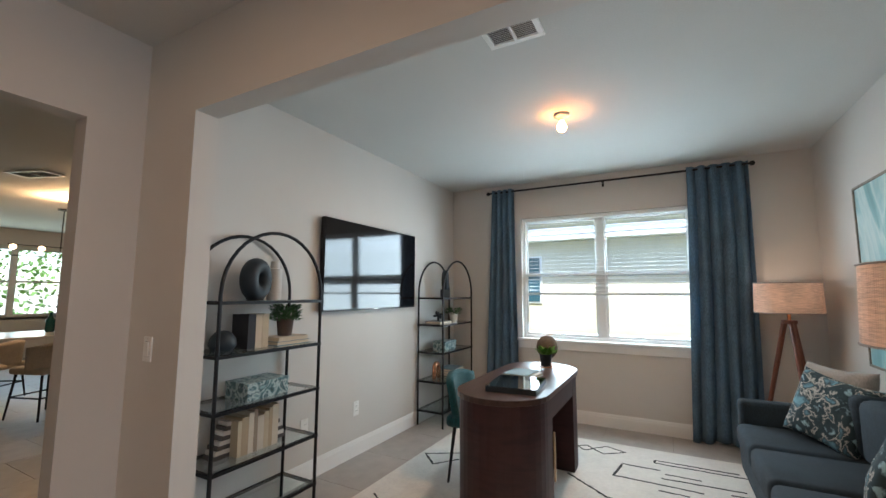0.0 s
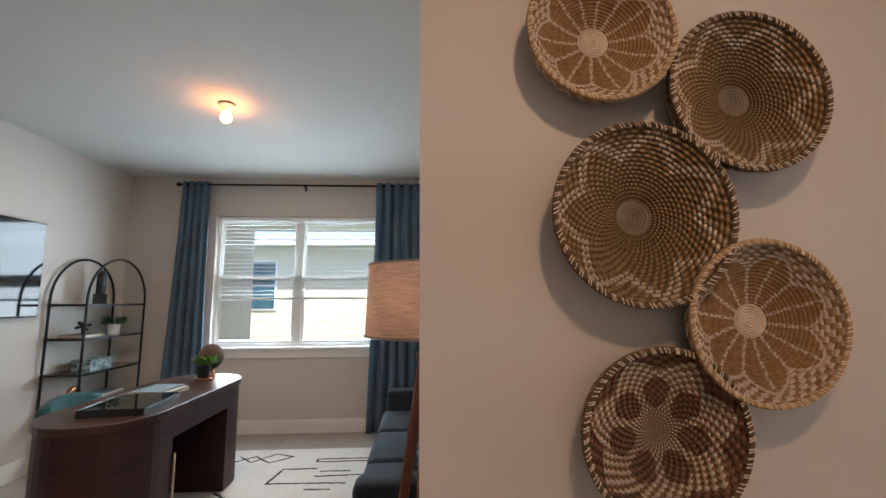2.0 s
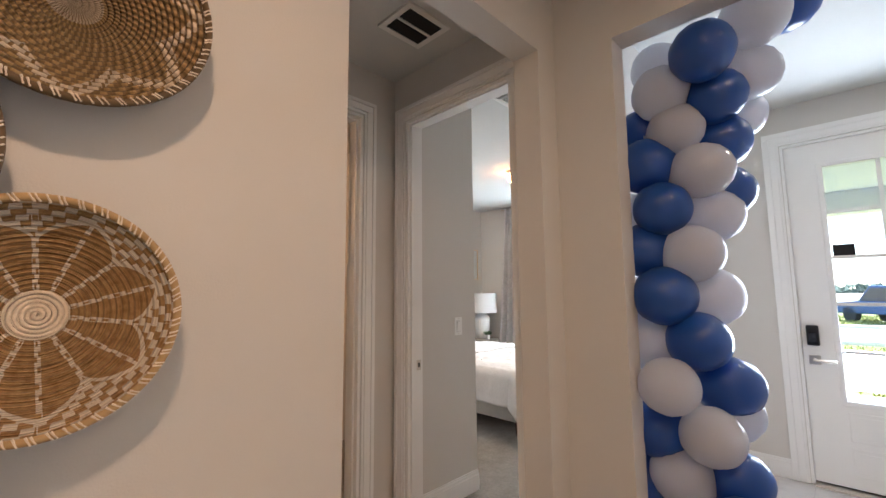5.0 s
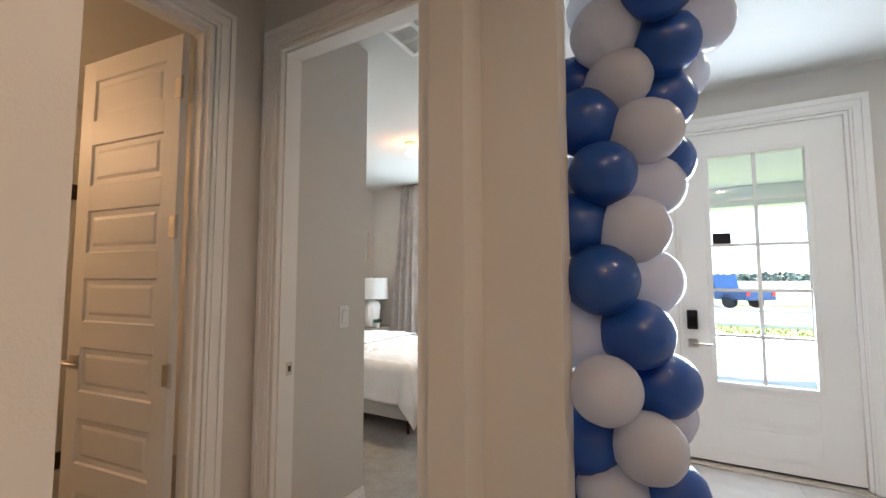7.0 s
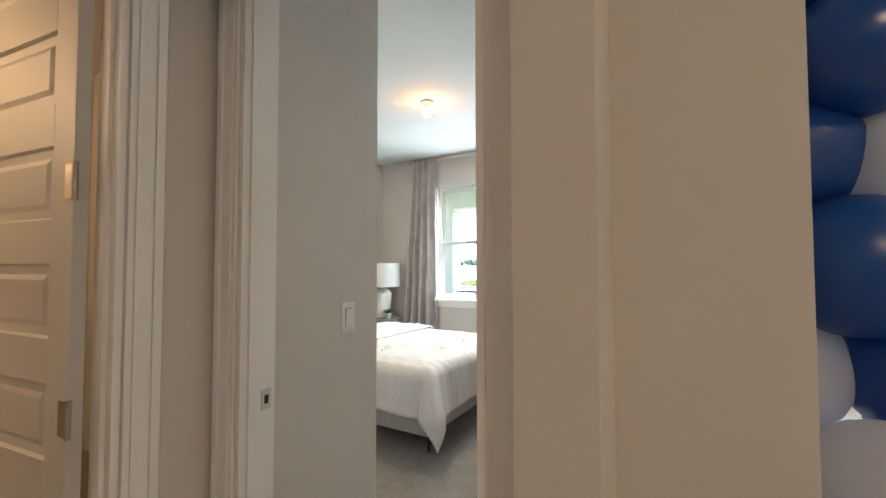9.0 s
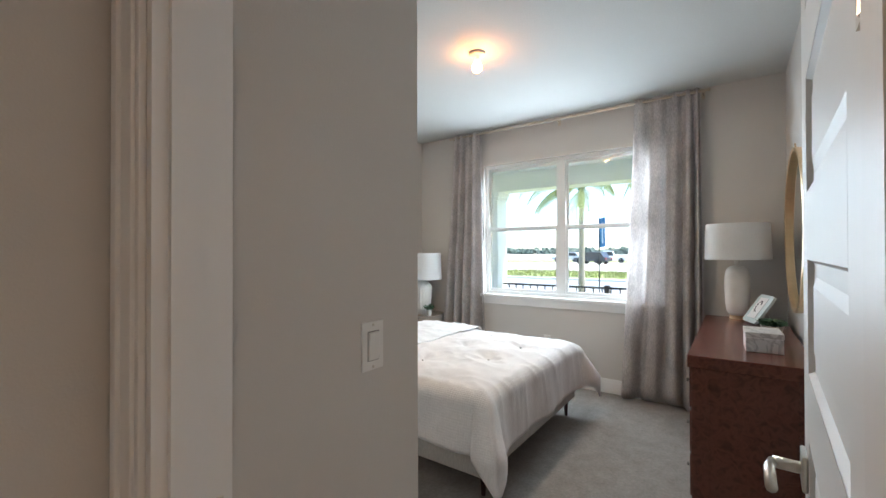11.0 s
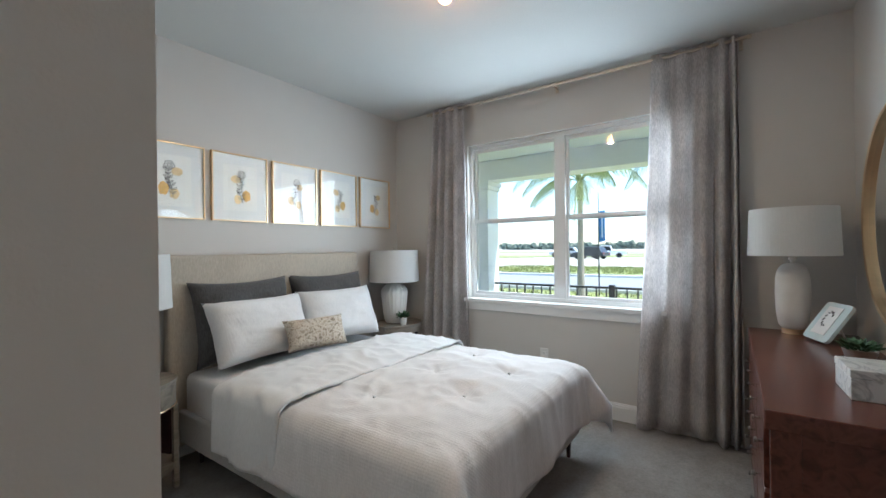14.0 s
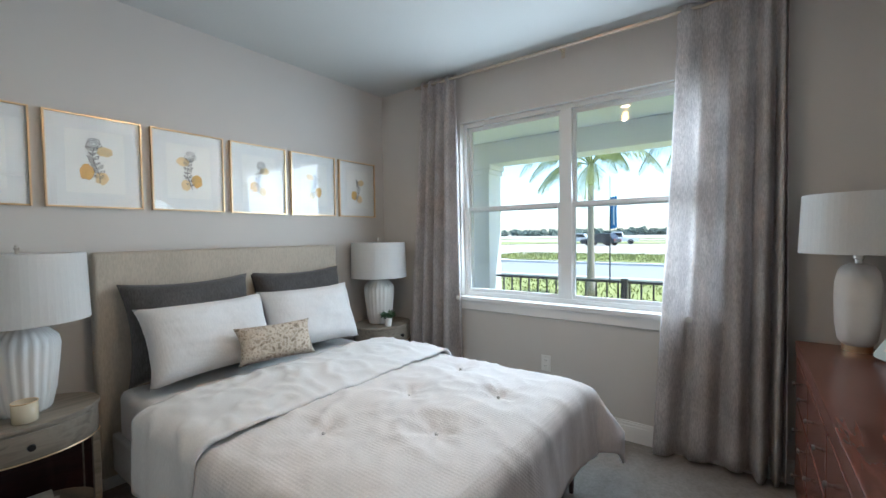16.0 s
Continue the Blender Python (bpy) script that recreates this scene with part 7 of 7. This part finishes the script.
# neighbour's house past the study window
SIDING = material("cream lap siding", (0.7, 0.66, 0.52), 0.7, vary=0.05, scale=4)
SHINGLE = material("blue-grey asphalt shingle", (0.16, 0.2, 0.27), 0.9, vary=0.25, scale=8, bump=0.5, bump_scale=30)
house = thing("neighbour_house", pose(0, 9.2, GROUND), "cream lap-sided one-storey house with grey-blue shingle roof", "house")
HX0, HX1 = -9.0, 9.0
part("wall", box(HX0, HX1, 0.05, 8, 0, 2.98), SIDING, house)
board = mesh_from(box(HX0 - 0.02, HX1 + 0.02, -0.012, 0.012, -0.09, 0.09), "board")
board.materials.append(SIDING)
for i in range(17):
    b = new("board", board)
    b.parent, b.matrix_basis = house, pose(0, 0.035, 0.1 + i * 0.17, 4)
part("soffit", box(HX0 - 0.45, HX1 + 0.45, -0.45, 8.45, 2.96, 3.02), SOFFIT, house)
part("fascia", box(HX0 - 0.47, HX1 + 0.47, -0.48, -0.45, 2.94, 3.12), STUCCO, house)
bm = bmesh.new()
e = [bm.verts.new(p) for p in ((HX0 - 0.5, -0.5, 3.06), (HX1 + 0.5, -0.5, 3.06), (HX1 + 0.5, 8.5, 3.06), (HX0 - 0.5, 8.5, 3.06), (HX0 + 4.2, 4, 5.2), (HX1 - 4.2, 4, 5.2))]
for q in ((0, 1, 5, 4), (1, 2, 5), (2, 3, 4, 5), (3, 0, 4), (3, 2, 1, 0)):
    bm.faces.new([e[i] for i in q])
part("roof", bm, SHINGLE, house, "blue-grey shingle hip roof")
NGLASS = material("sky-blue reflecting window glass", (0.04, 0.1, 0.13), 0.15, vary=0)
wn = part("window", box(-6.45, -5.75, -0.01, 0.04, 1.42, 2.6), VINYL, house)
for z0, z1 in ((1.46, 1.99), (2.03, 2.56)):
    part("pane", box(-6.4, -5.8, -0.02, -0.008, z0, z1), NGLASS, wn)

# ---- great room ----
window("window_great_room", pose(GRX - 0.05, 3.2, GW[2], 0, 0, 90), 1.95, GW[3] - GW[2], "white twin window looking on the garden", 0.5)
window("window_great_room_two", pose(GRX - 0.05, 1.35, GW[2], 0, 0, 90), 1.75, GW[3] - GW[2], "white twin window looking on the garden", 0.5)
structure("trim_great_room_window", box(GRX - 0.14, GRX, GW[0], GW[1], GW[2] - 0.05, GW[2], 0.004), TRIM, "white window sill", "sill")
SLATE = material("pale table stone", (0.55, 0.55, 0.56), 0.2, vary=0.05)
table = thing("dining_table", pose(-11.4, 1.75, 0, 0, 0, 0), "long pale stone-topped dining table on dark base", "table")
part("tabletop", box(-0.6, 0.6, -1.25, 1.25, 0.72, 0.76, 0.006), SLATE, table)
for y in (-0.8, 0.8):
    part("pedestal", box(-0.3, 0.3, y - 0.12, y + 0.12, 0, 0.72, 0.006), WALNUT, table)
BOUCLE = weave("cream upholstery", (0.62, 0.55, 0.46), vary=0.08)


def stool(at, seat, label, name):
    ob = thing(name, at, label, "chair", "cream dining seats")
    part("seat", box(-0.22, 0.22, -0.22, 0.22, seat - 0.08, seat, 0.03, seg=3), BOUCLE, ob)
    rows = []
    for j in range(8):
        v = j / 7
        rows.append([(-0.24 * math.cos(a) * (1 + 0.1 * v), 0.24 * math.sin(a), seat - 0.05 + (0.34 - 0.05 * abs(a)) * v) for a in (-1.5 + 0.25 * k for k in range(13))])
    part("backrest", cloth(rows, 0.05), BOUCLE, ob, "curved cream barrel back", smooth=True)
    for sx in (-1, 1):
        for sy in (-1, 1):
            part("leg", rod((sx * 0.17, sy * 0.17, seat - 0.07), (sx * 0.22, sy * 0.21, 0), 0.013, 0.01), BLACK, ob)
    z = seat * 0.42
    part("footrest", tube([(0.2, 0.195, z), (0.2, -0.195, z), (-0.2, -0.195, z), (-0.2, 0.195, z)], 0.009, 6, closed=True), BLACK, ob)
    return ob


stool(pose(-9.25, 0.98, 0, 0, 0, 200), 0.56, "cream barrel-back stool with thin black legs", "stool")
stool(pose(-9.3, 1.55, 0, 0, 0, 190), 0.56, "cream barrel-back stool with thin black legs", "stool")
stool(pose(-10.7, 0.95, 0, 0, 0, 215), 0.47, "cream barrel-back dining chair at the table", "dining_chair")
stool(pose(-10.9, 0.15, 0, 0, 0, 250), 0.47, "cream barrel-back dining chair at the table", "dining_chair")
DKGREEN = material("dark teal glaze", (0.008, 0.06, 0.065), 0.25, vary=0.1)
for x, y, h in ((-11.5, 1.72, 0.3), (-11.42, 1.84, 0.36), (-11.6, 1.9, 0.33)):
    v = part("bottle_vase", lathe([(0.05, 0), (0.062, 0.03), (0.06, h * 0.62), (0.025, h * 0.8), (0.02, h * 0.95), (0.026, h), (0.016, h), (0.0005, h * 0.9)], 20), DKGREEN, None, smooth=True, at=pose(x, y, 0.76))
    tagged(v, "dark teal glazed bottle vase on the table", "vase", "teal vases")
ch = thing("chandelier", pose(-11.5, 1.75, H), "black bar chandelier with glowing globe bulbs", "chandelier")
part("canopy", lathe([(0.08, 0), (0.08, -0.02), (0.02, -0.03)], 20), BLACK, ch)
part("stem", rod((0, 0, -0.02), (0, 0, -0.78), 0.008), BLACK, ch)
for z in (-0.62, -0.78):
    part("bar", rod((0, -0.6, z), (0, 0.6, z), 0.007), BLACK, ch)
for k in range(8):
    g = part("globe", lathe([(0.0005, -0.04), (0.03, -0.028), (0.04, 0), (0.03, 0.028), (0.0005, 0.04)], 14), GLOBE, ch, smooth=True, at=pose(0.05 * (-1) ** k, -0.56 + 0.16 * k, -0.66 - 0.16 * (k % 2)))

# ---- floor tiles, last ----
bm = box(0, 0.596, 0, 0.596, -0.004, 0.0)
tile_me = mesh_from(bm, "tile")
tile_me.materials.append(TILE)
floor_ob = bpy.data.objects["floor"]
for x0, x1, y0, y1 in ((SX0, SX1, T, SY1), (-5.4, FX, -2.4, 0.0), (-14.4, -5.55, -1.2, 3.0), (BX1, 0.0, 0.0, 3.55)):
    nx, ny = int((x1 - x0) / 0.6) + 1, int((y1 - y0) / 0.6) + 1
    for i in range(nx):
        for j in range(ny):
            x, y = x0 + i * 0.6, y0 + j * 0.6 - (0.3 if i % 2 and x1 < -5.5 else 0)
            t = new("tile", tile_me)
            t.parent = floor_ob
            t.matrix_basis = Matrix.Translation((x, max(y, y0), 0.0)) @ Matrix.Diagonal((min(0.6, x1 - x) / 0.6, min(0.6, y1 - y) / 0.6, 1, 1))
